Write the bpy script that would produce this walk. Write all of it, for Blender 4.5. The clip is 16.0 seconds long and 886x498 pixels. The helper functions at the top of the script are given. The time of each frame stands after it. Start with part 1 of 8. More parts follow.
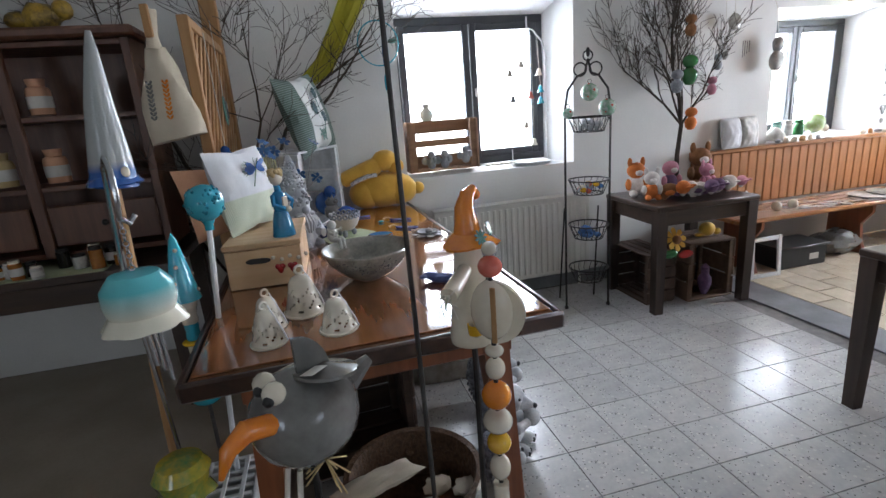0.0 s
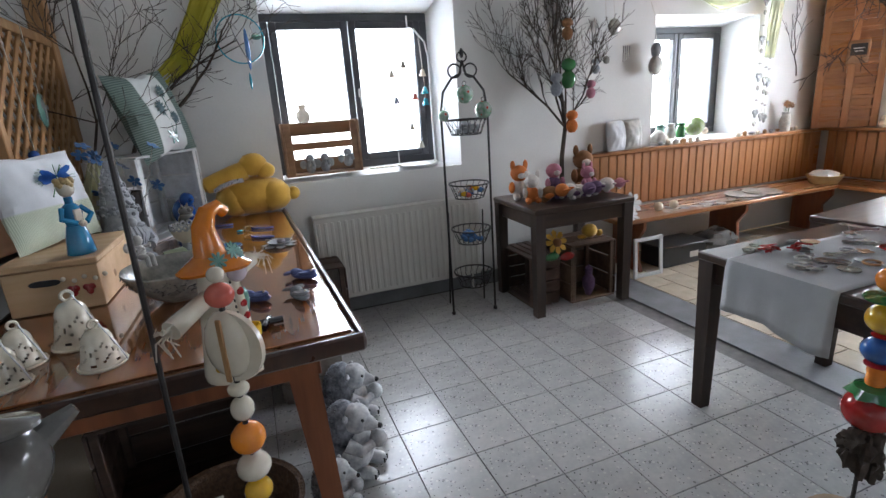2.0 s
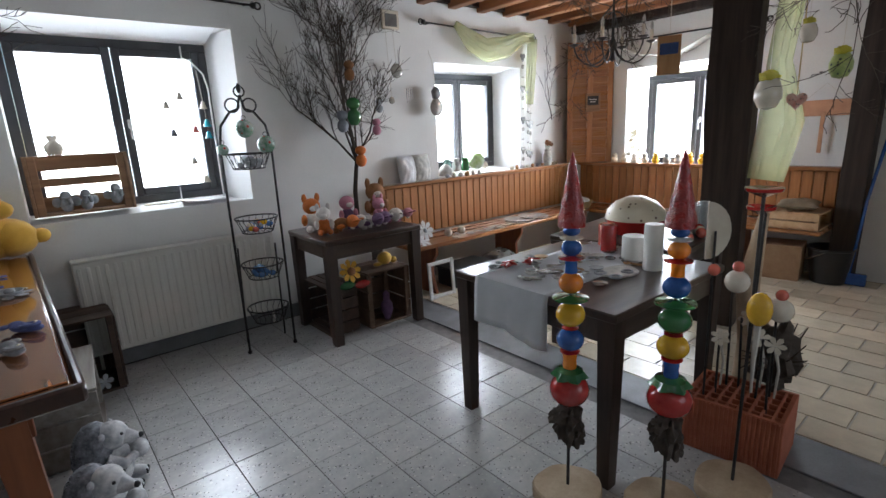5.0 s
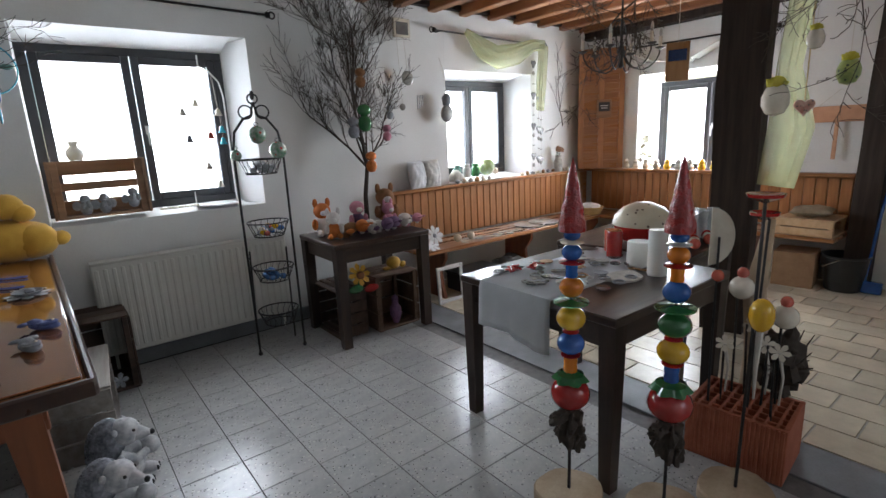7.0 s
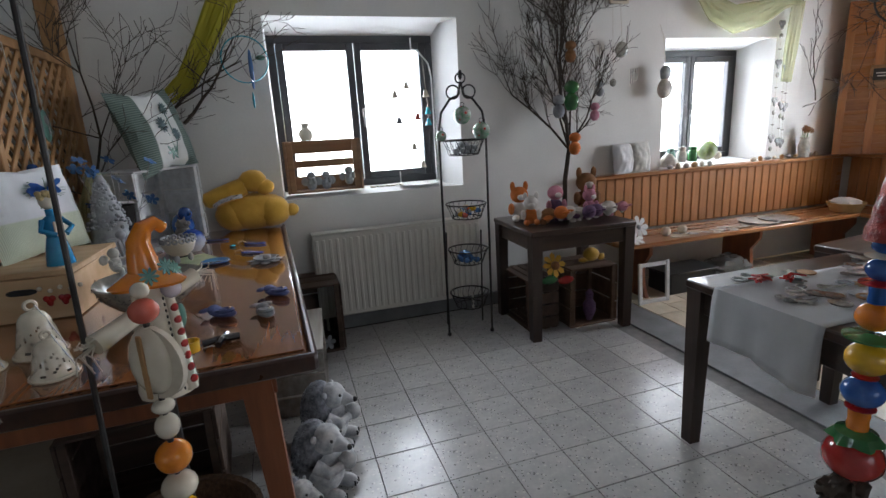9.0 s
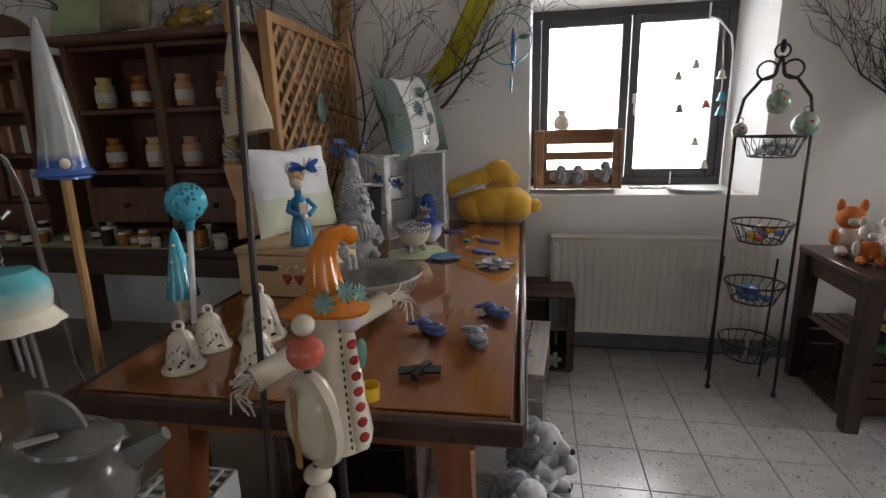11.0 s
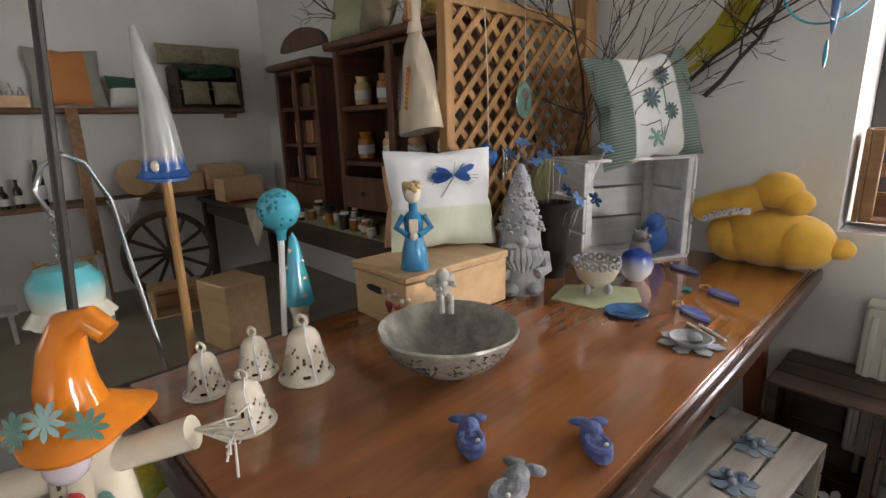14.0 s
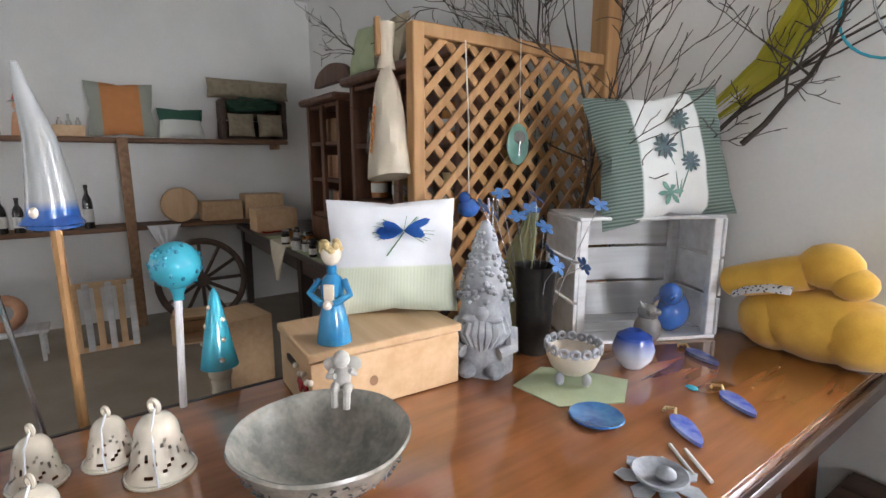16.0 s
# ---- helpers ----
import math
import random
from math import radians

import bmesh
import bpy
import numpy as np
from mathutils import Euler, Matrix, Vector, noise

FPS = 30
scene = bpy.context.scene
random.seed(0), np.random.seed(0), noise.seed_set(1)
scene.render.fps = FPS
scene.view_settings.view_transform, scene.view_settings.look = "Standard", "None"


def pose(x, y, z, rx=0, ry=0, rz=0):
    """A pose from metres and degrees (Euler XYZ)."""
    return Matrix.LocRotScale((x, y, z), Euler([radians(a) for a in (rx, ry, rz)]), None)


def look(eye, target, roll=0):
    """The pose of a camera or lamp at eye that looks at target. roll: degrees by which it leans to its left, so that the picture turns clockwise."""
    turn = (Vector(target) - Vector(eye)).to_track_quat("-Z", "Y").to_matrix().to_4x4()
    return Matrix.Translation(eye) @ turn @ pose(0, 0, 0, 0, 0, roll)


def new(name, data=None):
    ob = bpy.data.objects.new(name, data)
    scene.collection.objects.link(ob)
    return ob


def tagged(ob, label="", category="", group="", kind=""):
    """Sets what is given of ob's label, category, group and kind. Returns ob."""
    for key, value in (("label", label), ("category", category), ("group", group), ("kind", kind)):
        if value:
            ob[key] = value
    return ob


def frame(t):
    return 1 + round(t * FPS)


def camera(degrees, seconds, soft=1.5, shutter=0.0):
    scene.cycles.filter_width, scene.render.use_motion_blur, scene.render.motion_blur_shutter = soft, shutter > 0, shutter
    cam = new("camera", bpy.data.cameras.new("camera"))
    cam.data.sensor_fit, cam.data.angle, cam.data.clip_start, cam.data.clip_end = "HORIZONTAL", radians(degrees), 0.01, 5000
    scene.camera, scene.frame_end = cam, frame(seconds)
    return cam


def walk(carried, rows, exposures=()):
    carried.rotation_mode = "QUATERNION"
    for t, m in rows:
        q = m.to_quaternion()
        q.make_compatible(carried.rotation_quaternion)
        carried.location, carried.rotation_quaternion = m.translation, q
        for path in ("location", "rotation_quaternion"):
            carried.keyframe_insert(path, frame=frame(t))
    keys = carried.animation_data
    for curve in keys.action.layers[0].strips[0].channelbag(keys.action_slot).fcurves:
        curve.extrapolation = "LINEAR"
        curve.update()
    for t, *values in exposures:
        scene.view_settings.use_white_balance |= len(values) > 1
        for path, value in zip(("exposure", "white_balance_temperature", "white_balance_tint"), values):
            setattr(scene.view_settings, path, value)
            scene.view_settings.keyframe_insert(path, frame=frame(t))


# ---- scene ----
cam = camera(83.5, 16.0)
PATH = [
    (0, (0.778, 0.56, 1.415), (1.223, 2.436, 0.881), -4.5),
    (0.5, (0.872, 0.564, 1.396), (1.371, 2.426, 0.865), -4.5),
    (1, (1.001, 0.639, 1.39), (1.503, 2.495, 0.841), -4.5),
    (1.5, (1.112, 0.639, 1.385), (1.649, 2.481, 0.819), -4.6),
    (2, (1.211, 0.552, 1.399), (1.87, 2.358, 0.847), -4.0),
    (2.5, (1.287, 0.453, 1.4), (2.074, 2.214, 0.873), -3.2),
    (3, (1.328, 0.409, 1.397), (2.226, 2.123, 0.889), -3.4),
    (3.5, (1.361, 0.381, 1.395), (2.358, 2.041, 0.897), -3.6),
    (4, (1.385, 0.368, 1.392), (2.478, 1.967, 0.892), -3.4),
    (4.5, (1.397, 0.35, 1.397), (2.575, 1.89, 0.905), -2.9),
    (5, (1.398, 0.323, 1.401), (2.639, 1.819, 0.933), -2.7),
    (7.5, (1.41, 0.27, 1.399), (2.574, 1.839, 0.974), -2.6),
    (8, (1.391, 0.289, 1.407), (2.38, 1.971, 0.969), -3.0),
    (8.5, (1.378, 0.393, 1.391), (2.146, 2.183, 0.936), -3.6),
    (9, (1.397, 0.509, 1.39), (1.972, 2.365, 0.917), -3.2),
    (9.5, (1.411, 0.599, 1.396), (1.848, 2.494, 0.929), -2.3),
    (10, (1.393, 0.697, 1.396), (1.626, 2.63, 0.939), -1.9),
    (10.2, (1.381, 0.739, 1.388), (1.505, 2.683, 0.935), -1.9),
    (12.5, (1.57, 1.321, 1.396), (0.551, 2.957, 0.861), -1.5),
    (13, (1.55, 1.431, 1.391), (0.454, 3.023, 0.876), -1.7),
    (13.5, (1.62, 1.52, 1.396), (0.37, 2.998, 0.894), -1.9),
    (14, (1.716, 1.622, 1.411), (0.295, 2.943, 0.925), -1.6),
    (14.5, (1.78, 1.719, 1.407), (0.249, 2.917, 0.935), -1.7),
    (15, (1.796, 1.806, 1.41), (0.205, 2.929, 0.954), -2.0),
    (15.5, (1.764, 1.965, 1.426), (0.144, 3.061, 1.008), -1.2),
    (16, (1.749, 2.08, 1.452), (0.128, 3.194, 1.09), -0.0),
]
EXPOSURES = [(0, 0.64, 5900, 12), (1.5, 0.5, 5900, 12), (3.5, 0.14, 5950, 11), (5, 0.08, 5950, 11), (8, -0.06, 6050, 11), (10, -0.2, 6200, 13),
             (12.5, 0.44, 7700, 17), (13.5, 0.52, 7200, 16), (14.5, 0.78, 6750, 14), (15.5, 1.06, 6450, 15), (16, 1.24, 6350, 15)]
walk(cam, [(t, look(eye, target, roll)) for t, eye, target, roll in PATH], EXPOSURES)

# ---- light ----
world = bpy.data.worlds.new("world")
scene.world = world
world.use_nodes = True
wn = world.node_tree
sky = wn.nodes.new("ShaderNodeTexSky")
sky.sky_type, sky.sun_disc = "NISHITA", False
sky.sun_elevation, sky.sun_rotation = radians(35), radians(60)
wn.nodes["Background"].inputs[1].default_value = 0.12
wn.links.new(sky.outputs[0], wn.nodes["Background"].inputs[0])
sun = new("sun", bpy.data.lights.new("sun", "SUN"))
sun.data.energy, sun.data.angle, sun.data.color = 1.0, radians(12), (1, 0.96, 0.9)
sun.matrix_world = look((12, 9, 9), (3, 2, 0))


def window_light(name, eye, target, w, h, watts):
    """Sky light that stands in the opening of a window."""
    ob = new(name, bpy.data.lights.new(name, "AREA"))
    ob.data.shape, ob.data.size, ob.data.size_y, ob.data.energy = "RECTANGLE", w, h, watts
    ob.data.color = (0.93, 0.97, 1.0)
    ob.matrix_world = look(eye, target)


window_light("sky_light_window_a", (2.02, 4.62, 1.65), (2.02, 0, 1.35), 1.7, 1.7, 135)
window_light("sky_light_window_b", (5.0, 4.72, 1.55), (5.0, 0, 1.25), 1.6, 1.6, 165)
window_light("sky_light_window_c", (7.25, 2.73, 1.5), (3, 2.6, 1.2), 1.8, 1.6, 360)

# added fill from behind the camera, set in two assumed south windows
window_light("south_fill_window_d", (-1.9, -1.95, 1.7), (-1.9, 3, 1.0), 1.6, 1.5, 14)
window_light("south_fill_window_e", (3.4, -1.95, 1.7), (3.0, 3, 1.0), 1.9, 1.5, 14)


# ---- geometry kit ----
class Geo:
    """Vertices and faces of one part."""

    def __init__(self):
        self.v, self.f = [], []

    def add(self, verts, faces, m=None):
        k = len(self.v)
        self.v += [tuple(m @ Vector(p)) if m else tuple(p) for p in verts]
        self.f += [tuple(k + i for i in f) for f in faces]
        return self

    def box(self, c, s, b=0.004, m=None):
        """A box at c of size s with bevelled edges."""
        h = [x / 2 for x in s]
        b = min(b, min(h) * 0.6)
        vs, idx = [], {}
        for sx in (-1, 1):
            for sy in (-1, 1):
                for sz in (-1, 1):
                    for ax in range(3):
                        p = [sx * (h[0] - b), sy * (h[1] - b), sz * (h[2] - b)]
                        p[ax] = (sx, sy, sz)[ax] * h[ax]
                        idx[sx, sy, sz, ax] = len(vs)
                        vs.append([p[i] + c[i] for i in range(3)])
        fs = []
        for ax in range(3):
            u, w = (ax + 1) % 3, (ax + 2) % 3
            for sg in (-1, 1):
                def k(a, bb, kind):
                    q = [0, 0, 0]
                    q[ax], q[u], q[w] = sg, a, bb
                    return idx[q[0], q[1], q[2], kind]
                q4 = [k(-1, -1, ax), k(1, -1, ax), k(1, 1, ax), k(-1, 1, ax)]
                fs.append(q4 if sg > 0 else q4[::-1])
        for ax in range(3):
            u, w = (ax + 1) % 3, (ax + 2) % 3
            for su in (-1, 1):
                for sw in (-1, 1):
                    def k2(a, kind):
                        q = [0, 0, 0]
                        q[ax], q[u], q[w] = a, su, sw
                        return idx[q[0], q[1], q[2], kind]
                    q4 = [k2(-1, u), k2(1, u), k2(1, w), k2(-1, w)]
                    fs.append(q4 if su * sw < 0 else q4[::-1])
        for sx in (-1, 1):
            for sy in (-1, 1):
                for sz in (-1, 1):
                    t3 = [idx[sx, sy, sz, i] for i in range(3)]
                    fs.append(t3 if sx * sy * sz > 0 else t3[::-1])
        return self.add(vs, fs, m)

    def lathe(self, prof, c=(0, 0, 0), n=20, m=None, wave=None):
        """Turns (radius, height) pairs round z at c. wave(angle, row) scales the radius."""
        vs, fs = [], []
        for j, (r, z) in enumerate(prof):
            for i in range(n):
                a = 2 * math.pi * i / n
                k = wave(a, j) if wave else 1
                vs.append((c[0] + r * k * math.cos(a), c[1] + r * k * math.sin(a), c[2] + z))
        for j in range(len(prof) - 1):
            for i in range(n):
                fs.append((j * n + i, j * n + (i + 1) % n, (j + 1) * n + (i + 1) % n, (j + 1) * n + i))
        if prof[0][0] > 1e-5:
            fs.append(tuple(range(n))[::-1])
        if prof[-1][0] > 1e-5:
            fs.append(tuple((len(prof) - 1) * n + i for i in range(n)))
        return self.add(vs, fs, m)

    def ball(self, c, r, n=16, m=None, lump=0.0):
        """An ellipsoid with radii r, slightly uneven by lump."""
        rx, ry, rz = (r, r, r) if not isinstance(r, (tuple, list)) else r
        vs, fs = [], []
        k = max(6, n // 2)
        for j in range(k + 1):
            for i in range(n):
                th, a = math.pi * j / k, 2 * math.pi * i / n
                d = Vector((math.sin(th) * math.cos(a), math.sin(th) * math.sin(a), -math.cos(th)))
                g = 1 + lump * noise.noise(d * 2.3 + Vector(c) * 7) if lump else 1
                vs.append((c[0] + rx * d.x * g, c[1] + ry * d.y * g, c[2] + rz * d.z * g))
        for j in range(k):
            for i in range(n):
                fs.append((j * n + i, j * n + (i + 1) % n, (j + 1) * n + (i + 1) % n, (j + 1) * n + i))
        return self.add(vs, fs, m)

    def tube(self, pts, r, n=8, m=None, flat=1.0):
        """A round bar along pts; r is one radius or one for each point."""
        pts = [Vector(p) for p in pts]
        rs = r if isinstance(r, (list, tuple)) else [r] * len(pts)
        vs, fs = [], []
        side = None
        for j, p in enumerate(pts):
            d = (pts[min(j + 1, len(pts) - 1)] - pts[max(j - 1, 0)])
            if d.length < 1e-9:
                d = Vector((0, 0, 1))
            d.normalize()
            if side is None:
                side = d.orthogonal().normalized()
            side = side - d * side.dot(d)
            side = side.normalized() if side.length > 1e-6 else d.orthogonal().normalized()
            up = d.cross(side)
            for i in range(n):
                a = 2 * math.pi * i / n
                vs.append(p + side * (rs[j] * math.cos(a)) + up * (rs[j] * flat * math.sin(a)))
        for j in range(len(pts) - 1):
            for i in range(n):
                fs.append((j * n + i, j * n + (i + 1) % n, (j + 1) * n + (i + 1) % n, (j + 1) * n + i))
        fs += [tuple(range(n))[::-1], tuple((len(pts) - 1) * n + i for i in range(n))]
        return self.add(vs, fs, m)

    def ring(self, c, big, small, m=None, n=20, k=6):
        vs, fs = [], []
        for i in range(n):
            a = 2 * math.pi * i / n
            for j in range(k):
                b = 2 * math.pi * j / k
                vs.append((c[0] + (big + small * math.cos(b)) * math.cos(a), c[1] + (big + small * math.cos(b)) * math.sin(a), c[2] + small * math.sin(b)))
        for i in range(n):
            for j in range(k):
                fs.append((i * k + j, ((i + 1) % n) * k + j, ((i + 1) % n) * k + (j + 1) % k, i * k + (j + 1) % k))
        return self.add(vs, fs, m)

    def slab(self, outline, z0, z1, m=None):
        """A flat piece with the given outline in x and y."""
        n = len(outline)
        vs = [(x, y, z0) for x, y in outline] + [(x, y, z1) for x, y in outline]
        fs = [tuple(range(n))[::-1], tuple(range(n, 2 * n))] + [(i, (i + 1) % n, n + (i + 1) % n, n + i) for i in range(n)]
        return self.add(vs, fs, m)

    def pillow(self, w, h, t, m=None, n=14, ears=0.12):
        """A stuffed cushion in the x z plane with pointed corners, front towards -y."""
        vs, fs = [], []
        for side in (-1, 1):
            k = len(vs)
            for j in range(n + 1):
                for i in range(n + 1):
                    u, v = 2 * i / n - 1, 2 * j / n - 1
                    e = 1 - ears * (1 - abs(u * v) ** 0.7) * (max(abs(u), abs(v)) ** 3)
                    th = max(0, (1 - u * u) * (1 - v * v)) ** 0.42
                    cr = 0.012 * noise.noise(Vector((u * 3, v * 3, side * 2 + w)))
                    vs.append((u * w / 2 * e, side * (t / 2 * th + cr * th), v * h / 2 * e))
            for j in range(n):
                for i in range(n):
                    q = (k + j * (n + 1) + i, k + j * (n + 1) + i + 1, k + (j + 1) * (n + 1) + i + 1, k + (j + 1) * (n + 1) + i)
                    fs.append(q if side < 0 else q[::-1])
        return self.add(vs, fs, m)


MESHES = {}


def mesh_of(name, geo, material, smooth=True):
    me = bpy.data.meshes.new(name)
    me.from_pydata(geo.v, [], geo.f)
    me.validate()
    if smooth:
        me.shade_smooth()
        me.set_sharp_from_angle(angle=radians(38))
    me.materials.append(material)
    return me


def part(name, geo, material, parent=None, label="", smooth=True):
    ob = new(name, mesh_of(name, geo, material, smooth))
    if parent:
        ob.parent = parent
    return tagged(ob, label)


def thing(name, label, category, m, group="", kind=""):
    """An empty at the base of a thing; its parts are children."""
    ob = new(name)
    ob.empty_display_size = 0.05
    ob.matrix_basis = m
    return tagged(ob, label, category, group, kind)


def solid(name, geo, material, label, category, m=None, group="", kind="", smooth=True):
    """A thing that is one mesh."""
    ob = part(name, geo, material, None, "", smooth)
    if m:
        ob.matrix_basis = m
    return tagged(ob, label, category, group, kind)


# ---- materials ----
def mat(name, a, b=None, rough=0.6, metal=0.0, scale=12.0, bump=0.15, fine=90.0, coat=0.0, spots=None, stretch=None, rnd=0.0, depth=0.004, sheen=0.0, spec=0.5):
    """Two-scale mix of colours a and b with fine relief. spots: (colour, scale, share). rnd: brightness spread between pieces."""
    mt = bpy.data.materials.new(name)
    mt.use_nodes = True
    t = mt.node_tree
    bs = t.nodes["Principled BSDF"]
    b = b or [c * 0.8 for c in a]
    co = t.nodes.new("ShaderNodeTexCoord")
    mp = t.nodes.new("ShaderNodeMapping")
    if stretch:
        mp.inputs["Scale"].default_value = stretch
    t.links.new(co.outputs["Object"], mp.inputs[0])
    n1, n2 = t.nodes.new("ShaderNodeTexNoise"), t.nodes.new("ShaderNodeTexNoise")
    for nd, sc, dt in ((n1, scale, 5), (n2, fine, 3)):
        nd.inputs["Scale"].default_value, nd.inputs["Detail"].default_value = sc, dt
        t.links.new(mp.outputs[0], nd.inputs["Vector"])
    rp = t.nodes.new("ShaderNodeValToRGB")
    rp.color_ramp.elements[0].position, rp.color_ramp.elements[1].position = 0.3, 0.7
    rp.color_ramp.elements[0].color, rp.color_ramp.elements[1].color = (*a, 1), (*b, 1)
    ad = t.nodes.new("ShaderNodeMath")
    ad.operation, ad.inputs[1].default_value = "MULTIPLY_ADD", 0.35
    t.links.new(n2.outputs[0], ad.inputs[0])
    sb = t.nodes.new("ShaderNodeMath")
    sb.operation, sb.inputs[1].default_value = "SUBTRACT", 0.17
    t.links.new(n1.outputs[0], sb.inputs[0])
    t.links.new(sb.outputs[0], ad.inputs[2])
    t.links.new(ad.outputs[0], rp.inputs[0])
    col = rp.outputs[0]
    if spots:
        for sc_col, sc, share in spots:
            vo = t.nodes.new("ShaderNodeTexVoronoi")
            vo.inputs["Scale"].default_value = sc
            t.links.new(co.outputs["Object"], vo.inputs["Vector"])
            cr = t.nodes.new("ShaderNodeValToRGB")
            cr.color_ramp.elements[0].position, cr.color_ramp.elements[1].position = share, share + 0.06
            cr.color_ramp.elements[0].color, cr.color_ramp.elements[1].color = (1, 1, 1, 1), (0, 0, 0, 1)
            t.links.new(vo.outputs["Distance"], cr.inputs[0])
            mx = t.nodes.new("ShaderNodeMixRGB")
            mx.inputs[2].default_value = (*sc_col, 1)
            t.links.new(cr.outputs[0], mx.inputs[0])
            t.links.new(col, mx.inputs[1])
            col = mx.outputs[0]
    if rnd:
        oi = t.nodes.new("ShaderNodeObjectInfo")
        mr = t.nodes.new("ShaderNodeMapRange")
        mr.inputs["To Min"].default_value, mr.inputs["To Max"].default_value = 1 - rnd, 1 + rnd
        t.links.new(oi.outputs["Random"], mr.inputs[0])
        hs = t.nodes.new("ShaderNodeHueSaturation")
        t.links.new(mr.outputs[0], hs.inputs["Value"])
        t.links.new(col, hs.inputs["Color"])
        col = hs.outputs[0]
    t.links.new(col, bs.inputs["Base Color"])
    rr = t.nodes.new("ShaderNodeMapRange")
    rr.inputs["To Min"].default_value, rr.inputs["To Max"].default_value = max(0.02, rough * 0.8), min(1, rough * 1.2)
    t.links.new(n1.outputs[0], rr.inputs[0])
    t.links.new(rr.outputs[0], bs.inputs["Roughness"])
    bs.inputs["Metallic"].default_value = metal
    bs.inputs["Coat Weight"].default_value = coat
    bs.inputs["Coat Roughness"].default_value = 0.06
    bs.inputs["Sheen Weight"].default_value = sheen
    bs.inputs["Specular IOR Level"].default_value = spec
    if bump:
        bp = t.nodes.new("ShaderNodeBump")
        bp.inputs["Strength"].default_value, bp.inputs["Distance"].default_value = bump, depth
        t.links.new(ad.outputs[0], bp.inputs["Height"])
        t.links.new(bp.outputs[0], bs.inputs["Normal"])
    return mt


def wood(name, a, b, rough=0.5, axis=0, coat=0.0, rnd=0.0, scale=7.0):
    st = [1.0, 1.0, 1.0]
    st[axis] = 0.08
    return mat(name, a, b, rough, scale=scale * 3, fine=70, bump=0.25, stretch=st, coat=coat, rnd=rnd, depth=0.002)


def glaze(name, a, b=None, rough=0.12):
    return mat(name, a, b, rough, scale=9, fine=60, bump=0.05, coat=0.6)


PLASTER = mat("plaster", (0.74, 0.73, 0.70), (0.66, 0.65, 0.62), 0.9, scale=2.2, fine=70, bump=0.25, depth=0.006)
CEIL_WHITE = mat("ceiling_paint", (0.72, 0.72, 0.70), (0.66, 0.66, 0.64), 0.9, scale=2, bump=0.2)
REVEAL = mat("reveal_paint", (0.80, 0.80, 0.79), (0.74, 0.74, 0.73), 0.85, scale=3, bump=0.2)
TERRAZZO = mat("terrazzo", (0.48, 0.47, 0.45), (0.39, 0.385, 0.375), 0.2, scale=16, fine=60, bump=0.03, rnd=0.08,
               spots=[((0.09, 0.09, 0.09), 46, 0.12), ((0.20, 0.195, 0.19), 27, 0.11), ((0.54, 0.525, 0.49), 34, 0.18)])
GROUT = mat("grout", (0.20, 0.19, 0.18), (0.14, 0.135, 0.13), 0.9, scale=20)
SCREED = mat("screed", (0.30, 0.25, 0.19), (0.24, 0.20, 0.15), 0.55, scale=3, fine=50, bump=0.08)
BEIGE = mat("beige_tile", (0.66, 0.58, 0.44), (0.55, 0.48, 0.36), 0.22, scale=9, bump=0.12, rnd=0.12)
PALE_GROUT = mat("pale_grout", (0.50, 0.47, 0.42), (0.40, 0.38, 0.34), 0.9, scale=20)
SLATE = mat("grey_stone", (0.19, 0.195, 0.20), (0.13, 0.13, 0.135), 0.6, scale=6, bump=0.3)
DARKW = wood("dark_wood_x", (0.06, 0.034, 0.022), (0.028, 0.017, 0.012), 0.32, 0, coat=0.35)
DARKZ = wood("dark_wood_z", (0.05, 0.028, 0.018), (0.024, 0.014, 0.010), 0.5, 2)
TABLETOP = wood("table_veneer", (0.21, 0.085, 0.032), (0.13, 0.05, 0.019), 0.25, 1, coat=0.5)
TABLEEDGE = wood("table_edge", (0.055, 0.024, 0.014), (0.03, 0.014, 0.01), 0.3, 1, coat=0.3)
REDWOOD = wood("red_wood", (0.26, 0.085, 0.03), (0.17, 0.052, 0.02), 0.4, 2)
PINE = wood("pine", (0.42, 0.19, 0.07), (0.31, 0.125, 0.042), 0.32, 2, coat=0.35, rnd=0.1)
PINEX = wood("pine_x", (0.40, 0.18, 0.066), (0.29, 0.12, 0.042), 0.28, 0, coat=0.5)
PINEY = wood("pine_y", (0.40, 0.18, 0.066), (0.29, 0.12, 0.042), 0.28, 1, coat=0.5)
PALEWOOD = wood("pale_wood", (0.62, 0.42, 0.24), (0.52, 0.33, 0.17), 0.55, 0, rnd=0.06)
CRATEW = wood("crate_wood", (0.30, 0.17, 0.085), (0.19, 0.10, 0.05), 0.7, 0, rnd=0.15)
CRATEMID = wood("brown_crate_wood", (0.15, 0.085, 0.048), (0.09, 0.05, 0.028), 0.75, 0, rnd=0.15)
CRATEDARK = wood("dark_crate", (0.10, 0.062, 0.042), (0.055, 0.035, 0.025), 0.75, 0, rnd=0.2)
GREYWOOD = wood("weathered_wood", (0.36, 0.33, 0.29), (0.24, 0.21, 0.18), 0.8, 0, rnd=0.12)
WHITEWOOD = wood("white_painted_wood", (0.68, 0.69, 0.69), (0.52, 0.52, 0.51), 0.7, 0, rnd=0.06)
LATTICE = wood("lattice_wood", (0.40, 0.22, 0.085), (0.28, 0.14, 0.05), 0.65, 2, rnd=0.1)
BEAMW = wood("beam_wood", (0.042, 0.024, 0.015), (0.016, 0.010, 0.007), 0.8, 2)
CEILW = wood("ceiling_boards", (0.33, 0.14, 0.05), (0.22, 0.085, 0.03), 0.5, 1, rnd=0.1)
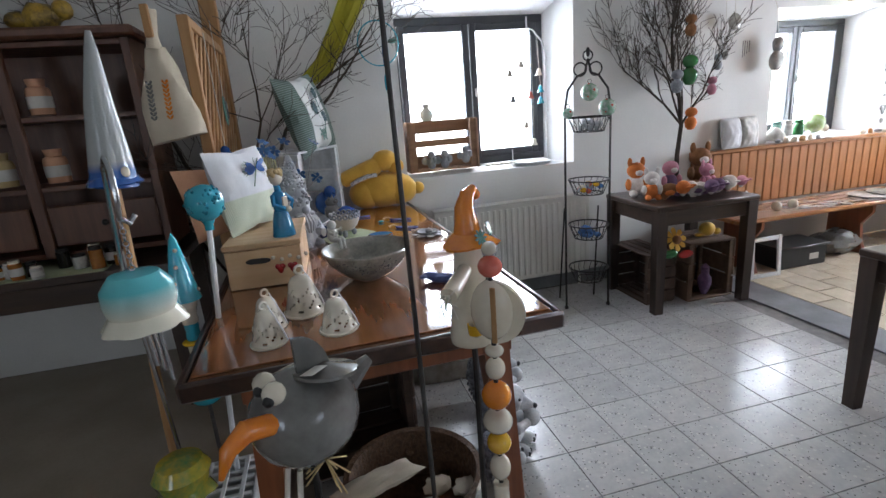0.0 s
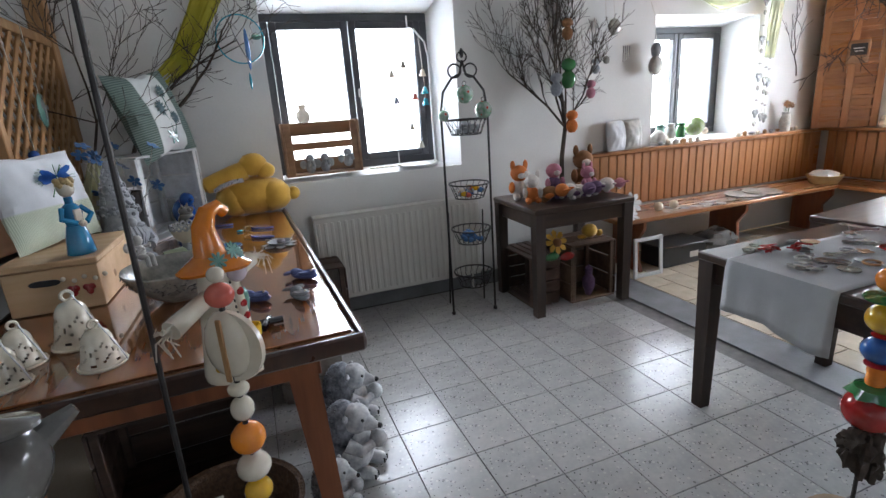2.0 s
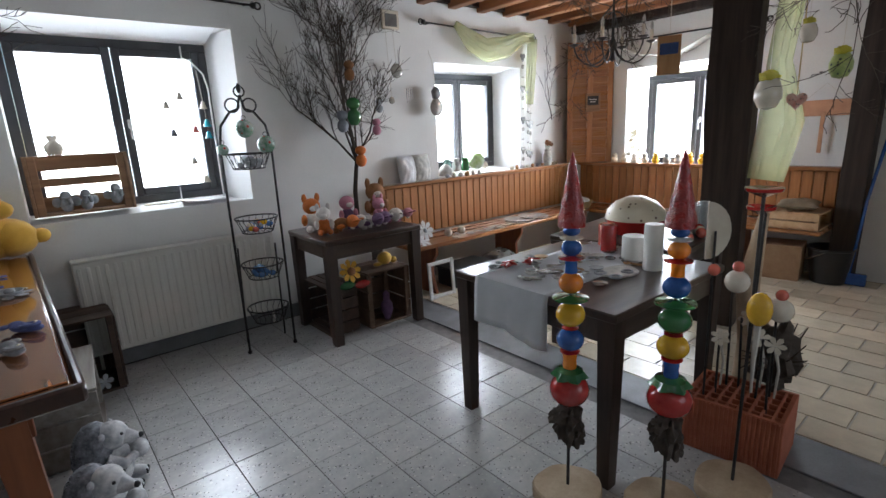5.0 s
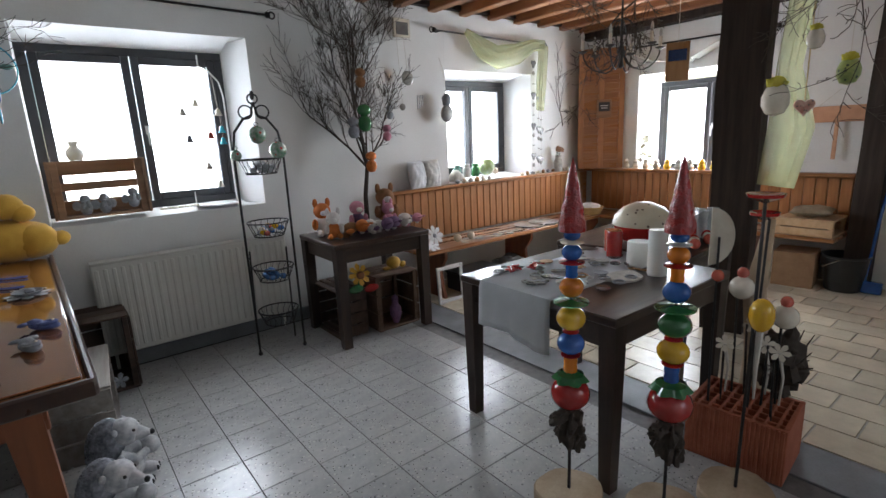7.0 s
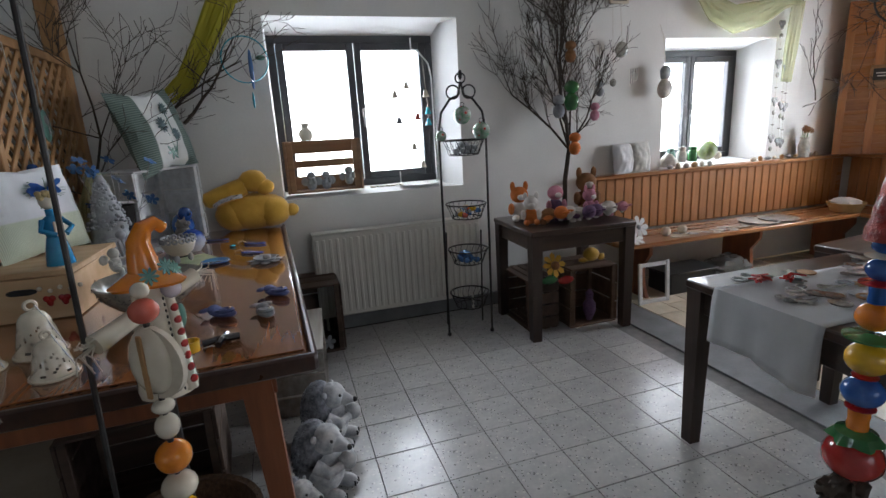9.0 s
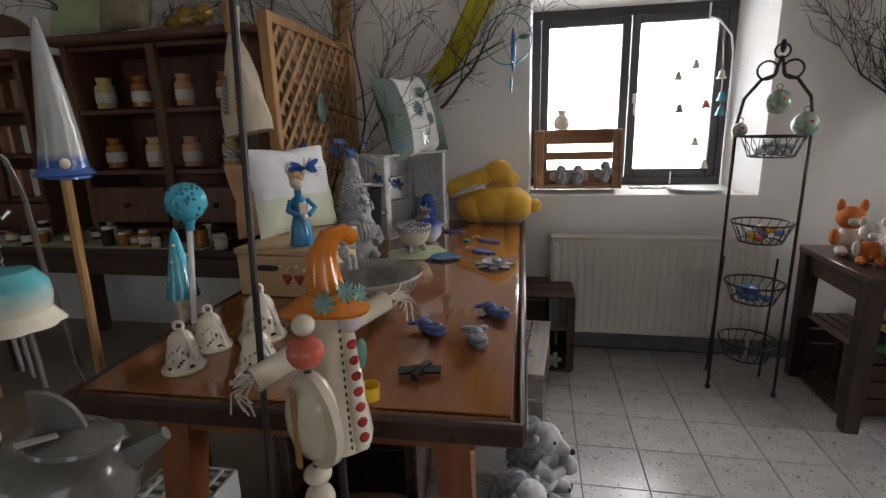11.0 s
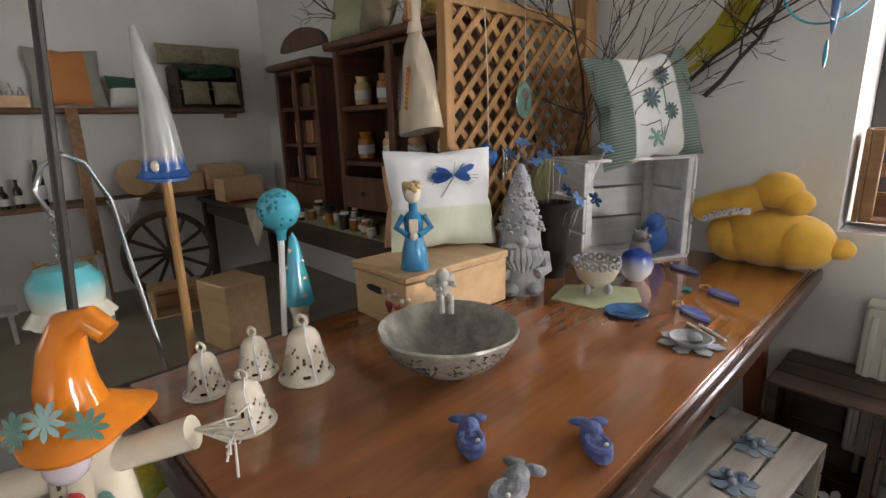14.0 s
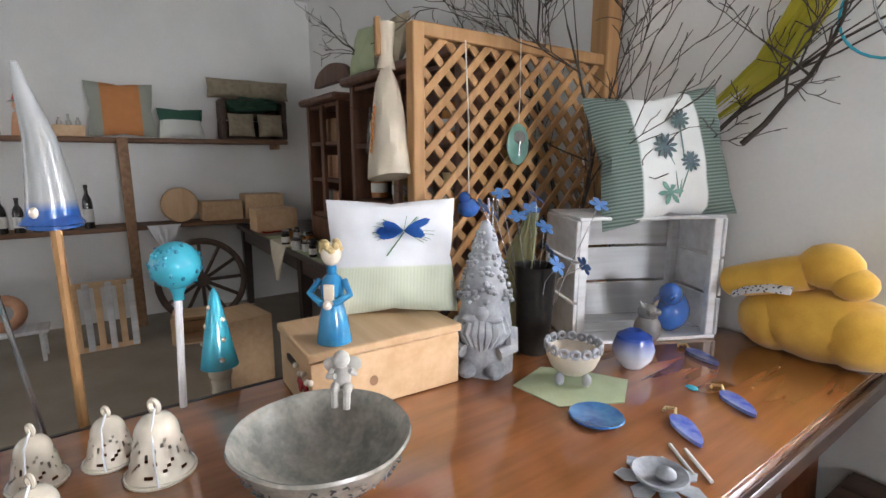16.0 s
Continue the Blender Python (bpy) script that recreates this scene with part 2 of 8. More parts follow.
BROWNCAB = wood("brown_cabinet", (0.14, 0.058, 0.028), (0.08, 0.033, 0.017), 0.45, 2)
FRAMEP = mat("window_frame_paint", (0.055, 0.055, 0.06), (0.04, 0.04, 0.045), 0.4, scale=5, bump=0.05)
RADP = mat("radiator_enamel", (0.68, 0.66, 0.60), (0.62, 0.60, 0.54), 0.35, scale=3, bump=0.03)
IRON = mat("black_iron", (0.03, 0.03, 0.03), (0.05, 0.045, 0.04), 0.5, 0.7, scale=30)
STEEL = mat("steel", (0.55, 0.56, 0.58), (0.45, 0.46, 0.48), 0.25, 1.0, scale=20, bump=0.04)
PIPE = mat("dark_steel", (0.055, 0.05, 0.047), (0.03, 0.027, 0.025), 0.5, 0.5, scale=14, bump=0.08)
BARK = mat("bark", (0.075, 0.055, 0.04), (0.04, 0.03, 0.022), 0.9, scale=30, bump=0.5)
GLASS = bpy.data.materials.new("clear_glass")
GLASS.use_nodes = True
GLASS.node_tree.nodes["Principled BSDF"].inputs["Transmission Weight"].default_value = 1
GLASS.node_tree.nodes["Principled BSDF"].inputs["Roughness"].default_value = 0.02
GLASS.node_tree.nodes["Principled BSDF"].inputs["IOR"].default_value = 1.45


# ---- structure ----
WEST, EAST, SOUTH, NORTH = -3.51, 6.65, -1.6, 4.015


def wall_with_hole(name, axis, at, thick, lo, hi, top, holes):
    """A wall along axis 'x' or 'y' whose room face lies at 'at'; holes: (from, to, sill, head)."""
    g = Geo()
    def piece(a0, a1, z0, z1):
        if a1 - a0 < 1e-4 or z1 - z0 < 1e-4:
            return
        c, s = (a0 + a1) / 2, a1 - a0
        if axis == "x":
            g.box((c, at + thick / 2, (z0 + z1) / 2), (s, abs(thick), z1 - z0), 0.0005)
        else:
            g.box((at + thick / 2, c, (z0 + z1) / 2), (abs(thick), s, z1 - z0), 0.0005)
    cur = lo
    for a0, a1, z0, z1 in holes:
        piece(cur, a0, 0, top)
        piece(a0, a1, 0, z0)
        piece(a0, a1, z1, top)
        cur = a1
    piece(cur, hi, 0, top)
    return solid(name, g, PLASTER, "white rough-plastered wall", "wall", kind="structure", smooth=False)


W1 = (1.385, 2.67, 0.97, 2.13)
W2 = (4.455, 5.635, 0.945, 1.995)
W3 = (2.13, 3.36, 0.865, 1.945)
wall_with_hole("wall_north", "x", NORTH, 0.55, WEST - 0.3, EAST + 0.55, 3.1, [W1, W2])
wall_with_hole("wall_east", "y", EAST, 0.55, SOUTH - 0.3, NORTH, 3.1, [W3])
wall_with_hole("wall_west", "y", WEST, -0.3, SOUTH - 0.3, NORTH, 3.1, [])
# openings of two unseen south windows, assumed so that fill light can enter
W4, W5 = (-2.6, -1.2, 0.95, 2.3), (2.55, 4.25, 0.95, 2.3)
wall_with_hole("wall_south", "x", SOUTH, -0.3, WEST, EAST, 3.1, [W4, W5])
solid("ceiling", Geo().box(((WEST + 3.3) / 2, 1.2, 3.05), (3.3 - WEST, 5.62, 0.1)), CEIL_WHITE, "white plastered ceiling", "ceiling", kind="structure")
g = Geo()
g.box(((3.3 + EAST) / 2, 1.2, 2.58), (EAST - 3.3, 5.62, 0.06))
g.box((3.34, 1.2, 2.8), (0.08, 5.6, 0.42))
k = 3.6
while k < EAST - 0.1:
    g.box((k, 1.2, 2.51), (0.09, 5.6, 0.09), 0.008)
    k += 0.36
solid("ceiling_wood", g, CEILW, "brown boarded ceiling with exposed joists", "ceiling", kind="structure")
g = Geo().box((EAST - 0.07, 1.2, 2.46), (0.14, 5.62, 0.14), 0.012)
g.box(((3.38 + EAST) / 2 - 0.07, NORTH - 0.03, 2.53), (EAST - 3.52, 0.06, 0.05), 0.006)
solid("trim_beam", g, BEAMW, "dark timber wall plate under the boarded ceiling", "beam", kind="structure")


def window(name, axis, at, hole, label, handle=True):
    """Dark two-leaf window set 0.3 m deep in the opening. Local x runs along the wall, y outwards."""
    a0, a1, z0, z1 = hole
    w, h = a1 - a0, z1 - z0
    m = pose(a0, at, 0) if axis == "x" else pose(at, a1, 0, 0, 0, -90)
    th = thing(name, label, "window", m, kind="structure")
    y = 0.33
    fr = 0.052
    g = Geo()
    g.box((w / 2, y, z1 - fr / 2), (w, 0.07, fr)).box((w / 2, y, z0 + fr / 2), (w, 0.07, fr))
    for x in (fr / 2, w - fr / 2):
        g.box((x, y, (z0 + z1) / 2), (fr, 0.07, h - 2 * fr))
    part("window_frame", g, FRAMEP, th)
    lw = (w - 2 * fr) / 2
    for i in (0, 1):
        x0 = fr + i * lw
        g = Geo()
        sf = 0.05
        for x in (x0 + sf / 2 + 0.003, x0 + lw - sf / 2 - 0.003):
            g.box((x, y - 0.02, (z0 + z1) / 2), (sf, 0.06, h - 2 * fr), 0.006)
        for z in (z0 + fr + sf / 2, z1 - fr - sf / 2):
            g.box((x0 + lw / 2, y - 0.02, z), (lw - 2 * sf - 0.006, 0.058, sf), 0.006)
        sash = part("sash", g, FRAMEP, th)
        pn = part("pane", Geo().box((x0 + lw / 2, y - 0.015, (z0 + z1) / 2), (lw - 2 * sf, 0.006, h - 2 * fr - 2 * sf), 0.0005), GLASS, sash, smooth=False)
        pn.visible_shadow = False
    if handle:
        g = Geo().box((w / 2 + 0.035, y - 0.06, (z0 + z1) / 2), (0.022, 0.014, 0.06), 0.005).tube([(w / 2 + 0.035, y - 0.06, (z0 + z1) / 2), (w / 2 + 0.035, y - 0.095, (z0 + z1) / 2), (w / 2 + 0.035, y - 0.095, (z0 + z1) / 2 - 0.1)], 0.008)
        part("handle", g, WHITEENAMEL, th, "white window handle")
    return th


WHITEENAMEL = mat("white_enamel", (0.75, 0.75, 0.74), (0.7, 0.7, 0.69), 0.3, scale=4, bump=0.02)
F1 = (1.395, 2.57, 0.997, 2.065)
F2 = (4.455, 5.52, 0.975, 1.94)
F3 = (2.15, 3.27, 0.885, 1.87)
for nm, o, f in (("reveal_a", W1, F1), ("reveal_b", W2, F2)):
    g = Geo()
    y0, y1, y2 = NORTH + 0.003, NORTH + 0.29, NORTH + 0.55
    if f[1] < o[1]:
        g.slab([(o[1] + 0.001, y0), (o[1] + 0.001, y2), (f[1], y2), (f[1], y1)], o[2], o[3])
    if f[0] > o[0]:
        g.slab([(o[0], y0), (f[0], y1), (f[0], y2), (o[0], y2)], o[2], o[3])
    mm = Matrix(((0, 0, 1, 0), (1, 0, 0, 0), (0, 1, 0, 0), (0, 0, 0, 1)))
    g.slab([(y0, o[3] + 0.001), (y1, f[3]), (y2, f[3]), (y2, o[3] + 0.001)], f[0], f[1], mm)
    g.slab([(y0, o[2]), (y2, o[2]), (y2, f[2]), (y1, f[2])], f[0], f[1], mm)
    solid(nm, g, REVEAL, "white splayed window reveal", "wall", kind="structure", smooth=False)
window("window_1", "x", NORTH, F1, "dark-framed double window in a deep white reveal")
window("window_2", "x", NORTH, F2, "dark-framed double window above the corner bench")
window("window_3", "y", EAST, F3, "dark-framed double window in the east wall")
# floors: bed under the tiles, plain screed in the west
solid("floor", Geo().box(((0.597 + EAST) / 2, 1.2, -0.06), (EAST - 0.597, 5.63, 0.1)), GROUT, "grey joints under terrazzo tiles", "floor", kind="structure")
solid("floor_west", Geo().box(((WEST + 0.597) / 2, 1.2, -0.055), (0.597 - WEST, 5.63, 0.11)), SCREED, "plain tan smooth floor", "floor", kind="structure")
solid("floor_strip", Geo().box((3.70, 1.2, -0.006), (0.27, 5.62, 0.014), 0.003), SLATE, "grey stone threshold strip between two tiled floors", "floor", kind="structure")
solid("floor_bed_east", Geo().box(((3.84 + EAST) / 2, 1.2, -0.012), (EAST - 3.84, 5.62, 0.012), 0.001), PALE_GROUT, "pale joints under beige tiles", "floor", kind="structure")
g = Geo()
g.box(((1.3 + 2.9) / 2, NORTH - 0.012, 0.05), (1.9, 0.022, 0.1), 0.004)
solid("baseboard", g, SLATE, "dark stone baseboard under the radiator", "baseboard", kind="structure")


# ---- furniture ----
def leg_geo(x, y, top, h0, h1, dx=0.0, dy=0.0):
    """A tapered square leg from the floor; dx, dy splay the foot."""
    g = Geo()
    vs = []
    for z, hw, ox, oy in ((0, h0, dx, dy), (top, h1, 0, 0)):
        for sx, sy in ((-1, -1), (1, -1), (1, 1), (-1, 1)):
            vs.append((x + ox + sx * hw, y + oy + sy * hw, z))
    g.add(vs, [(3, 2, 1, 0), (4, 5, 6, 7), (0, 1, 5, 4), (1, 2, 6, 5), (2, 3, 7, 6), (3, 0, 4, 7)])
    return g


# long display table with a glass sheet on the top; origin at its south-east corner, y along the table
TM = pose(1.407, 1.812, 0, 0, 0, 1.5)
TW, TL, TZ = 1.02, 2.16, 0.82


def on_table(x, y, rz=0, z=TZ + 0.007):
    """A pose upright on the long table at a place of the room."""
    return pose(x, y, z, 0, 0, rz)


tb = thing("display_table", "long brown wooden table with a reflective glass-covered top", "table", TM)
part("tabletop", Geo().box((-TW / 2, TL / 2, TZ - 0.0235), (TW, TL, 0.045), 0.012), TABLETOP, tb)
g = Geo()
g.box((-TW / 2, -0.008, TZ - 0.025), (TW + 0.03, 0.022, 0.052), 0.01)
g.box((0.008, TL / 2, TZ - 0.025), (0.022, TL + 0.03, 0.052), 0.01)
g.box((-TW - 0.008, TL / 2, TZ - 0.025), (0.022, TL + 0.03, 0.052), 0.01)
part("edge_trim", g, TABLEEDGE, tb, "dark rounded edge moulding")
GLOSSTOP = wood("glass_over_veneer", (0.32, 0.120, 0.040), (0.22, 0.080, 0.027), 0.06, 1, coat=1.0)
part("glass_sheet", Geo().box((-TW / 2, TL / 2, TZ + 0.003), (TW - 0.03, TL - 0.03, 0.006), 0.002), GLOSSTOP, tb, "polished glass sheet over brown veneer")
g = Geo()
for yy in (0.13, TL - 0.13):
    g.box((-TW / 2, yy, TZ - 0.105), (TW - 0.2, 0.025, 0.11), 0.003)
for xx in (-0.12, -TW + 0.12):
    g.box((xx, TL / 2, TZ - 0.105), (0.025, TL - 0.3, 0.11), 0.003)
part("apron", g, REDWOOD, tb)
for xx, dx in ((-0.16, 0.05), (-TW + 0.16, -0.05)):
    for yy, dy in ((0.16, -0.05), (TL - 0.16, 0.05)):
        part("leg", leg_geo(xx, yy, TZ - 0.047, 0.026, 0.045, dx, dy), REDWOOD, tb, "splayed reddish wooden leg")


def square_table(name, label, m, w, d, h, lw, lt, top_t=0.035):
    """Dark table: local x 0..w, y 0..d."""
    t = thing(name, label, "table", m)
    part("tabletop", Geo().box((w / 2, d / 2, h - top_t / 2), (w, d, top_t), 0.006), DARKW, t)
    g = Geo()
    for yy in (0.04, d - 0.04):
        g.box((w / 2, yy, h - top_t - 0.05), (w - 0.12, 0.022, 0.1), 0.003)
    for xx in (0.04, w - 0.04):
        g.box((xx, d / 2, h - top_t - 0.05), (0.022, d - 0.12, 0.1), 0.003)
    part("apron", g, DARKW, t)
    for xx in (0.042, w - 0.042):
        for yy in (0.042, d - 0.042):
            part("leg", leg_geo(xx, yy, h - top_t, lt, lw), DARKZ, t)
    return t


square_table("side_table", "small dark-stained wooden table with soft toys on it", pose(2.80, 3.185, 0, 0, 0, -1.5), 0.755, 0.62, 0.735, 0.036, 0.03)
square_table("back_table", "dark wooden table pushed behind the work table", pose(3.923, 1.436, 0, 0, 0, 5), 0.72, 0.8, 0.73, 0.036, 0.028)
square_table("work_table", "dark wooden table with a white runner and craft pieces", pose(2.90, 1.20, 0, 0, 0, -1), 0.90, 0.87, 0.735, 0.036, 0.026)

# radiator
rd = thing("radiator", "cream panel radiator under the window", "radiator", pose(1.524, 3.886, 0.13))
RW = 1.22
part("panel", Geo().box((RW / 2, 0.03, 0.3), (RW, 0.03, 0.6), 0.01), RADP, rd)
g = Geo()
n = 26
for i in range(n):
    g.box((0.03 + (RW - 0.06) * i / (n - 1), 0.012, 0.3), (0.022, 0.014, 0.53), 0.006)
part("ribs", g, RADP, rd)
g = Geo().box((RW / 2, 0.05, 0.604), (RW, 0.1, 0.012), 0.004)
part("grille", g, RADP, rd)
for x in (0.05, RW - 0.05):
    part("pipe", Geo().tube([(x, 0.09, 0.1), (x, 0.09, -0.13)], 0.01), RADP, rd)


# corner bench
bn = thing("corner_bench", "varnished pine corner bench with a boarded back", "bench", pose(0, 0, 0))
part("seat", Geo().box(((3.75 + 6.6) / 2, 3.71, 0.445), (6.6 - 3.75, 0.42, 0.035), 0.008), PINEX, bn)
part("seat", Geo().box((6.38, (1.36 + 3.495) / 2, 0.445), (0.42, 3.495 - 1.36, 0.035), 0.008), PINEY, bn)
part("top_rail", Geo().box(((3.7 + 6.6) / 2, 3.955, 0.93), (6.62 - 3.7, 0.11, 0.035), 0.008), PINEX, bn)
part("top_rail", Geo().box((6.59, (1.36 + 3.895) / 2, 0.93), (0.11, 3.895 - 1.36, 0.035), 0.008), PINEY, bn)
part("back_frame", Geo().box(((3.7 + 6.6) / 2, 3.985, 0.69), (2.9, 0.02, 0.44)).box((6.63, 2.63, 0.69), (0.02, 2.52, 0.44)), PINEX, bn)
bg, bgy = Geo().box((0, 0, 0), (0.083, 0.02, 0.44), 0.006), Geo().box((0, 0, 0), (0.02, 0.083, 0.44), 0.006)
bme, bmey = mesh_of("back_board", bg, PINE), mesh_of("back_board", bgy, PINE)
for i in range(32):
    o = new("back_board", bme)
    o.parent, o.location = bn, (3.75 + 0.0875 * i, 3.963, 0.69)
for i in range(29):
    o = new("back_board", bmey)
    o.parent, o.location = bn, (6.612, 3.87 - 0.0875 * i, 0.69)
for x in (4.0, 5.1, 6.2):
    g = Geo().slab([(3.56, 0), (3.9, 0), (3.9, 0.427), (3.54, 0.427), (3.54, 0.36), (3.62, 0.25), (3.6, 0.1)], -0.015, 0.015, Matrix(((0, 0, 1, x), (1, 0, 0, 0), (0, 1, 0, 0), (0, 0, 0, 1))))
    part("bracket", g, REDWOOD, bn, "sawn bench bracket")
for y in (2.0, 3.0):
    g = Geo().box((6.45, y, 0.213), (0.3, 0.03, 0.426), 0.005)
    part("bracket", g, REDWOOD, bn)

# timber posts
def hewn(w, d, h, seed):
    g = Geo()
    vs, fs, n = [], [], 14
    for j in range(n + 1):
        for sx, sy in ((-1, -1), (-0.2, -1.05), (0.5, -1.02), (1, -1), (1.03, 0.2), (1, 1), (0, 1.04), (-1, 1), (-1.04, 0)):
            z = h * j / n
            k = 1 + 0.10 * noise.noise(Vector((sx + seed, sy, z * 1.6)))
            vs.append((sx * w / 2 * k, sy * d / 2 * k, z))
    for j in range(n):
        for i in range(9):
            fs.append((j * 9 + i, j * 9 + (i + 1) % 9, (j + 1) * 9 + (i + 1) % 9, (j + 1) * 9 + i))
    fs += [tuple(range(9))[::-1], tuple(n * 9 + i for i in range(9))]
    return g.add(vs, fs)


solid("timber_post", hewn(0.27, 0.26, 2.5, 3), BEAMW, "rough-hewn dark timber post carrying the ceiling", "post", pose(5.0, 1.66, 0, 0, 0, 12))
solid("wall_post", hewn(0.2, 0.17, 2.46, 9), BEAMW, "dark half-timber post at the east wall", "post", pose(6.55, 1.27, 0, 1, 0, 0))
# unseen south windows, assumed from highlights and added around the fill lamps
window("assumed_window_4", "x", SOUTH - 0.63, W4, "unseen window assumed in the south wall for fill light", False)
window("assumed_window_5", "x", SOUTH - 0.63, W5, "unseen window assumed in the south wall for fill light", False)

# ---- more materials ----
LILAC = glaze("pale_lilac_glaze", (0.56, 0.50, 0.54), (0.48, 0.42, 0.47))
CREAM = glaze("cream_glaze", (0.72, 0.66, 0.54), (0.62, 0.55, 0.43), 0.15)
TURQ = glaze("turquoise_glaze", (0.03, 0.30, 0.42), (0.05, 0.42, 0.52))
BLUEG = glaze("blue_glaze", (0.015, 0.06, 0.26), (0.03, 0.12, 0.38))
DKBLUE = glaze("dark_blue_glaze", (0.008, 0.02, 0.09), (0.02, 0.05, 0.16))
ORANGE = glaze("orange_glaze", (0.75, 0.24, 0.015), (0.62, 0.17, 0.01))
YELLOW = glaze("yellow_glaze", (0.75, 0.45, 0.02), (0.62, 0.34, 0.015))
REDCONE = mat("ridged_red_glaze", (0.40, 0.03, 0.025), (0.24, 0.012, 0.012), 0.28, scale=34, fine=120, bump=1.0, depth=0.012, coat=0.4)
REDG = glaze("red_glaze", (0.42, 0.025, 0.02), (0.30, 0.015, 0.015))
PINKG = glaze("coral_glaze", (0.65, 0.15, 0.10), (0.5, 0.09, 0.06))
GREENG = glaze("green_glaze", (0.04, 0.18, 0.05), (0.03, 0.12, 0.04))
SAGE = glaze("sage_glaze", (0.18, 0.32, 0.26), (0.10, 0.22, 0.18))
GREYG = glaze("grey_glaze", (0.19, 0.185, 0.175), (0.12, 0.118, 0.112), 0.18)
STONEG = mat("grey_stoneware", (0.36, 0.37, 0.38), (0.22, 0.23, 0.25), 0.7, scale=22, bump=0.5)
LIGHTG = mat("pale_stoneware", (0.55, 0.53, 0.48), (0.34, 0.33, 0.30), 0.55, scale=26, bump=0.5)
BOWLM = mat("speckled_stoneware", (0.36, 0.34, 0.29), (0.17, 0.165, 0.145), 0.25, scale=18, bump=0.3, coat=0.3)
BLACK = mat("black_plastic", (0.012, 0.012, 0.013), (0.02, 0.02, 0.02), 0.4)
WHITECL = mat("white_linen", (0.74, 0.75, 0.76), (0.66, 0.67, 0.68), 0.95, scale=14, fine=260, bump=0.3, sheen=0.2)
CANVAS = mat("canvas", (0.62, 0.54, 0.42), (0.52, 0.45, 0.34), 0.95, scale=10, fine=260, bump=0.3)
YELCL = mat("yellow_fleece", (0.72, 0.42, 0.05), (0.60, 0.33, 0.035), 0.98, scale=14, fine=200, bump=0.4, sheen=0.3)
SCARF = mat("yellow_gauze", (0.62, 0.56, 0.08), (0.5, 0.45, 0.05), 0.9, scale=14, fine=200)
GAUZE = mat("green_gauze", (0.52, 0.55, 0.30), (0.42, 0.46, 0.22), 0.9, scale=14, fine=200)
KNIT = mat("blue_crochet", (0.10, 0.13, 0.30), (0.05, 0.07, 0.19), 0.95, scale=50, fine=220, bump=0.8, depth=0.006)
KNITG = mat("grey_crochet", (0.26, 0.27, 0.29), (0.16, 0.17, 0.19), 0.95, scale=50, fine=220, bump=0.8, depth=0.006)
PINKCL = mat("peach_cloth", (0.62, 0.34, 0.20), (0.5, 0.26, 0.15), 0.95, fine=220)
TOYP = mat("purple_plush", (0.16, 0.08, 0.16), (0.09, 0.05, 0.10), 0.98, scale=40, bump=0.5)
TOYK = mat("pink_plush", (0.50, 0.22, 0.28), (0.38, 0.15, 0.20), 0.98, scale=40, bump=0.5)
TOYO = mat("orange_plush", (0.58, 0.17, 0.03), (0.45, 0.12, 0.02), 0.98, scale=40, bump=0.5)
TOYB = mat("brown_plush", (0.28, 0.13, 0.05), (0.19, 0.085, 0.03), 0.98, scale=40, bump=0.5)
TOYW = mat("white_plush", (0.62, 0.58, 0.54), (0.5, 0.46, 0.42), 0.98, scale=40, bump=0.5)
TERRA = mat("terracotta", (0.42, 0.13, 0.065), (0.32, 0.09, 0.045), 0.85, scale=8, bump=0.25)
LOGW = mat("sawn_log", (0.50, 0.38, 0.25), (0.36, 0.26, 0.16), 0.8, scale=9, bump=0.3)
WICKER = mat("wicker", (0.14, 0.075, 0.035), (0.07, 0.038, 0.02), 0.7, scale=60, bump=0.9, depth=0.01)
STRAW = mat("straw", (0.58, 0.44, 0.22), (0.45, 0.33, 0.15), 0.9)
CORD = mat("white_cord", (0.6, 0.56, 0.48), (0.5, 0.46, 0.4), 0.9)
SILVERG = glaze("silver_grey_glaze", (0.48, 0.49, 0.47), (0.30, 0.32, 0.33), 0.15)
WAX = mat("candle_wax", (0.76, 0.75, 0.70), (0.70, 0.69, 0.64), 0.5, scale=4, bump=0.05)
AMBER = mat("amber_jar", (0.40, 0.16, 0.03), (0.28, 0.10, 0.02), 0.2, coat=0.5)
BOTTLE = mat("dark_bottle_glass", (0.012, 0.010, 0.008), (0.02, 0.017, 0.012), 0.1, coat=0.5)
PAPER = mat("paper_label", (0.62, 0.60, 0.55), (0.54, 0.52, 0.47), 0.9)
CARD = mat("brown_cardboard", (0.36, 0.22, 0.12), (0.29, 0.17, 0.09), 0.9)
GREENCL = mat("sage_cloth", (0.42, 0.47, 0.30), (0.34, 0.39, 0.23), 0.95, fine=240)
ORCL = mat("orange_cloth", (0.52, 0.20, 0.06), (0.42, 0.15, 0.04), 0.95, fine=240)
GRCL = mat("bottle_green_cloth", (0.02, 0.07, 0.04), (0.015, 0.05, 0.03), 0.95, fine=240)
BURLAP = mat("burlap", (0.30, 0.25, 0.17), (0.22, 0.18, 0.12), 0.98, scale=20, fine=260, bump=0.5)


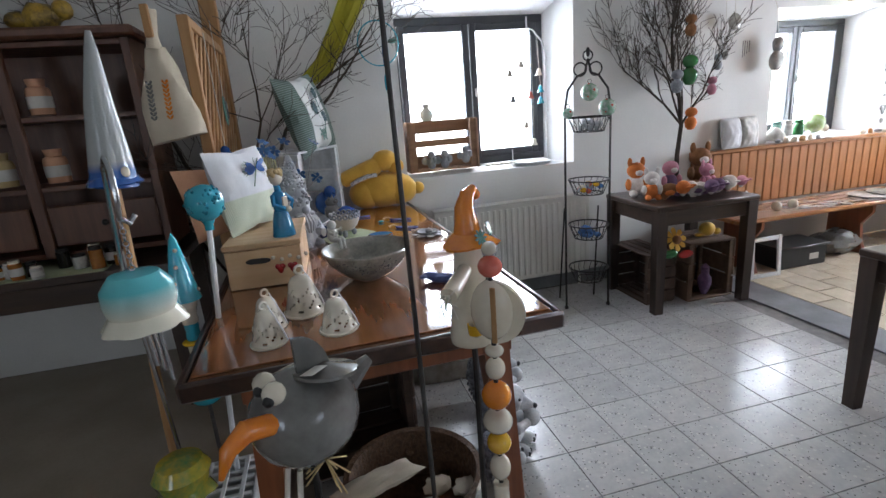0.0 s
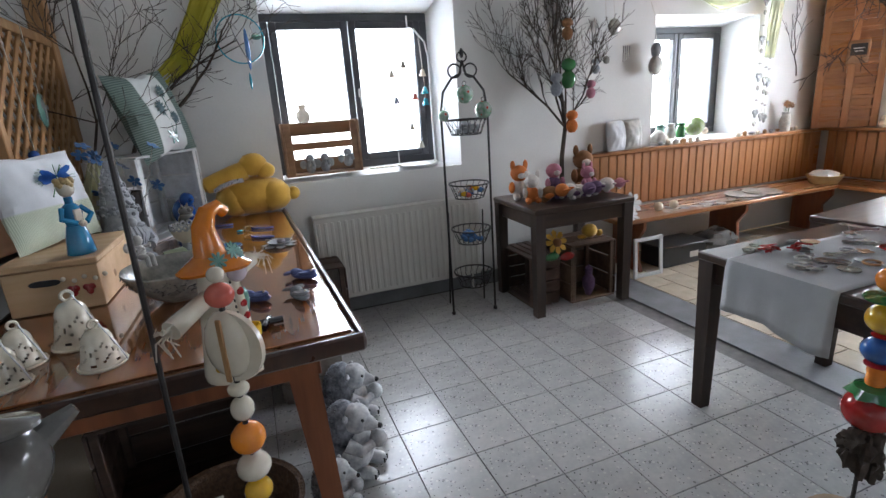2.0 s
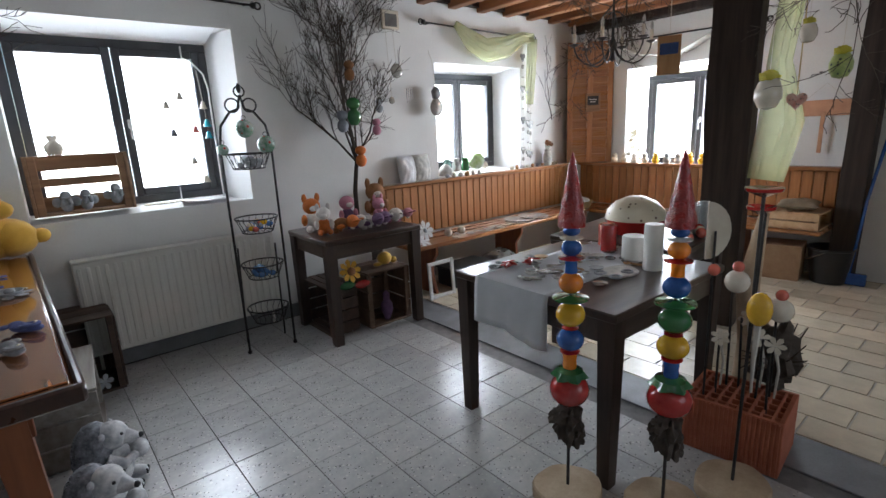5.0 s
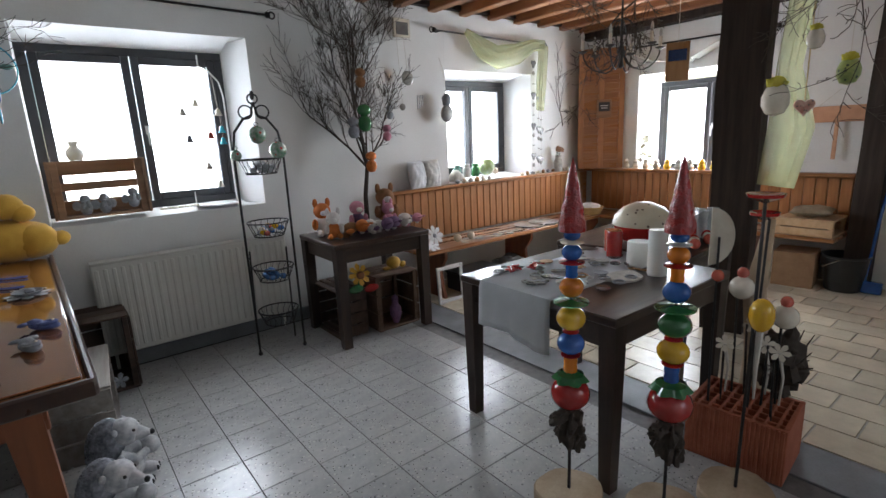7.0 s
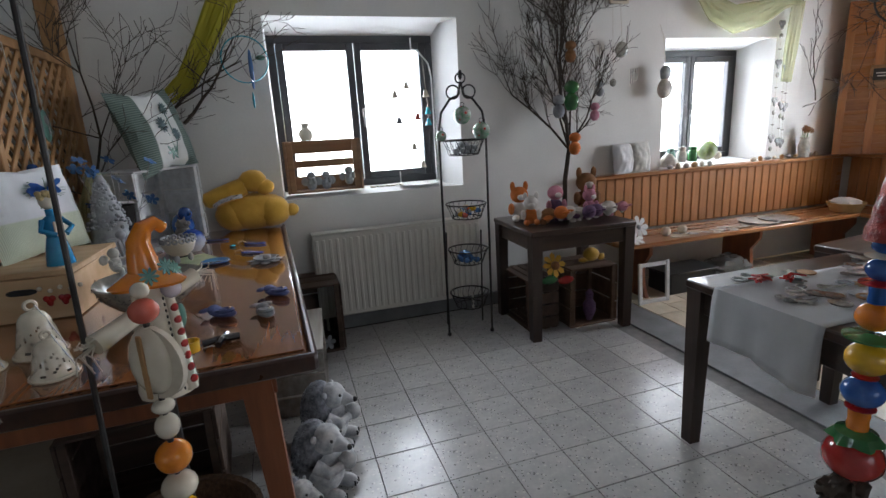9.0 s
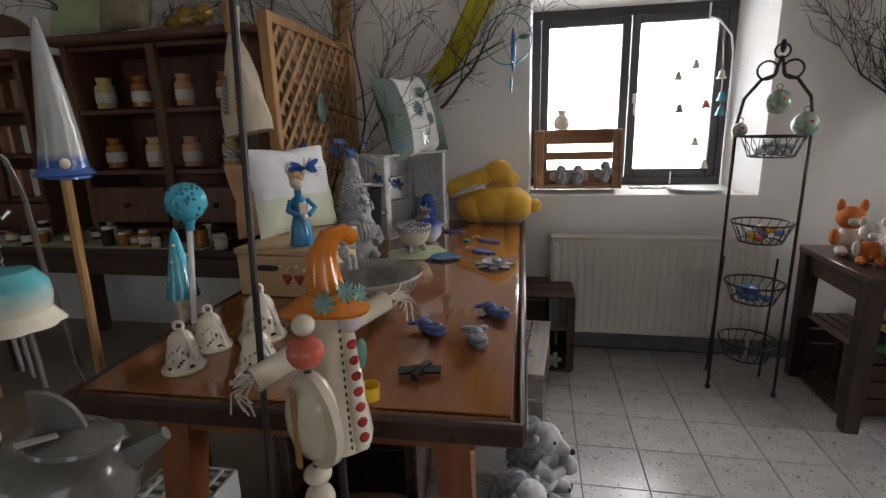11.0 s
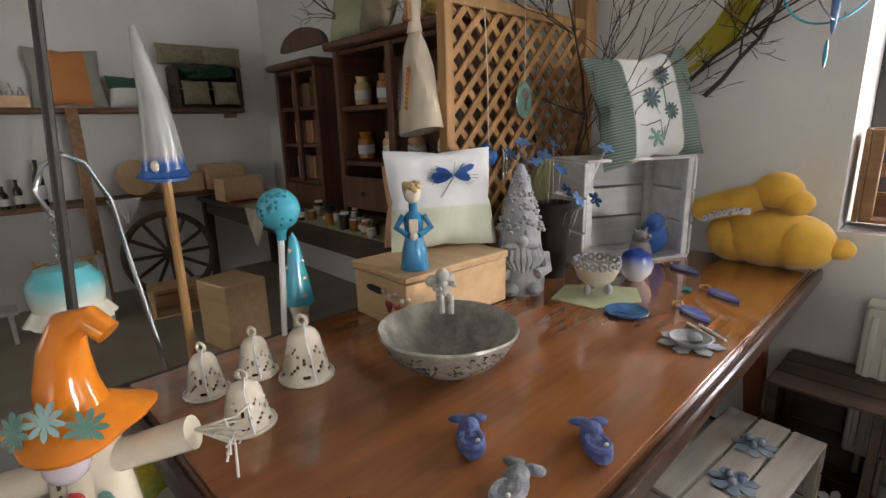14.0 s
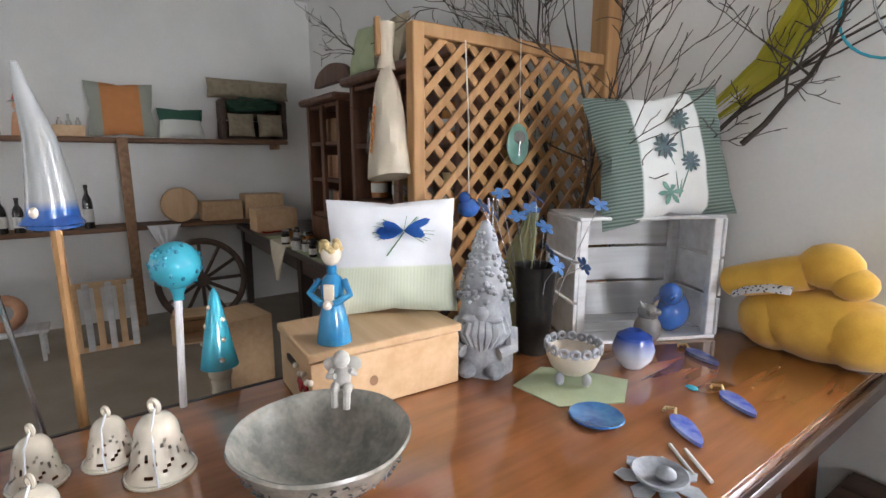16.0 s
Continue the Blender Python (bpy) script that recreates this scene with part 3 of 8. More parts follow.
def banded(name, a, b, at, stripes=0, axis=2, ramp=0.004):
    """Cloth or glaze in colour a above and b below a height of its own; stripes thin lines in b."""
    mt = mat(name, a, [c * 0.92 for c in a], 0.9 if stripes >= 0 else 0.13, scale=14, fine=240, bump=0.25)
    t = mt.node_tree
    bs = t.nodes["Principled BSDF"]
    old = bs.inputs["Base Color"].links[0].from_socket
    co, sp = t.nodes.new("ShaderNodeTexCoord"), t.nodes.new("ShaderNodeSeparateXYZ")
    t.links.new(co.outputs["Object"], sp.inputs[0])
    mr = t.nodes.new("ShaderNodeMapRange")
    mr.inputs["From Min"].default_value, mr.inputs["From Max"].default_value = at - ramp, at + ramp
    src = sp.outputs[axis]
    if axis == 0:
        ab = t.nodes.new("ShaderNodeMath")
        ab.operation = "ABSOLUTE"
        t.links.new(src, ab.inputs[0])
        src = ab.outputs[0]
        mr.inputs["To Min"].default_value, mr.inputs["To Max"].default_value = 1, 0
    t.links.new(src, mr.inputs[0])
    mx = t.nodes.new("ShaderNodeMixRGB")
    mx.inputs[1].default_value = (*b, 1)
    if stripes > 0:
        wv = t.nodes.new("ShaderNodeTexWave")
        wv.inputs["Scale"].default_value = stripes
        wv.bands_direction = "X" if axis == 2 else "Z"
        t.links.new(co.outputs["Object"], wv.inputs["Vector"])
        m2 = t.nodes.new("ShaderNodeMixRGB")
        m2.inputs[1].default_value, m2.inputs[2].default_value = (*b, 1), (*[min(1, c * 1.25 + 0.12) for c in b], 1)
        t.links.new(wv.outputs[0], m2.inputs[0])
        t.links.new(m2.outputs[0], mx.inputs[1])
    t.links.new(mr.outputs[0], mx.inputs[0])
    t.links.new(old, mx.inputs[2])
    t.links.new(mx.outputs[0], bs.inputs["Base Color"])
    return mt


# ---- kinds of things ----
def crate(name, label, m, w, d, h, material, slats=3, open_front=True, back=True, t=0.012):
    """A slatted crate lying on its long side: opening towards -y."""
    th = thing(name, label, "crate", m)
    post = Geo()
    for x in (0.02, w - 0.02):
        for y in (0.02, d - 0.02):
            part("corner_post", Geo().box((x, y, h / 2), (0.03, 0.03, h - 2 * t), 0.003), material, th)
    sw = (d - 0.01 * (slats - 1)) / slats
    for i in range(slats):
        y = sw / 2 + i * (sw + 0.01)
        for z in (t / 2, h - t / 2):
            part("slat", Geo().box((w / 2, y, z), (w, sw, t), 0.002), material, th)
    sh = (h - 2 * t - 0.01 * (slats - 1)) / slats
    for i in range(slats):
        z = t + sh / 2 + i * (sh + 0.01)
        for x in (-t / 2 + 0.003, w + t / 2 - 0.003):
            part("slat", Geo().box((x, d / 2, z), (t, d - 0.004, sh), 0.002), material, th)
        if back:
            part("slat", Geo().box((w / 2, d + t / 2, z), (w, t, sh), 0.002), material, th)
    return th


def cushion(name, label, m, w, h, t, material, ears=0.12):
    return solid(name, Geo().pillow(w, h, t, None, 16, ears), material, label, "cushion", m)


def branches(name, label, base, up, length, r, depth, seed, material=BARK, spread=0.55, kids=4, cat="branch", lean=(0, 0, 0.25)):
    """A bare branching twig: a tapered stem with side shoots."""
    rnd = random.Random(seed)
    stem, twigs = Geo(), Geo()
    def grow(g, p, d, ln, rad, lv):
        pts, q = [Vector(p)], Vector(d).normalized()
        n = 7 if lv == depth else 4
        for i in range(n):
            q = (q + Vector([rnd.uniform(-1, 1) * 0.22 for _ in range(3)]) * 1.5 + Vector(lean) * 0.12).normalized()
            p = pts[-1] + q * (ln / n)
            p.y = min(p.y, NORTH - 0.02 - base[1])
            pts.append(p)
        rs = [max(0.0016, rad * (1 - 0.7 * i / n)) for i in range(n + 1)]
        g.tube(pts, rs, 6 if lv > 1 else 4)
        if lv > 0:
            for i in range(kids + (2 if lv == depth else 0)):
                k = rnd.randint(1, n)
                dd = (q * 0.7 + Vector([rnd.uniform(-1, 1), rnd.uniform(-0.55, 0.35), rnd.uniform(-0.4, 0.8)]) * spread * 1.6).normalized()
                grow(twigs, pts[k], dd, ln * rnd.uniform(0.32, 0.58), rs[k] * 0.6, lv - 1)
    grow(stem, (0, 0, 0), up, length, r, depth)
    th = thing(name, label, cat, pose(*base))
    part("stem", stem, material, th)
    tagged(part("twig", twigs, material, th), kind="stuff")
    return th


def beads(th, items, x=0, y=0):
    """Threaded ceramic pieces: (kind, z, radius, height, material)."""
    for kind, z, r, h, mt in items:
        g = Geo()
        if kind == "ball":
            g.ball((x, y, z), (r, r, h / 2), 18)
        elif kind == "disc":
            g.lathe([(r * 0.25, -h / 2), (r, -h * 0.1), (r, h * 0.1), (r * 0.3, h / 2)], (x, y, z), 18)
        elif kind == "tube":
            g.lathe([(r * 0.95, -h / 2), (r, -h * 0.3), (r * 0.92, 0), (r, h * 0.3), (r * 0.95, h / 2)], (x, y, z), 14)
        elif kind == "crown":
            g.lathe([(r * 0.3, h / 2), (r * 0.8, h * 0.2), (r, -h / 2), (r * 0.9, -h * 0.45), (r * 0.4, 0)], (x, y, z), 24, None, lambda a, j: 1 + 0.16 * math.cos(6 * a) * (j in (2, 3)))
        elif kind == "cone":
            g.lathe([(r, -h / 2)] + [(r * (1 - i / 9) * (1.06 if i % 2 else 0.97) + 0.003, -h / 2 + h * i / 9) for i in range(1, 9)] + [(0.0, h / 2)], (x, y, z), 18, None, lambda a, j: 1 + 0.03 * math.cos(9 * a + j))
        part({"ball": "bead", "disc": "disc", "tube": "sleeve", "crown": "leaf_collar", "cone": "cone_top"}[kind], g, mt, th)


def stake(th, pts, r, material):
    part("stake", Geo().tube(pts, r, 8), material, th)


def pierced_bell(name, m, h, r):
    th = thing(name, "cream glazed ceramic bell with pierced leaf pattern", "bell", m, "ceramic bells")
    n, rows = 40, 16
    prof = []
    for j in range(rows + 1):
        u = j / rows
        rr = r * (1.0 - 0.36 * min(1, u * 1.25) ** 1.0) if u < 0.62 else r * 0.69 * math.sqrt(max(0, 1 - ((u - 0.62) / 0.38) ** 2)) ** 0.9
        rr += r * 0.10 * max(0, 1 - u * 6)
        prof.append((max(rr, 0.004), h * 0.82 * u))
    vs, fs = [], []
    for k, sc in ((0, 1.0), (1, 0.94)):
        for rr, z in prof:
            for i in range(n):
                a = 2 * math.pi * (i + 0.0) / n
                vs.append((rr * sc * math.cos(a), rr * sc * math.sin(a), z))
    for k in (0, 1):
        o = k * n * (rows + 1)
        for j in range(rows):
            for i in range(n):
                a, b = i % 8, j
                hole = (b in (3, 4, 9, 10) and a in (0, 1) and (b in (3, 9)) == (a == 0)) or (b in (6, 7) and a == 4) or (b == 2 and a in (4, 5)) or (b in (8, 5) and a in (2, 6))
                if hole:
                    continue
                q = (o + j * n + i, o + j * n + (i + 1) % n, o + (j + 1) * n + (i + 1) % n, o + (j + 1) * n + i)
                fs.append(q if k == 0 else q[::-1])
    part("shell", Geo().add(vs, fs), CREAM, th)
    part("rim", Geo().ring((0, 0, 0.004), r * 1.06, 0.004), CREAM, th)
    part("loop", Geo().ring((0, 0, 0), h * 0.085, h * 0.032, pose(0, 0, h * 0.90, 90, 0, 30), 16), CREAM, th)
    part("ribbon", Geo().tube([(0.012, 0, h * 0.9), (r * 0.5, -0.01, h * 0.7), (r * 0.95, -0.012, h * 0.3), (r * 1.12, -0.01, 0.006)], 0.0022, 6), WHITECL, th, "white ribbon")
    return th


def petals(n, r0, r1, w, z=0.0, m=None, g=None, lift=0.0):
    """Leaf-shaped petals round a centre, lying in x and y."""
    g = g or Geo()
    if n < 3:
        return g.slab([(r0, 0.25 * w), ((r0 + r1) * 0.45, w), (r1 * 0.85, 0.8 * w), (r1, 0), (r1 * 0.85, -0.8 * w), ((r0 + r1) * 0.45, -w), (r0, -0.25 * w)], z, z + 0.002, m)
    pts, half = [], math.pi / n
    for i in range(n):
        a = 2 * math.pi * i / n
        for u, s in ((max(r0, r1 * 0.18), None), ((r0 + r1) * 0.5, -1), (r1 * 0.82, -0.8), (r1, 0), (r1 * 0.82, 0.8), ((r0 + r1) * 0.5, 1)):
            b = -half if s is None else math.copysign(min(abs(s) * w / u, half * 0.85), s) if s else 0
            pts.append((u * math.cos(a + b), u * math.sin(a + b)))
    g.slab(pts, z, z + 0.002, m)
    return g


# ---- long table: things on it ----
pierced_bell("bell", on_table(0.677, 2.124), 0.158, 0.060)
pierced_bell("bell", on_table(0.582, 1.922), 0.124, 0.046)
pierced_bell("bell", on_table(0.575, 2.042), 0.122, 0.047)
pierced_bell("bell", on_table(0.776, 1.938), 0.122, 0.051)

bowl_th = thing("bowl", "grey speckled stoneware bowl with stamped outer band", "bowl", on_table(0.915, 2.378))
prof = [(0.0, 0.0), (0.05, 0.0), (0.062, 0.006), (0.11, 0.038), (0.148, 0.078), (0.168, 0.118), (0.166, 0.124), (0.158, 0.12), (0.138, 0.082), (0.1, 0.044), (0.05, 0.016), (0.0, 0.012)]
part("body", Geo().lathe(prof, (0, 0, 0), 48, None, lambda a, j: 1 + 0.012 * math.sin(3 * a + 1) + 0.006 * math.sin(7 * a)), BOWLM, bowl_th)
g = Geo()
rb = random.Random(5)
for i in range(210):
    a, z = rb.uniform(0, 6.283), rb.uniform(0.055, 0.108)
    rr = 0.111 + (z - 0.038) * 0.95 if z < 0.078 else 0.149 + (z - 0.078) * 0.5
    g.box((0, 0, 0), (0.002, rb.uniform(0.006, 0.014), 0.003), 0.0008, pose(rr * math.cos(a), rr * math.sin(a), z, rb.uniform(-60, 60), -35, math.degrees(a)))
tagged(part("stamped_relief", g, BLACK, bowl_th), kind="stuff")

g = Geo()
g.ball((0, 0, 0.035), (0.022, 0.02, 0.028), 12).ball((0, 0, 0.075), 0.019, 12).ball((0.02, -0.012, 0.02), (0.022, 0.011, 0.011), 10).ball((0.02, 0.014, 0.018), (0.022, 0.011, 0.011), 10)
g.tube([(0, -0.02, 0.05), (0.02, -0.026, 0.045), (0.03, -0.01, 0.05)], 0.006).tube([(0, 0.02, 0.05), (0.02, 0.03, 0.05), (0.028, 0.02, 0.06)], 0.006).tube([(0.034, -0.012, 0.02), (0.036, -0.012, -0.015)], 0.008).tube([(0.034, 0.014, 0.018), (0.038, 0.012, -0.02)], 0.008)
g.ball((-0.022, 0.022, 0.055), (0.006, 0.02, 0.018), 8).ball((-0.022, -0.022, 0.055), (0.006, 0.02, 0.018), 8)
solid("cherub_figurine", g, LIGHTG, "small pale stone cherub sitting on the bowl rim", "figurine", pose(0.80, 2.468, 0.953, 0, 0, -30))

BX = pose(0.405, 2.452, TZ + 0.007, 0, 0, -2)
bxw, bxl, bxh = 0.27, 0.42, 0.175
box_th = thing("wooden_box", "pale pine box with red hearts and an oval grip hole", "box", BX)
part("body", Geo().box((bxw / 2, bxl / 2, bxh / 2 - 0.012), (bxw, bxl, bxh - 0.028), 0.003), PALEWOOD, box_th)
part("lid", Geo().box((bxw / 2, bxl / 2, bxh - 0.012), (bxw + 0.012, bxl + 0.012, 0.022), 0.004), PALEWOOD, box_th)
# no hole is cut: a thin black slab paints the shade inside the grip
part("grip_hole_shade", Geo().slab([(0.1 + 0.03 * math.cos(a) + (0.03 if math.cos(a) > 0 else -0.0), 0.105 + 0.011 * math.sin(a)) for a in [i * 0.5236 for i in range(12)]], 0.0, 0.003, pose(0, 0, 0, 90)), BLACK, box_th, "black oval slab painted as the shaded grip hole")
for hx in (0.19, 0.235):
    g = Geo().ball((hx - 0.008, -0.004, 0.075), (0.011, 0.005, 0.011), 10).ball((hx + 0.008, -0.004, 0.075), (0.011, 0.005, 0.011), 10).ball((hx, -0.004, 0.064), (0.011, 0.005, 0.016), 10)
    part("heart", g, REDG, box_th, "red ceramic heart")
part("knot", Geo().ball((bxw, 0.16, 0.07), (0.002, 0.012, 0.014), 10), CRATEW, box_th, "brown wood knot")
for i in range(5):
    part("bead", Geo().ball((0.17 + 0.03 * i, -0.008, 0.113 - 0.01 * (i % 2)), 0.008, 10), CREAM, box_th)

PIL1 = banded("white_and_striped_linen", (0.74, 0.75, 0.77), (0.46, 0.50, 0.38), -0.03, 75)
p1 = thing("cushion", "white cushion with blue embroidered flower and striped hem", "cushion", pose(0.475, 2.775, 1.165, -12, 0, 64))
part("cover", Geo().pillow(0.38, 0.34, 0.12, None, 18, 0.10), PIL1, p1)
rb = random.Random(2)
g = Geo()
for i in range(9):
    petals(1, 0.004, rb.uniform(0.05, 0.085), 0.012, 0, pose(0.03, -0.062, 0.07, 90, rb.choice((0, 180)) + rb.uniform(-28, 28), 0), g)
part("embroidered_flower", g, BLUEG, p1, "blue embroidered blossom")
g = Geo()
for i in range(22):
    a = rb.uniform(0, 6.283)
    g.tube([(0.03, -0.063, 0.07), (0.03 + 0.09 * math.cos(a), -0.058, 0.07 + 0.045 * math.sin(a))], 0.0009, 4)
g.tube([(0.03, -0.062, 0.065), (-0.02, -0.062, 0.0)], 0.002, 5)
part("embroidered_stems", g, GREENG, p1, "thin green stitched stems")
cushion("cushion", "plain peach cushion leaning behind the white one", pose(0.36, 2.82, 1.125, -16, 0, 50), 0.34, 0.30, 0.11, PINKCL)

# ceramic lady on the box
g = Geo().lathe([(0.042, 0), (0.044, 0.006), (0.036, 0.06), (0.026, 0.10), (0.0, 0.102)], (0, 0, 0), 20)
DRESS = glaze("dress_blue_glaze", (0.02, 0.17, 0.36), (0.03, 0.25, 0.44))
lady = thing("ceramic_lady", "ceramic woman figure in a blue dress with curly hair", "figurine", pose(0.622, 2.525, 0.998, 0, 0, -40))
part("figure", g.lathe([(0.024, 0.10), (0.03, 0.14), (0.024, 0.165), (0.012, 0.175), (0.013, 0.195), (0.0, 0.2)], (0, 0, 0), 16).tube([(0.0, 0.03, 0.16), (0.02, 0.05, 0.13), (0.04, 0.015, 0.11)], 0.009).tube([(0.0, -0.03, 0.16), (0.02, -0.05, 0.13), (0.04, -0.015, 0.11)], 0.009), DRESS, lady)
part("head", Geo().ball((0, 0, 0.225), (0.026, 0.026, 0.03), 14), CREAM, lady, "pale ceramic head")
g = Geo()
for i in range(16):
    a = i * 2.4
    g.ball((0.02 * math.cos(a), 0.02 * math.sin(a), 0.243 + 0.008 * math.sin(i * 3)), 0.010, 8)
part("hair", g, STRAW, lady, "curly yellow hair")
part("apron", Geo().box((0.028, 0, 0.13), (0.008, 0.026, 0.05), 0.003), CREAM, lady)
part("hand", Geo().ball((0.042, 0.0, 0.108), 0.012, 8), CREAM, lady)

# grey garden gnome
g = Geo().lathe([(0.085, 0), (0.088, 0.04), (0.082, 0.14), (0.07, 0.2), (0.072, 0.22), (0.055, 0.3), (0.032, 0.39), (0.012, 0.445), (0.0, 0.45)], (0, 0, 0), 26, None, lambda a, j: 1 + 0.04 * math.sin(5 * a + j * 2))
g.ball((0.068, 0, 0.19), 0.022, 10).ball((0.06, 0.03, 0.172), (0.022, 0.03, 0.014), 10).ball((0.06, -0.03, 0.172), (0.022, 0.03, 0.014), 10)
for i in range(9):
    a = (i - 4) * 0.24
    g.tube([(0.066 * math.cos(a), 0.066 * math.sin(a), 0.17), (0.088 * math.cos(a), 0.088 * math.sin(a), 0.13), (0.09 * math.cos(a * 0.6), 0.09 * math.sin(a * 0.6), 0.085 + 0.02 * abs(i - 4) / 4)], (0.014, 0.014, 0.004), 6)
g.ball((0.07, 0.04, 0.025), (0.05, 0.03, 0.026), 12).ball((0.07, -0.04, 0.025), (0.05, 0.03, 0.026), 12).tube([(0.03, 0.08, 0.14), (0.06, 0.085, 0.09), (0.085, 0.05, 0.08)], 0.02).tube([(0.03, -0.08, 0.14), (0.06, -0.085, 0.09), (0.085, -0.05, 0.08)], 0.02)
rb = random.Random(4)
for i in range(150):
    a, z = rb.uniform(0, 6.28), rb.uniform(0.22, 0.42)
    rr = 0.075 * (1 - (z - 0.22) / 0.24) + 0.006
    g.ball((rr * math.cos(a), rr * math.sin(a), z), (0.009, 0.009, 0.007), 6)
solid("garden_gnome", g, STONEG, "grey cast-stone garden gnome with tall textured hat", "gnome", on_table(0.65, 2.985, -45))

bk = thing("flower_bucket", "dark tall metal bucket holding blue ceramic flowers on wires", "bucket", on_table(0.64, 3.20))
part("bucket", Geo().lathe([(0.0, 0.0), (0.05, 0), (0.052, 0.01), (0.066, 0.285), (0.069, 0.29), (0.064, 0.288), (0.05, 0.02), (0, 0.018)], (0, 0, 0), 26), IRON, bk)
rb = random.Random(11)
LBLUE = glaze("light_blue_glaze", (0.10, 0.22, 0.45), (0.06, 0.14, 0.34))
for i in range(12):
    x, y, z = rb.uniform(-0.12, 0.14), rb.uniform(-0.16, 0.12), rb.uniform(0.3, 0.52)
    part("wire", Geo().tube([(x * 0.15, y * 0.15, 0.05), (x * 0.5, y * 0.5, 0.25), (x, y, z)], 0.0014, 5), STEEL, bk)
    fl = part("flower", petals(5, 0.003, 0.034, 0.013, 0, pose(x, y, z, rb.uniform(-50, 50), rb.uniform(10, 70), rb.uniform(0, 90))), LBLUE, bk, "blue ceramic flower")

cr = crate("white_crate", "white-painted slatted crate standing on the table", pose(0.691, 3.344, TZ + 0.007, 0, 0, 64), 0.52, 0.28, 0.435, WHITEWOOD, 3)
PIL2 = banded("checked_panel_linen", (0.68, 0.69, 0.66), (0.05, 0.085, 0.065), 0.115, 28, 0)
p2 = thing("thistle_cushion", "white cushion with green checked sides and printed thistles", "cushion", pose(0.76, 3.65, 1.455, -14, -6, 66))
part("cover", Geo().pillow(0.50, 0.45, 0.15, None, 18, 0.16), PIL2, p2)
for sx, sz, s in ((-0.03, 0.02, 1), (0.035, 0.10, 0.8), (0.05, -0.04, 0.8)):
    part("thistle", petals(11, 0.004, 0.044 * s, 0.006, 0, pose(sx, -0.079, sz, 90, 0, 0)), mat("thistle_print", (0.10, 0.14, 0.17), (0.07, 0.12, 0.10), 0.9), p2)
    part("stalk", Geo().tube([(sx, -0.077, sz), (sx * 0.6 + 0.01, -0.079, sz * 0.3 - 0.05), (0.0, -0.066, -0.15)], 0.0022, 5), SAGE, p2)
part("leaf", petals(6, 0.004, 0.045, 0.008, 0, pose(-0.03, -0.068, -0.13, 90, 0, 0)), SAGE, p2)
g = Geo().ball((0, 0, 0.075), (0.065, 0.085, 0.075), 18, None, 0.05).ball((0.01, -0.07, 0.15), 0.04, 14).lathe([(0.012, 0), (0, 0.03)], (0, 0, 0), 8, pose(0.02, -0.105, 0.15, 100)).tube([(0, 0.07, 0.08), (0, 0.13, 0.07)], (0.03, 0.012), 8, None, 0.4)
solid("ceramic_bird", g, BLUEG, "round dark blue glazed ceramic bird in the crate", "figurine", pose(0.80, 3.72, 0.842, 0, 0, 20))
g = Geo().ball((0, 0, 0.05), (0.045, 0.045, 0.052), 16).ball((0, 0, 0.105), (0.036, 0.034, 0.03), 14).ball((0.028, 0.014, 0.112), 0.012, 8).ball((0.028, -0.014, 0.112), 0.012, 8).lathe([(0.008, 0), (0, 0.02)], (0.034, 0, 0.1), 6, None).tube([(0.0, 0.02, 0.125), (0, 0.035, 0.145)], (0.01, 0.002)).tube([(0.0, -0.02, 0.125), (0, -0.035, 0.145)], (0.01, 0.002))
solid("ceramic_owl", g, GREYG, "small grey ceramic owl in the crate", "figurine", pose(0.83, 3.54, 0.842, 0, 0, -20))

# yellow bunny cushion
g = Geo().ball((0.03, 0, 0.115), (0.215, 0.105, 0.115), 26, None, 0.06).ball((0.14, -0.01, 0.105), (0.115, 0.10, 0.10), 20, None, 0.06).ball((-0.09, 0.0, 0.10), (0.11, 0.095, 0.10), 20, None, 0.06)
bun = thing("bunny_cushion", "plump yellow fleece rabbit-shaped cushion with dotted ribbon", "cushion", on_table(1.16, 3.885, 2))
part("body", g, YELCL, bun)
part("tail", Geo().ball((0.26, -0.01, 0.10), (0.05, 0.045, 0.042), 14, None, 0.1), YELCL, bun)
part("ear", Geo().tube([(-0.255, -0.03, 0.195), (-0.23, -0.035, 0.205), (-0.16, -0.035, 0.225), (-0.07, -0.035, 0.255), (0.0, -0.035, 0.28)], (0.02, 0.048, 0.056, 0.058, 0.055), 18), YELCL, bun)
part("head", Geo().ball((0.05, -0.035, 0.305), (0.085, 0.062, 0.07), 20, None, 0.06).ball((0.115, -0.045, 0.265), (0.06, 0.05, 0.05), 16, None, 0.06), YELCL, bun)
RIB = mat("dotted_ribbon", (0.66, 0.66, 0.66), (0.6, 0.6, 0.6), 0.9, spots=[((0.05, 0.05, 0.06), 90, 0.3)])
part("ribbon", Geo().tube([(-0.19, -0.085, 0.175), (-0.15, -0.096, 0.20), (-0.08, -0.100, 0.222), (-0.02, -0.098, 0.225)], 0.016, 8, None, 0.35), RIB, bun, "white dotted ribbon")

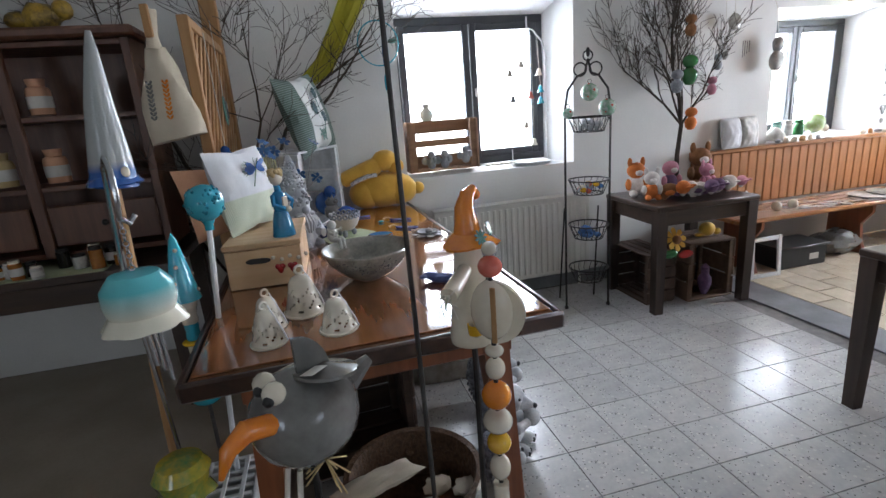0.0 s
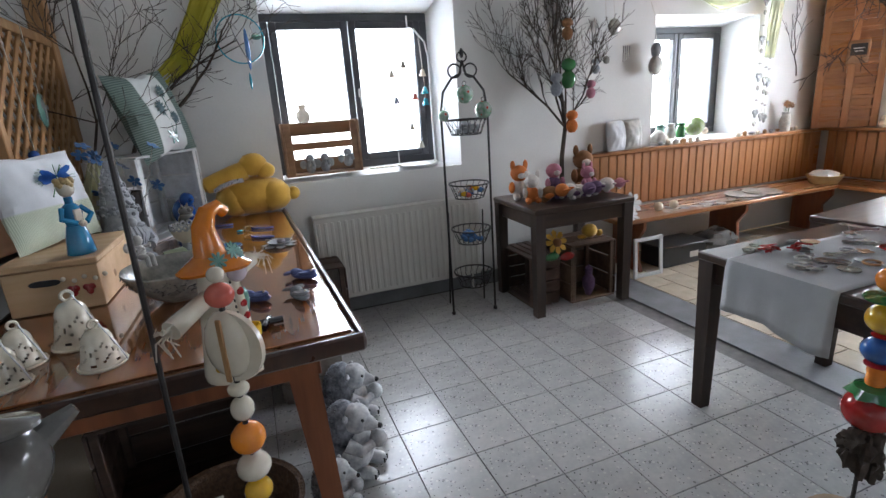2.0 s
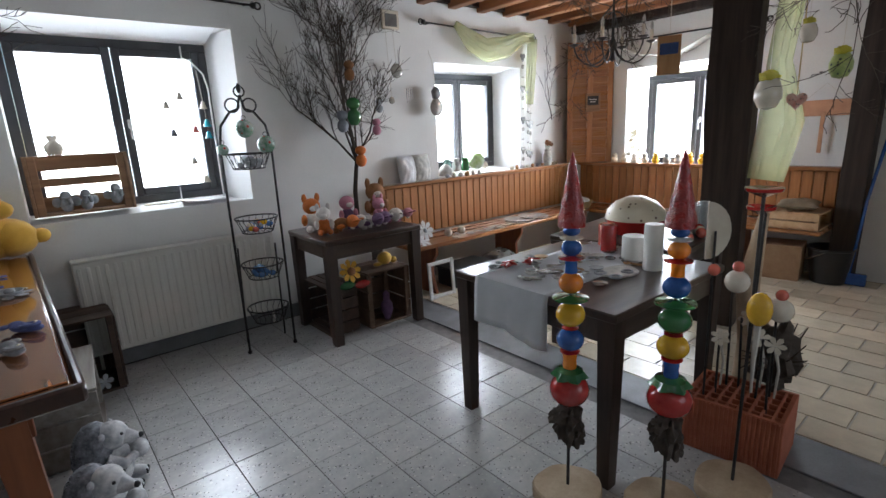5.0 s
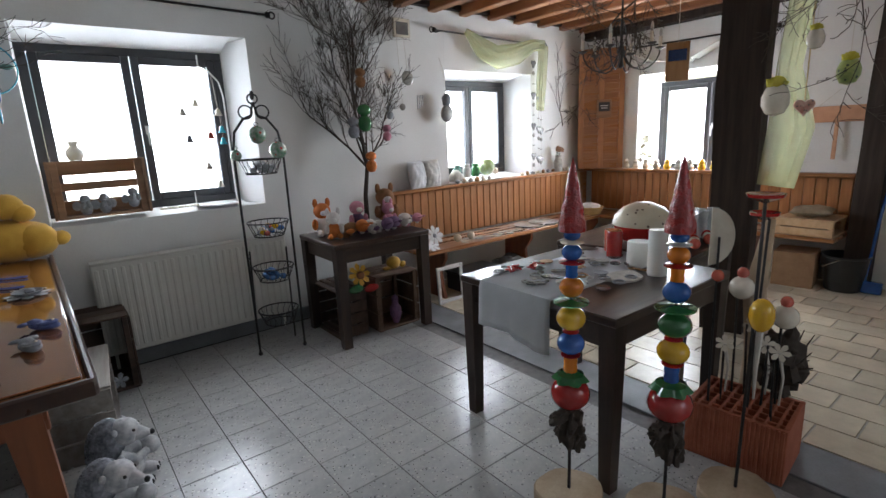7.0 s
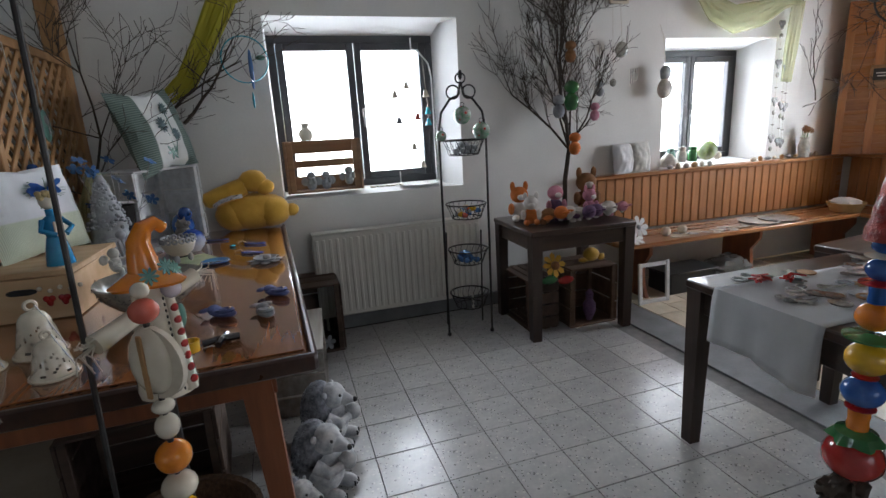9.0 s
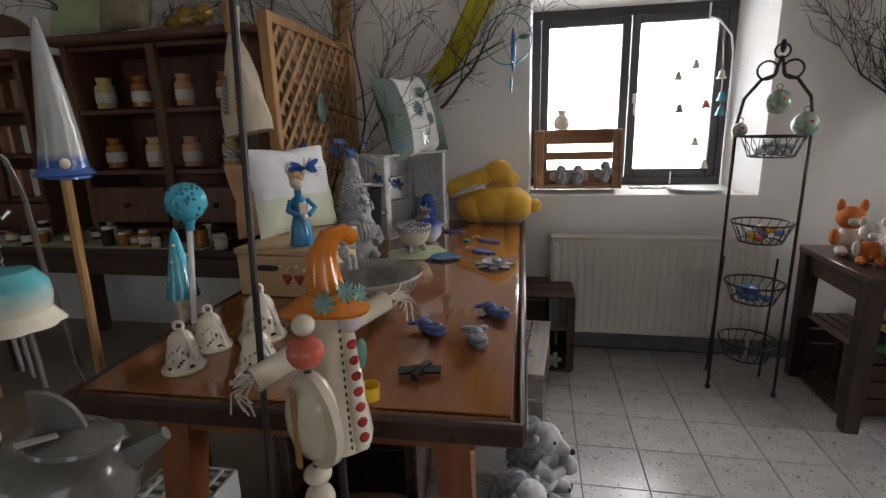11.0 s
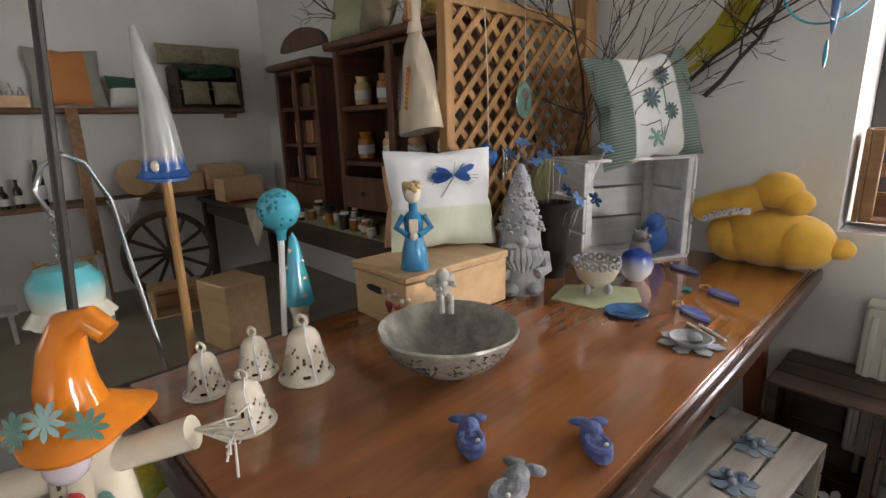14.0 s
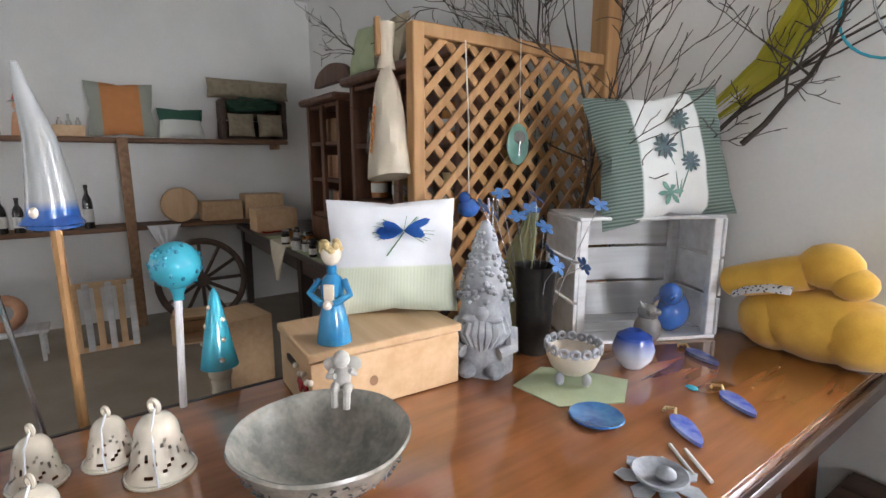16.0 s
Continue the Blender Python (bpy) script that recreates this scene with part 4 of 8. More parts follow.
solid("napkin", Geo().slab([(-0.13, -0.1), (0.02, -0.14), (0.15, -0.02), (0.12, 0.12), (-0.02, 0.1), (-0.12, 0.06)], 0, 0.003), GREENCL, "sage green cloth napkin under the footed bowl", "napkin", on_table(0.885, 3.11, 20))
pb = thing("footed_bowl", "crackle-patterned ceramic bowl with scroll rim on three feet", "bowl", pose(0.88, 3.115, TZ + 0.0105))
part("body", Geo().lathe([(0, 0.032), (0.035, 0.034), (0.06, 0.055), (0.073, 0.085), (0.076, 0.1), (0.071, 0.1), (0.055, 0.062), (0, 0.045)], (0, 0, 0), 28), mat("crackle_glaze", (0.62, 0.56, 0.46), (0.52, 0.45, 0.35), 0.4, scale=10, spots=[((0.1, 0.09, 0.08), 40, 0.06)]), pb)
for i in range(16):
    a = 2 * math.pi * i / 16
    part("scroll", Geo().ring((0, 0, 0), 0.010, 0.0055, pose(0.075 * math.cos(a), 0.075 * math.sin(a), 0.112, 90, 0, math.degrees(a) + 90), 12), STONEG, pb)
for a in (0.3, 2.4, 4.5):
    part("foot", Geo().ball((0.042 * math.cos(a), 0.042 * math.sin(a), 0.02), (0.014, 0.014, 0.02), 10), STONEG, pb)
VASEM = banded("blue_white_glaze", (0.02, 0.06, 0.30), (0.62, 0.64, 0.68), 0.065, -1, 2, 0.03)
solid("ball_vase", Geo().lathe([(0, 0), (0.03, 0), (0.055, 0.03), (0.062, 0.06), (0.05, 0.1), (0.022, 0.116), (0.014, 0.11), (0.0, 0.1)], (0, 0, 0), 26), VASEM, "round ceramic vase, white below and glossy blue above", "vase", on_table(0.902, 3.362))
solid("plate", Geo().lathe([(0, 0), (0.05, 0), (0.066, 0.008), (0.064, 0.011), (0.045, 0.004), (0, 0.004)], (0, 0, 0), 32, None, lambda a, j: 1 + 0.02 * math.sin(4 * a)), glaze("ocean_glaze", (0.06, 0.22, 0.42), (0.012, 0.06, 0.22)), "small blue glazed ceramic plate", "plate", on_table(1.041, 3.02))
g = petals(7, 0.01, 0.085, 0.026, 0.004)
g.lathe([(0.0, 0.002), (0.04, 0.004), (0.055, 0.02), (0.052, 0.022), (0.03, 0.008), (0, 0.006)], (0, 0, 0), 20).ball((0.01, 0.005, 0.018), (0.02, 0.02, 0.014), 10)
solid("leaf_dish", g, STONEG, "grey ceramic leaf-shaped dish", "dish", on_table(1.268, 2.925, 15))
for i, (x, y) in enumerate(((1.255, 3.025), (1.285, 3.035))):
    solid("incense_stick", Geo().tube([(-0.055, 0, 0.004), (0.055, 0, 0.004)], 0.004, 6), PAPER, "pale thin stick beside the leaf dish", "stick", on_table(x, y, -35), "sticks")
for x, y, rz in ((1.196, 3.145, -35), (1.20, 3.375, -30), (0.985, 3.60, -20)):
    f = thing("ceramic_fish", "blue patterned ceramic fish pendant with cord", "ornament", on_table(x, y, rz), "ceramic fish")
    part("body", Geo().slab([(0.06 * math.cos(a) * (1.2 if math.cos(a) > 0 else 1), 0.024 * math.sin(a) * (1 - 0.3 * math.cos(a))) for a in [i * 0.3927 for i in range(16)]], 0.002, 0.011), glaze("fish_blue", (0.03, 0.07, 0.42), (0.25, 0.30, 0.5)), f)
    part("cord", Geo().tube([(-0.055, 0, 0.01), (-0.08, 0.012, 0.013), (-0.10, -0.004, 0.006), (-0.085, -0.015, 0.006)], 0.004, 6), STRAW, f)
solid("glass_pebble", Geo().ball((0, 0, 0.006), (0.018, 0.012, 0.006), 10), TURQ, "small turquoise glazed pebble", "ornament", on_table(1.09, 3.36))

def lovey(m, material):
    """A crocheted baby-shoe shaped pendant."""
    th = thing("crochet_shoe", "small crocheted baby shoe lying on the table", "crochet shoe", m, "crochet shoes")
    g = Geo().ball((0.028, 0, 0.013), (0.056, 0.027, 0.013), 18, None, 0.08)
    part("sole", g, material, th)
    part("cuff", Geo().ring((0, 0, 0), 0.020, 0.0065, pose(0.04, 0, 0.023, 0, -8, 0) @ Matrix.Diagonal((1.45, 0.95, 1, 1)), 18), material, th)
    part("instep", Geo().ball((-0.004, 0, 0.021), (0.026, 0.021, 0.012), 12, None, 0.15), material, th)
    for s in (-1, 1):
        part("bow", Geo().ball((-0.032, 0.018 * s, 0.020), (0.014, 0.021, 0.006), 12, None, 0.3), material, th)
    part("button", Geo().ball((0.055, 0.01, 0.03), 0.005, 8), CREAM, th)


lovey(on_table(1.13, 2.222, -40), KNIT)
lovey(on_table(1.302, 2.375, -45), KNIT)
lovey(on_table(1.28, 2.177, -75), KNITG)
g = Geo().tube([(-0.05, 0, 0.012), (0, 0.004, 0.014), (0.05, 0, 0.012)], 0.011, 8).tube([(-0.012, -0.035, 0.012), (0.004, 0, 0.016), (0.02, 0.035, 0.012)], 0.010, 8)
solid("ceramic_cross", g, glaze("black_glaze", (0.006, 0.006, 0.008), (0.01, 0.01, 0.014)), "small glossy black ceramic cross", "ornament", on_table(1.172, 1.961, 12))

# ---- trellis corner ----
tr = thing("trellis", "brown wooden lattice trellis with posts", "trellis", pose(0.335, 2.945, 0, 0, 0, 91))
TRW, TRZ0, TRZ1 = 0.92, 0.55, 1.86
part("post", Geo().box((0, 0, TRZ1 / 2 + 0.01), (0.045, 0.045, TRZ1), 0.004), LATTICE, tr)
part("post", Geo().box((TRW + 0.05, 0.02, 1.3), (0.09, 0.09, 2.6), 0.006), LATTICE, tr)
part("top_rail", Geo().box((TRW / 2, 0, TRZ1 - 0.01), (TRW, 0.04, 0.045), 0.004), LATTICE, tr)
part("bottom_rail", Geo().box((TRW / 2, 0, TRZ0), (TRW, 0.04, 0.045), 0.004), LATTICE, tr)
for sg, yy in ((1, -0.007), (-1, 0.007)):
    for i in range(-12, 22):
        o0 = i * 0.098
        x0, z0, x1, z1 = (o0, TRZ0, o0 + TRZ1 - TRZ0, TRZ1) if sg > 0 else (o0, TRZ1, o0 + TRZ1 - TRZ0, TRZ0)
        if x1 < 0.05 or x0 > TRW - 0.05:
            continue
        k = (z1 - z0) / (x1 - x0)
        if x0 < 0:
            z0, x0 = z0 - k * x0, 0
        if x1 > TRW:
            z1, x1 = z1 - k * (x1 - TRW), TRW
        ln = math.hypot(x1 - x0, z1 - z0)
        part("slat", Geo().box((0, 0, 0), (ln, 0.010, 0.027), 0.002, pose((x0 + x1) / 2, yy, (z0 + z1) / 2, 0, -math.degrees(math.atan2(z1 - z0, x1 - x0)), 0)), LATTICE, tr)

bag = thing("cloth_bag", "cream cotton bag with grain-ear print hanging from a clip", "bag", pose(0.235, 2.90, 1.385, 0, 0, -14))
vs, fs = [], []
for j in range(9):
    u = j / 8
    for i in range(16):
        a = 2 * math.pi * i / 16
        w = (0.125 - 0.085 * u ** 1.4 + 0.01 * math.sin(3 * a + j)) * (0.9 + 0.1 * math.sin(3.1 * (1 - u)))
        d = 0.055 * (1 - u) ** 0.5 + 0.014
        vs.append((w * math.copysign(abs(math.cos(a)) ** 0.7, math.cos(a)) - 0.02 * u, d * math.sin(a), 0.36 * u + 0.02 * (1 - u) * math.cos(a)))
for j in range(8):
    for i in range(16):
        fs.append((j * 16 + i, j * 16 + (i + 1) % 16, (j + 1) * 16 + (i + 1) % 16, (j + 1) * 16 + i))
fs += [tuple(range(16))[::-1], tuple(8 * 16 + i for i in range(16))]
part("sack", Geo().add(vs, fs), CANVAS, bag)
part("neck", Geo().tube([(-0.02, 0, 0.355), (-0.018, 0, 0.40), (-0.012, 0, 0.50)], (0.032, 0.022, 0.03), 10), CANVAS, bag)
part("clip", Geo().box((-0.012, -0.03, 0.455), (0.03, 0.018, 0.12), 0.003), LATTICE, bag)
for px, mt in ((0.02, ORANGE), (-0.045, GREYG)):
    g = Geo()
    for i in range(9):
        for s in (-1, 1):
            petals(1, 0.001, 0.022, 0.0045, 0, pose(px, -0.066 + 0.014 * (i / 8), 0.08 + 0.017 * i, 90, -55 if s > 0 else -125, 0), g)
    tagged(part("printed_ear", g, mt, bag, "printed grain ear"), kind="stuff")

branches("dry_branches", "bundle of bare dark branches behind the trellis", (0.358, 3.911, 0), (0.05, 0, 1), 2.4, 0.022, 3, 3, spread=0.5, kids=7)
branches("dry_branches", "bare dark branches reaching along the wall", (0.570, 3.967, 1.25), (0.42, -0.02, 1.0), 0.95, 0.013, 3, 8, spread=0.5, kids=4, lean=(0.4, 0, 0))
branches("dry_branches", "fine bare twigs before the lattice", (0.443, 3.679, 0.80), (0.0, -0.15, 1), 1.15, 0.011, 3, 14, spread=0.5, kids=6)
branches("dry_branches", "bare dark branches reaching along the wall", (0.858, 3.991, 1.5), (0.85, -0.02, 0.5), 0.66, 0.011, 3, 21, spread=0.5, kids=3, lean=(0, 0, 0.3))

pd = thing("pendant_plaque", "oval sage ceramic plaque with a tree hanging on cord", "ornament", pose(0.372, 3.36, 1.50, 0, 0, 91))
part("plaque", Geo().ball((0, 0, 0), (0.055, 0.008, 0.075), 20), SAGE, pd)
part("cord", Geo().tube([(0, 0, 0.07), (0.004, 0.0, 0.16), (0, 0.0, 0.42)], 0.002, 5), CORD, pd)
part("relief", Geo().tube([(0, -0.008, -0.04), (0, -0.009, 0.01)], 0.004).ball((0, -0.007, 0.025), (0.03, 0.004, 0.025), 10), GREYG, pd)
bb = thing("hanging_bird", "small blue ceramic bird chime with metal tubes", "ornament", pose(0.372, 3.135, 1.28, 0, 0, 91))
part("bird", Geo().ball((0, 0, 0), (0.045, 0.035, 0.035), 14).ball((-0.02, 0, 0.035), 0.022, 10), BLUEG, bb)
part("cord", Geo().tube([(0, 0, 0.05), (-0.004, 0, 0.3), (-0.02, 0, 0.55)], 0.0025, 5), CORD, bb)
for i in range(3):
    part("tube", Geo().tube([(0.09 + 0.022 * i, 0, 0.03), (0.09 + 0.022 * i, 0, -0.10 + 0.02 * i)], 0.005, 8), STEEL, bb)

def drape(name, label, pts, widths, material, thick=0.006, cat="scarf"):
    """Hanging gauze: a folded strip along pts; widths across."""
    vs, fs, n = [], [], 12
    P = [Vector(p) for p in pts]
    fine = []
    for i in range(len(P) - 1):
        for k in range(6):
            u = k / 6
            fine.append((P[i].lerp(P[i + 1], u), widths[i] * (1 - u) + widths[i + 1] * u))
    fine.append((P[-1], widths[-1]))
    for j, (p, w) in enumerate(fine):
        d = fine[min(j + 1, len(fine) - 1)][0] - fine[max(j - 1, 0)][0]
        side = d.cross(Vector((0, 1, 0))).normalized() if abs(d.normalized().y) < 0.9 else Vector((1, 0, 0))
        for i in range(n + 1):
            u = i / n - 0.5
            fold = 0.012 * math.sin(i * 1.9 + j * 0.15) + 0.006 * math.sin(i * 3.7)
            vs.append(p + side * (u * w) + Vector((0, -abs(fold) - 0.004, 0)))
    for j in range(len(fine) - 1):
        for i in range(n):
            fs.append((j * (n + 1) + i, j * (n + 1) + i + 1, (j + 1) * (n + 1) + i + 1, (j + 1) * (n + 1) + i))
    ob = solid(name, Geo().add(vs, fs), material, label, cat)
    md = ob.modifiers.new("thickness", "SOLIDIFY")
    md.thickness = thick
    return ob


def sheer(name, col, alpha):
    mt = mat(name, col, [c * 0.85 for c in col], 0.95, scale=14, fine=200, bump=0.1)
    t = mt.node_tree
    bs = t.nodes["Principled BSDF"]
    tp, mx = t.nodes.new("ShaderNodeBsdfTransparent"), t.nodes.new("ShaderNodeMixShader")
    tl, m2 = t.nodes.new("ShaderNodeBsdfTranslucent"), t.nodes.new("ShaderNodeMixShader")
    tl.inputs[0].default_value = (*col, 1)
    m2.inputs[0].default_value = 0.45
    t.links.new(bs.outputs[0], m2.inputs[1])
    t.links.new(tl.outputs[0], m2.inputs[2])
    mx.inputs[0].default_value = alpha
    t.links.new(tp.outputs[0], mx.inputs[1])
    t.links.new(m2.outputs[0], mx.inputs[2])
    t.links.new(mx.outputs[0], t.nodes["Material Output"].inputs[0])
    return mt


YSHEER, GSHEER, WSHEER = sheer("yellow_sheer", (0.66, 0.60, 0.06), 0.75), sheer("green_sheer", (0.62, 0.64, 0.36), 0.48), sheer("white_sheer", (0.75, 0.74, 0.68), 0.7)
drape("yellow_scarf", "sheer yellow scarf hung from the curtain rod down the wall", [(1.849, 3.961, 2.33), (1.498, 3.972, 2.34), (1.197, 4.004, 2.25), (1.050, 4.012, 1.98), (0.913, 4.024, 1.75), (0.736, 4.033, 1.62)], [0.05, 0.09, 0.16, 0.13, 0.12, 0.08], YSHEER)
drape("yellow_scarf", "sheer yellow cloth tucked behind the bucket", [(0.546, 3.290, 1.27), (0.528, 3.251, 1.12), (0.511, 3.212, 0.86)], [0.05, 0.13, 0.16], GSHEER)
mb = thing("ring_mobile", "blue wire ring mobile with hanging glass fish", "mobile", pose(1.262, 3.933, 1.86))
part("ring", Geo().ring((0, 0, 0), 0.135, 0.004, pose(0, 0, 0, 90, 0, 10), 32), TURQ, mb)
part("ring", Geo().ring((0, 0, 0), 0.12, 0.003, pose(0, 0, -0.02, 20, 70, 10), 32), STEEL, mb)
part("fish", Geo().ball((0.03, -0.02, -0.06), (0.014, 0.012, 0.12), 12), LBLUE, mb, "pale blue glass drop")
part("fish", Geo().ball((0.09, 0, 0.01), (0.03, 0.012, 0.016), 10), SAGE, mb)
part("drop", Geo().ball((0.02, -0.02, -0.24), (0.008, 0.008, 0.05), 8), TURQ, mb)
part("cord", Geo().tube([(0, 0, 0.135), (0.01, 0.02, 0.42)], 0.0015, 5), CORD, mb)

# ---- garden stakes before and beside the long table ----
def stick_thing(name, label, m, cat="garden stake"):
    return thing(name, label, cat, m)


pl = stick_thing("iron_rod", "tall thin dark steel rod standing on the floor", pose(0.957, 1.594, 0), "rod")
stake(pl, [(0, 0.0, 0.0), (0, 0.052, 0.7), (0, 0.103, 1.4), (0, 0.17, 2.3)], 0.0062, PIPE)
part("foot", Geo().lathe([(0.07, 0), (0.07, 0.008), (0.012, 0.016), (0.012, 0.03)], (0, 0, 0), 20), PIPE, pl)

th = stick_thing("ball_stake", "turquoise pierced ceramic ball on a white stick", pose(0.347, 2.172, 0))
stake(th, [(0, 0, 0), (0.05, 0.025, 0.75), (0.082, 0.037, 1.13)], 0.009, WHITEENAMEL)
part("ball", Geo().ball((0.082, 0.038, 1.199), 0.058, 24), TURQ, th)
part("neck", Geo().lathe([(0.014, -0.085), (0.013, -0.07), (0.022, -0.05)], (0.082, 0.038, 1.199), 14), TURQ, th)
g = Geo()
rb = random.Random(9)
for i in range(46):
    d = Vector((rb.uniform(-1, 1), rb.uniform(-1, 1), rb.uniform(-0.5, 1))).normalized()
    g.ball(tuple(Vector((0.082, 0.038, 1.199)) + d * 0.0565), 0.0055, 6)
tagged(part("relief", g, glaze("teal_relief", (0.02, 0.23, 0.33)), th), kind="stuff")

th = stick_thing("shepherd_hook", "steel shepherd hook carrying a flower-shaped wind chime", pose(0.29, 1.87, 0))
stake(th, [(0.0, 0.1, 0), (0.0, 0.06, 0.6), (0.0, 0.0, 1.10), (0.015, -0.02, 1.26), (0.035, -0.06, 1.35), (0.055, -0.10, 1.372), (0.075, -0.14, 1.35), (0.082, -0.16, 1.30), (0.075, -0.15, 1.262), (0.072, -0.144, 1.25), (0.085, -0.13, 1.235), (0.095, -0.12, 1.25)], 0.006, STEEL)
TULIPM = banded("tulip_glaze", (0.10, 0.42, 0.46), (0.72, 0.68, 0.55), 0.0, -1, 2, 0.03)
tp_ = thing("tulip_chime", "turquoise and cream ceramic flower bell with metal chimes", "wind chime", pose(0.362, 1.726, 1.07))
part("bell", Geo().lathe([(0.012, 0.062), (0.05, 0.058), (0.072, 0.03), (0.074, 0.0), (0.068, -0.03), (0.082, -0.06), (0.078, -0.06), (0.062, -0.028), (0.066, 0.02), (0.03, 0.048)], (0, 0, 0), 48, None, lambda a, j: 1 + (0.10 * abs(math.cos(4 * a)) if j in (5, 6) else 0)), TULIPM, tp_)
for i in range(9):
    part("chain_link", Geo().ring((0, 0, 0), 0.006, 0.0014, pose(0, 0, 0.07 + 0.0135 * i, 90, 0, 90 * (i % 2)), 10, 5), STEEL, tp_)
for i, ln in enumerate((0.10, 0.12, 0.15)):
    part("chime_tube", Geo().tube([(0.008 * i, 0.012 * (i - 1), -0.045), (0.008 * i + 0.006, 0.012 * (i - 1), -0.06 - ln)], 0.0055, 8), STEEL, tp_)

th = stick_thing("sail_stake", "tall curved silver and blue ceramic cone on a bamboo stick", pose(0.278, 1.984, 0))
stake(th, [(-0.04, 0.02, 0), (-0.02, 0.0, 0.6), (0, 0, 1.31)], 0.012, LATTICE)
CONEM = banded("silver_blue_glaze", (0.34, 0.35, 0.34), (0.02, 0.08, 0.28), 0.05, -1, 2, 0.012)
co_ = part("cone", Geo().tube([(0, 0, 0.0), (0.003, 0, 0.03), (0.006, 0, 0.10), (0.012, -0.005, 0.2), (0.03, -0.025, 0.32), (0.035, -0.03, 0.36)], (0.056, 0.052, 0.044, 0.032, 0.014, 0.006), 20), CONEM, th)
co_.location = (0, 0, 1.295)
part("brim", Geo().lathe([(0.05, 0.02), (0.066, 0), (0.06, -0.004), (0.03, 0.01)], (0, 0, 1.302), 24, None, lambda a, j: 1 + 0.06 * math.sin(3 * a)), BLUEG, th)
part("dot", Geo().ball((0.04, -0.03, 1.33), (0.012, 0.012, 0.014), 10), CREAM, th)

th = stick_thing("blue_cone_stake", "blue and white dotted ceramic cone over stacked beads", pose(0.288, 2.31, 0))
stake(th, [(0, 0, 0), (0, 0, 0.9)], 0.007, PIPE)
beads(th, [("ball", 0.52, 0.06, 0.1, TURQ), ("crown", 0.575, 0.045, 0.03, YELLOW), ("tube", 0.61, 0.022, 0.05, BLUEG), ("tube", 0.67, 0.026, 0.07, CREAM), ("disc", 0.715, 0.04, 0.02, YELLOW), ("tube", 0.755, 0.024, 0.06, TURQ), ("tube", 0.81, 0.027, 0.05, CREAM), ("ball", 0.85, 0.033, 0.06, CREAM)])
part("cone", Geo().lathe([(0.052, 0.87), (0.046, 0.90), (0.03, 0.99), (0.012, 1.08), (0, 1.10)], (0, 0, 0), 20), TURQ, th)
for i in range(9):
    a, z = i * 2.2, 0.90 + 0.018 * i
    rr = 0.047 * (1 - (z - 0.89) / 0.24)
    part("dot", Geo().ball((rr * math.cos(a), rr * math.sin(a), z), 0.0075, 8), CREAM, th)

th = stick_thing("tulip_stake", "yellow, green and blue glazed ceramic flower on a stick", pose(0.33, 1.80, 0))
stake(th, [(0, 0, 0), (0, 0, 0.5)], 0.007, PIPE)
part("flower", Geo().lathe([(0.02, 0.05), (0.055, 0.04), (0.072, 0.01), (0.06, -0.03), (0.07, -0.06), (0.03, -0.03)], (0, 0, 0.56), 30, None, lambda a, j: 1 + (0.12 * math.cos(6 * a) if j == 4 else 0)), mat("rainbow_glaze", (0.55, 0.36, 0.02), (0.03, 0.2, 0.06), 0.12, scale=7, bump=0.03, coat=0.6), th)

# grey bird
bd = thing("ceramic_bird_stake", "round grey glazed bird with orange beak on a stake", "garden stake", pose(0.685, 1.50, 0.045, 0, 0, -155))
stake(bd, [(0, 0, 0), (0, 0, 0.7)], 0.008, PIPE)
part("body", Geo().ball((0, 0, 0.80), (0.112, 0.104, 0.105), 26, None, 0.05), GREYG, bd)
part("beak", Geo().tube([(0.075, 0.045, 0.835), (0.13, 0.055, 0.85), (0.165, 0.06, 0.83), (0.185, 0.062, 0.785)], (0.022, 0.022, 0.016, 0.005), 10), ORANGE, bd, "curved orange beak")
for s in (-0.03, 0.03):
    e = part("eye", Geo().ball((0.075, s * 0.8 + 0.05, 0.91), 0.022, 14), CREAM, bd, "white bulging eye")
    part("pupil", Geo().ball((0.090, s * 0.8 + 0.062, 0.905), 0.011, 8), BLACK, e)
part("crest", Geo().slab([(0.03, 0)] + [(0.03 - 0.068 * math.sin(a), 0.08 * math.cos(a)) for a in [i * 1.5708 / 10 for i in range(11)]], -0.005, 0.005, pose(-0.02, 0.02, 0.895, 90, 0, 0)), GREYG, bd, "grey half-disc crest")
part("wing", Geo().lathe([(0.0, -0.012), (0.045, -0.01), (0.066, 0.0), (0.064, 0.006), (0.0, 0.02)], (0, 0, 0), 24, pose(-0.045, 0.03, 0.888, 6, -8, 0)), GREYG, bd, "flat glossy wing lid")
part("price_tag", Geo().box((0, 0, 0), (0.05, 0.028, 0.001), 0.0003, pose(-0.01, 0.06, 0.915, 8, -6, 30)), PAPER, bd, "small white paper tag")
part("tail", Geo().tube([(-0.1, 0, 0.83), (-0.16, 0, 0.86)], (0.03, 0.012), 8), GREYG, bd)
for s in (-0.03, 0.03):
    lg = part("leg", Geo().tube([(0.04, s, 0.70), (0.055, s * 1.2, 0.6), (0.05, s * 1.5, 0.44)], 0.006, 7), CORD, bd, "dangling white cord leg")
    part("foot", Geo().ball((0.06, s * 1.5, 0.435), (0.028, 0.018, 0.012), 10), ORANGE, lg)
g = Geo()
rb = random.Random(3)
for i in range(16):
    a = rb.uniform(0, 6.28)
    g.tube([(-0.02, 0.02, 0.69), (0.05 * math.cos(a) - 0.02, 0.02 + 0.05 * math.sin(a), rb.uniform(0.62, 0.68))], 0.002, 4)
part("straw_tuft", g, STRAW, bd)

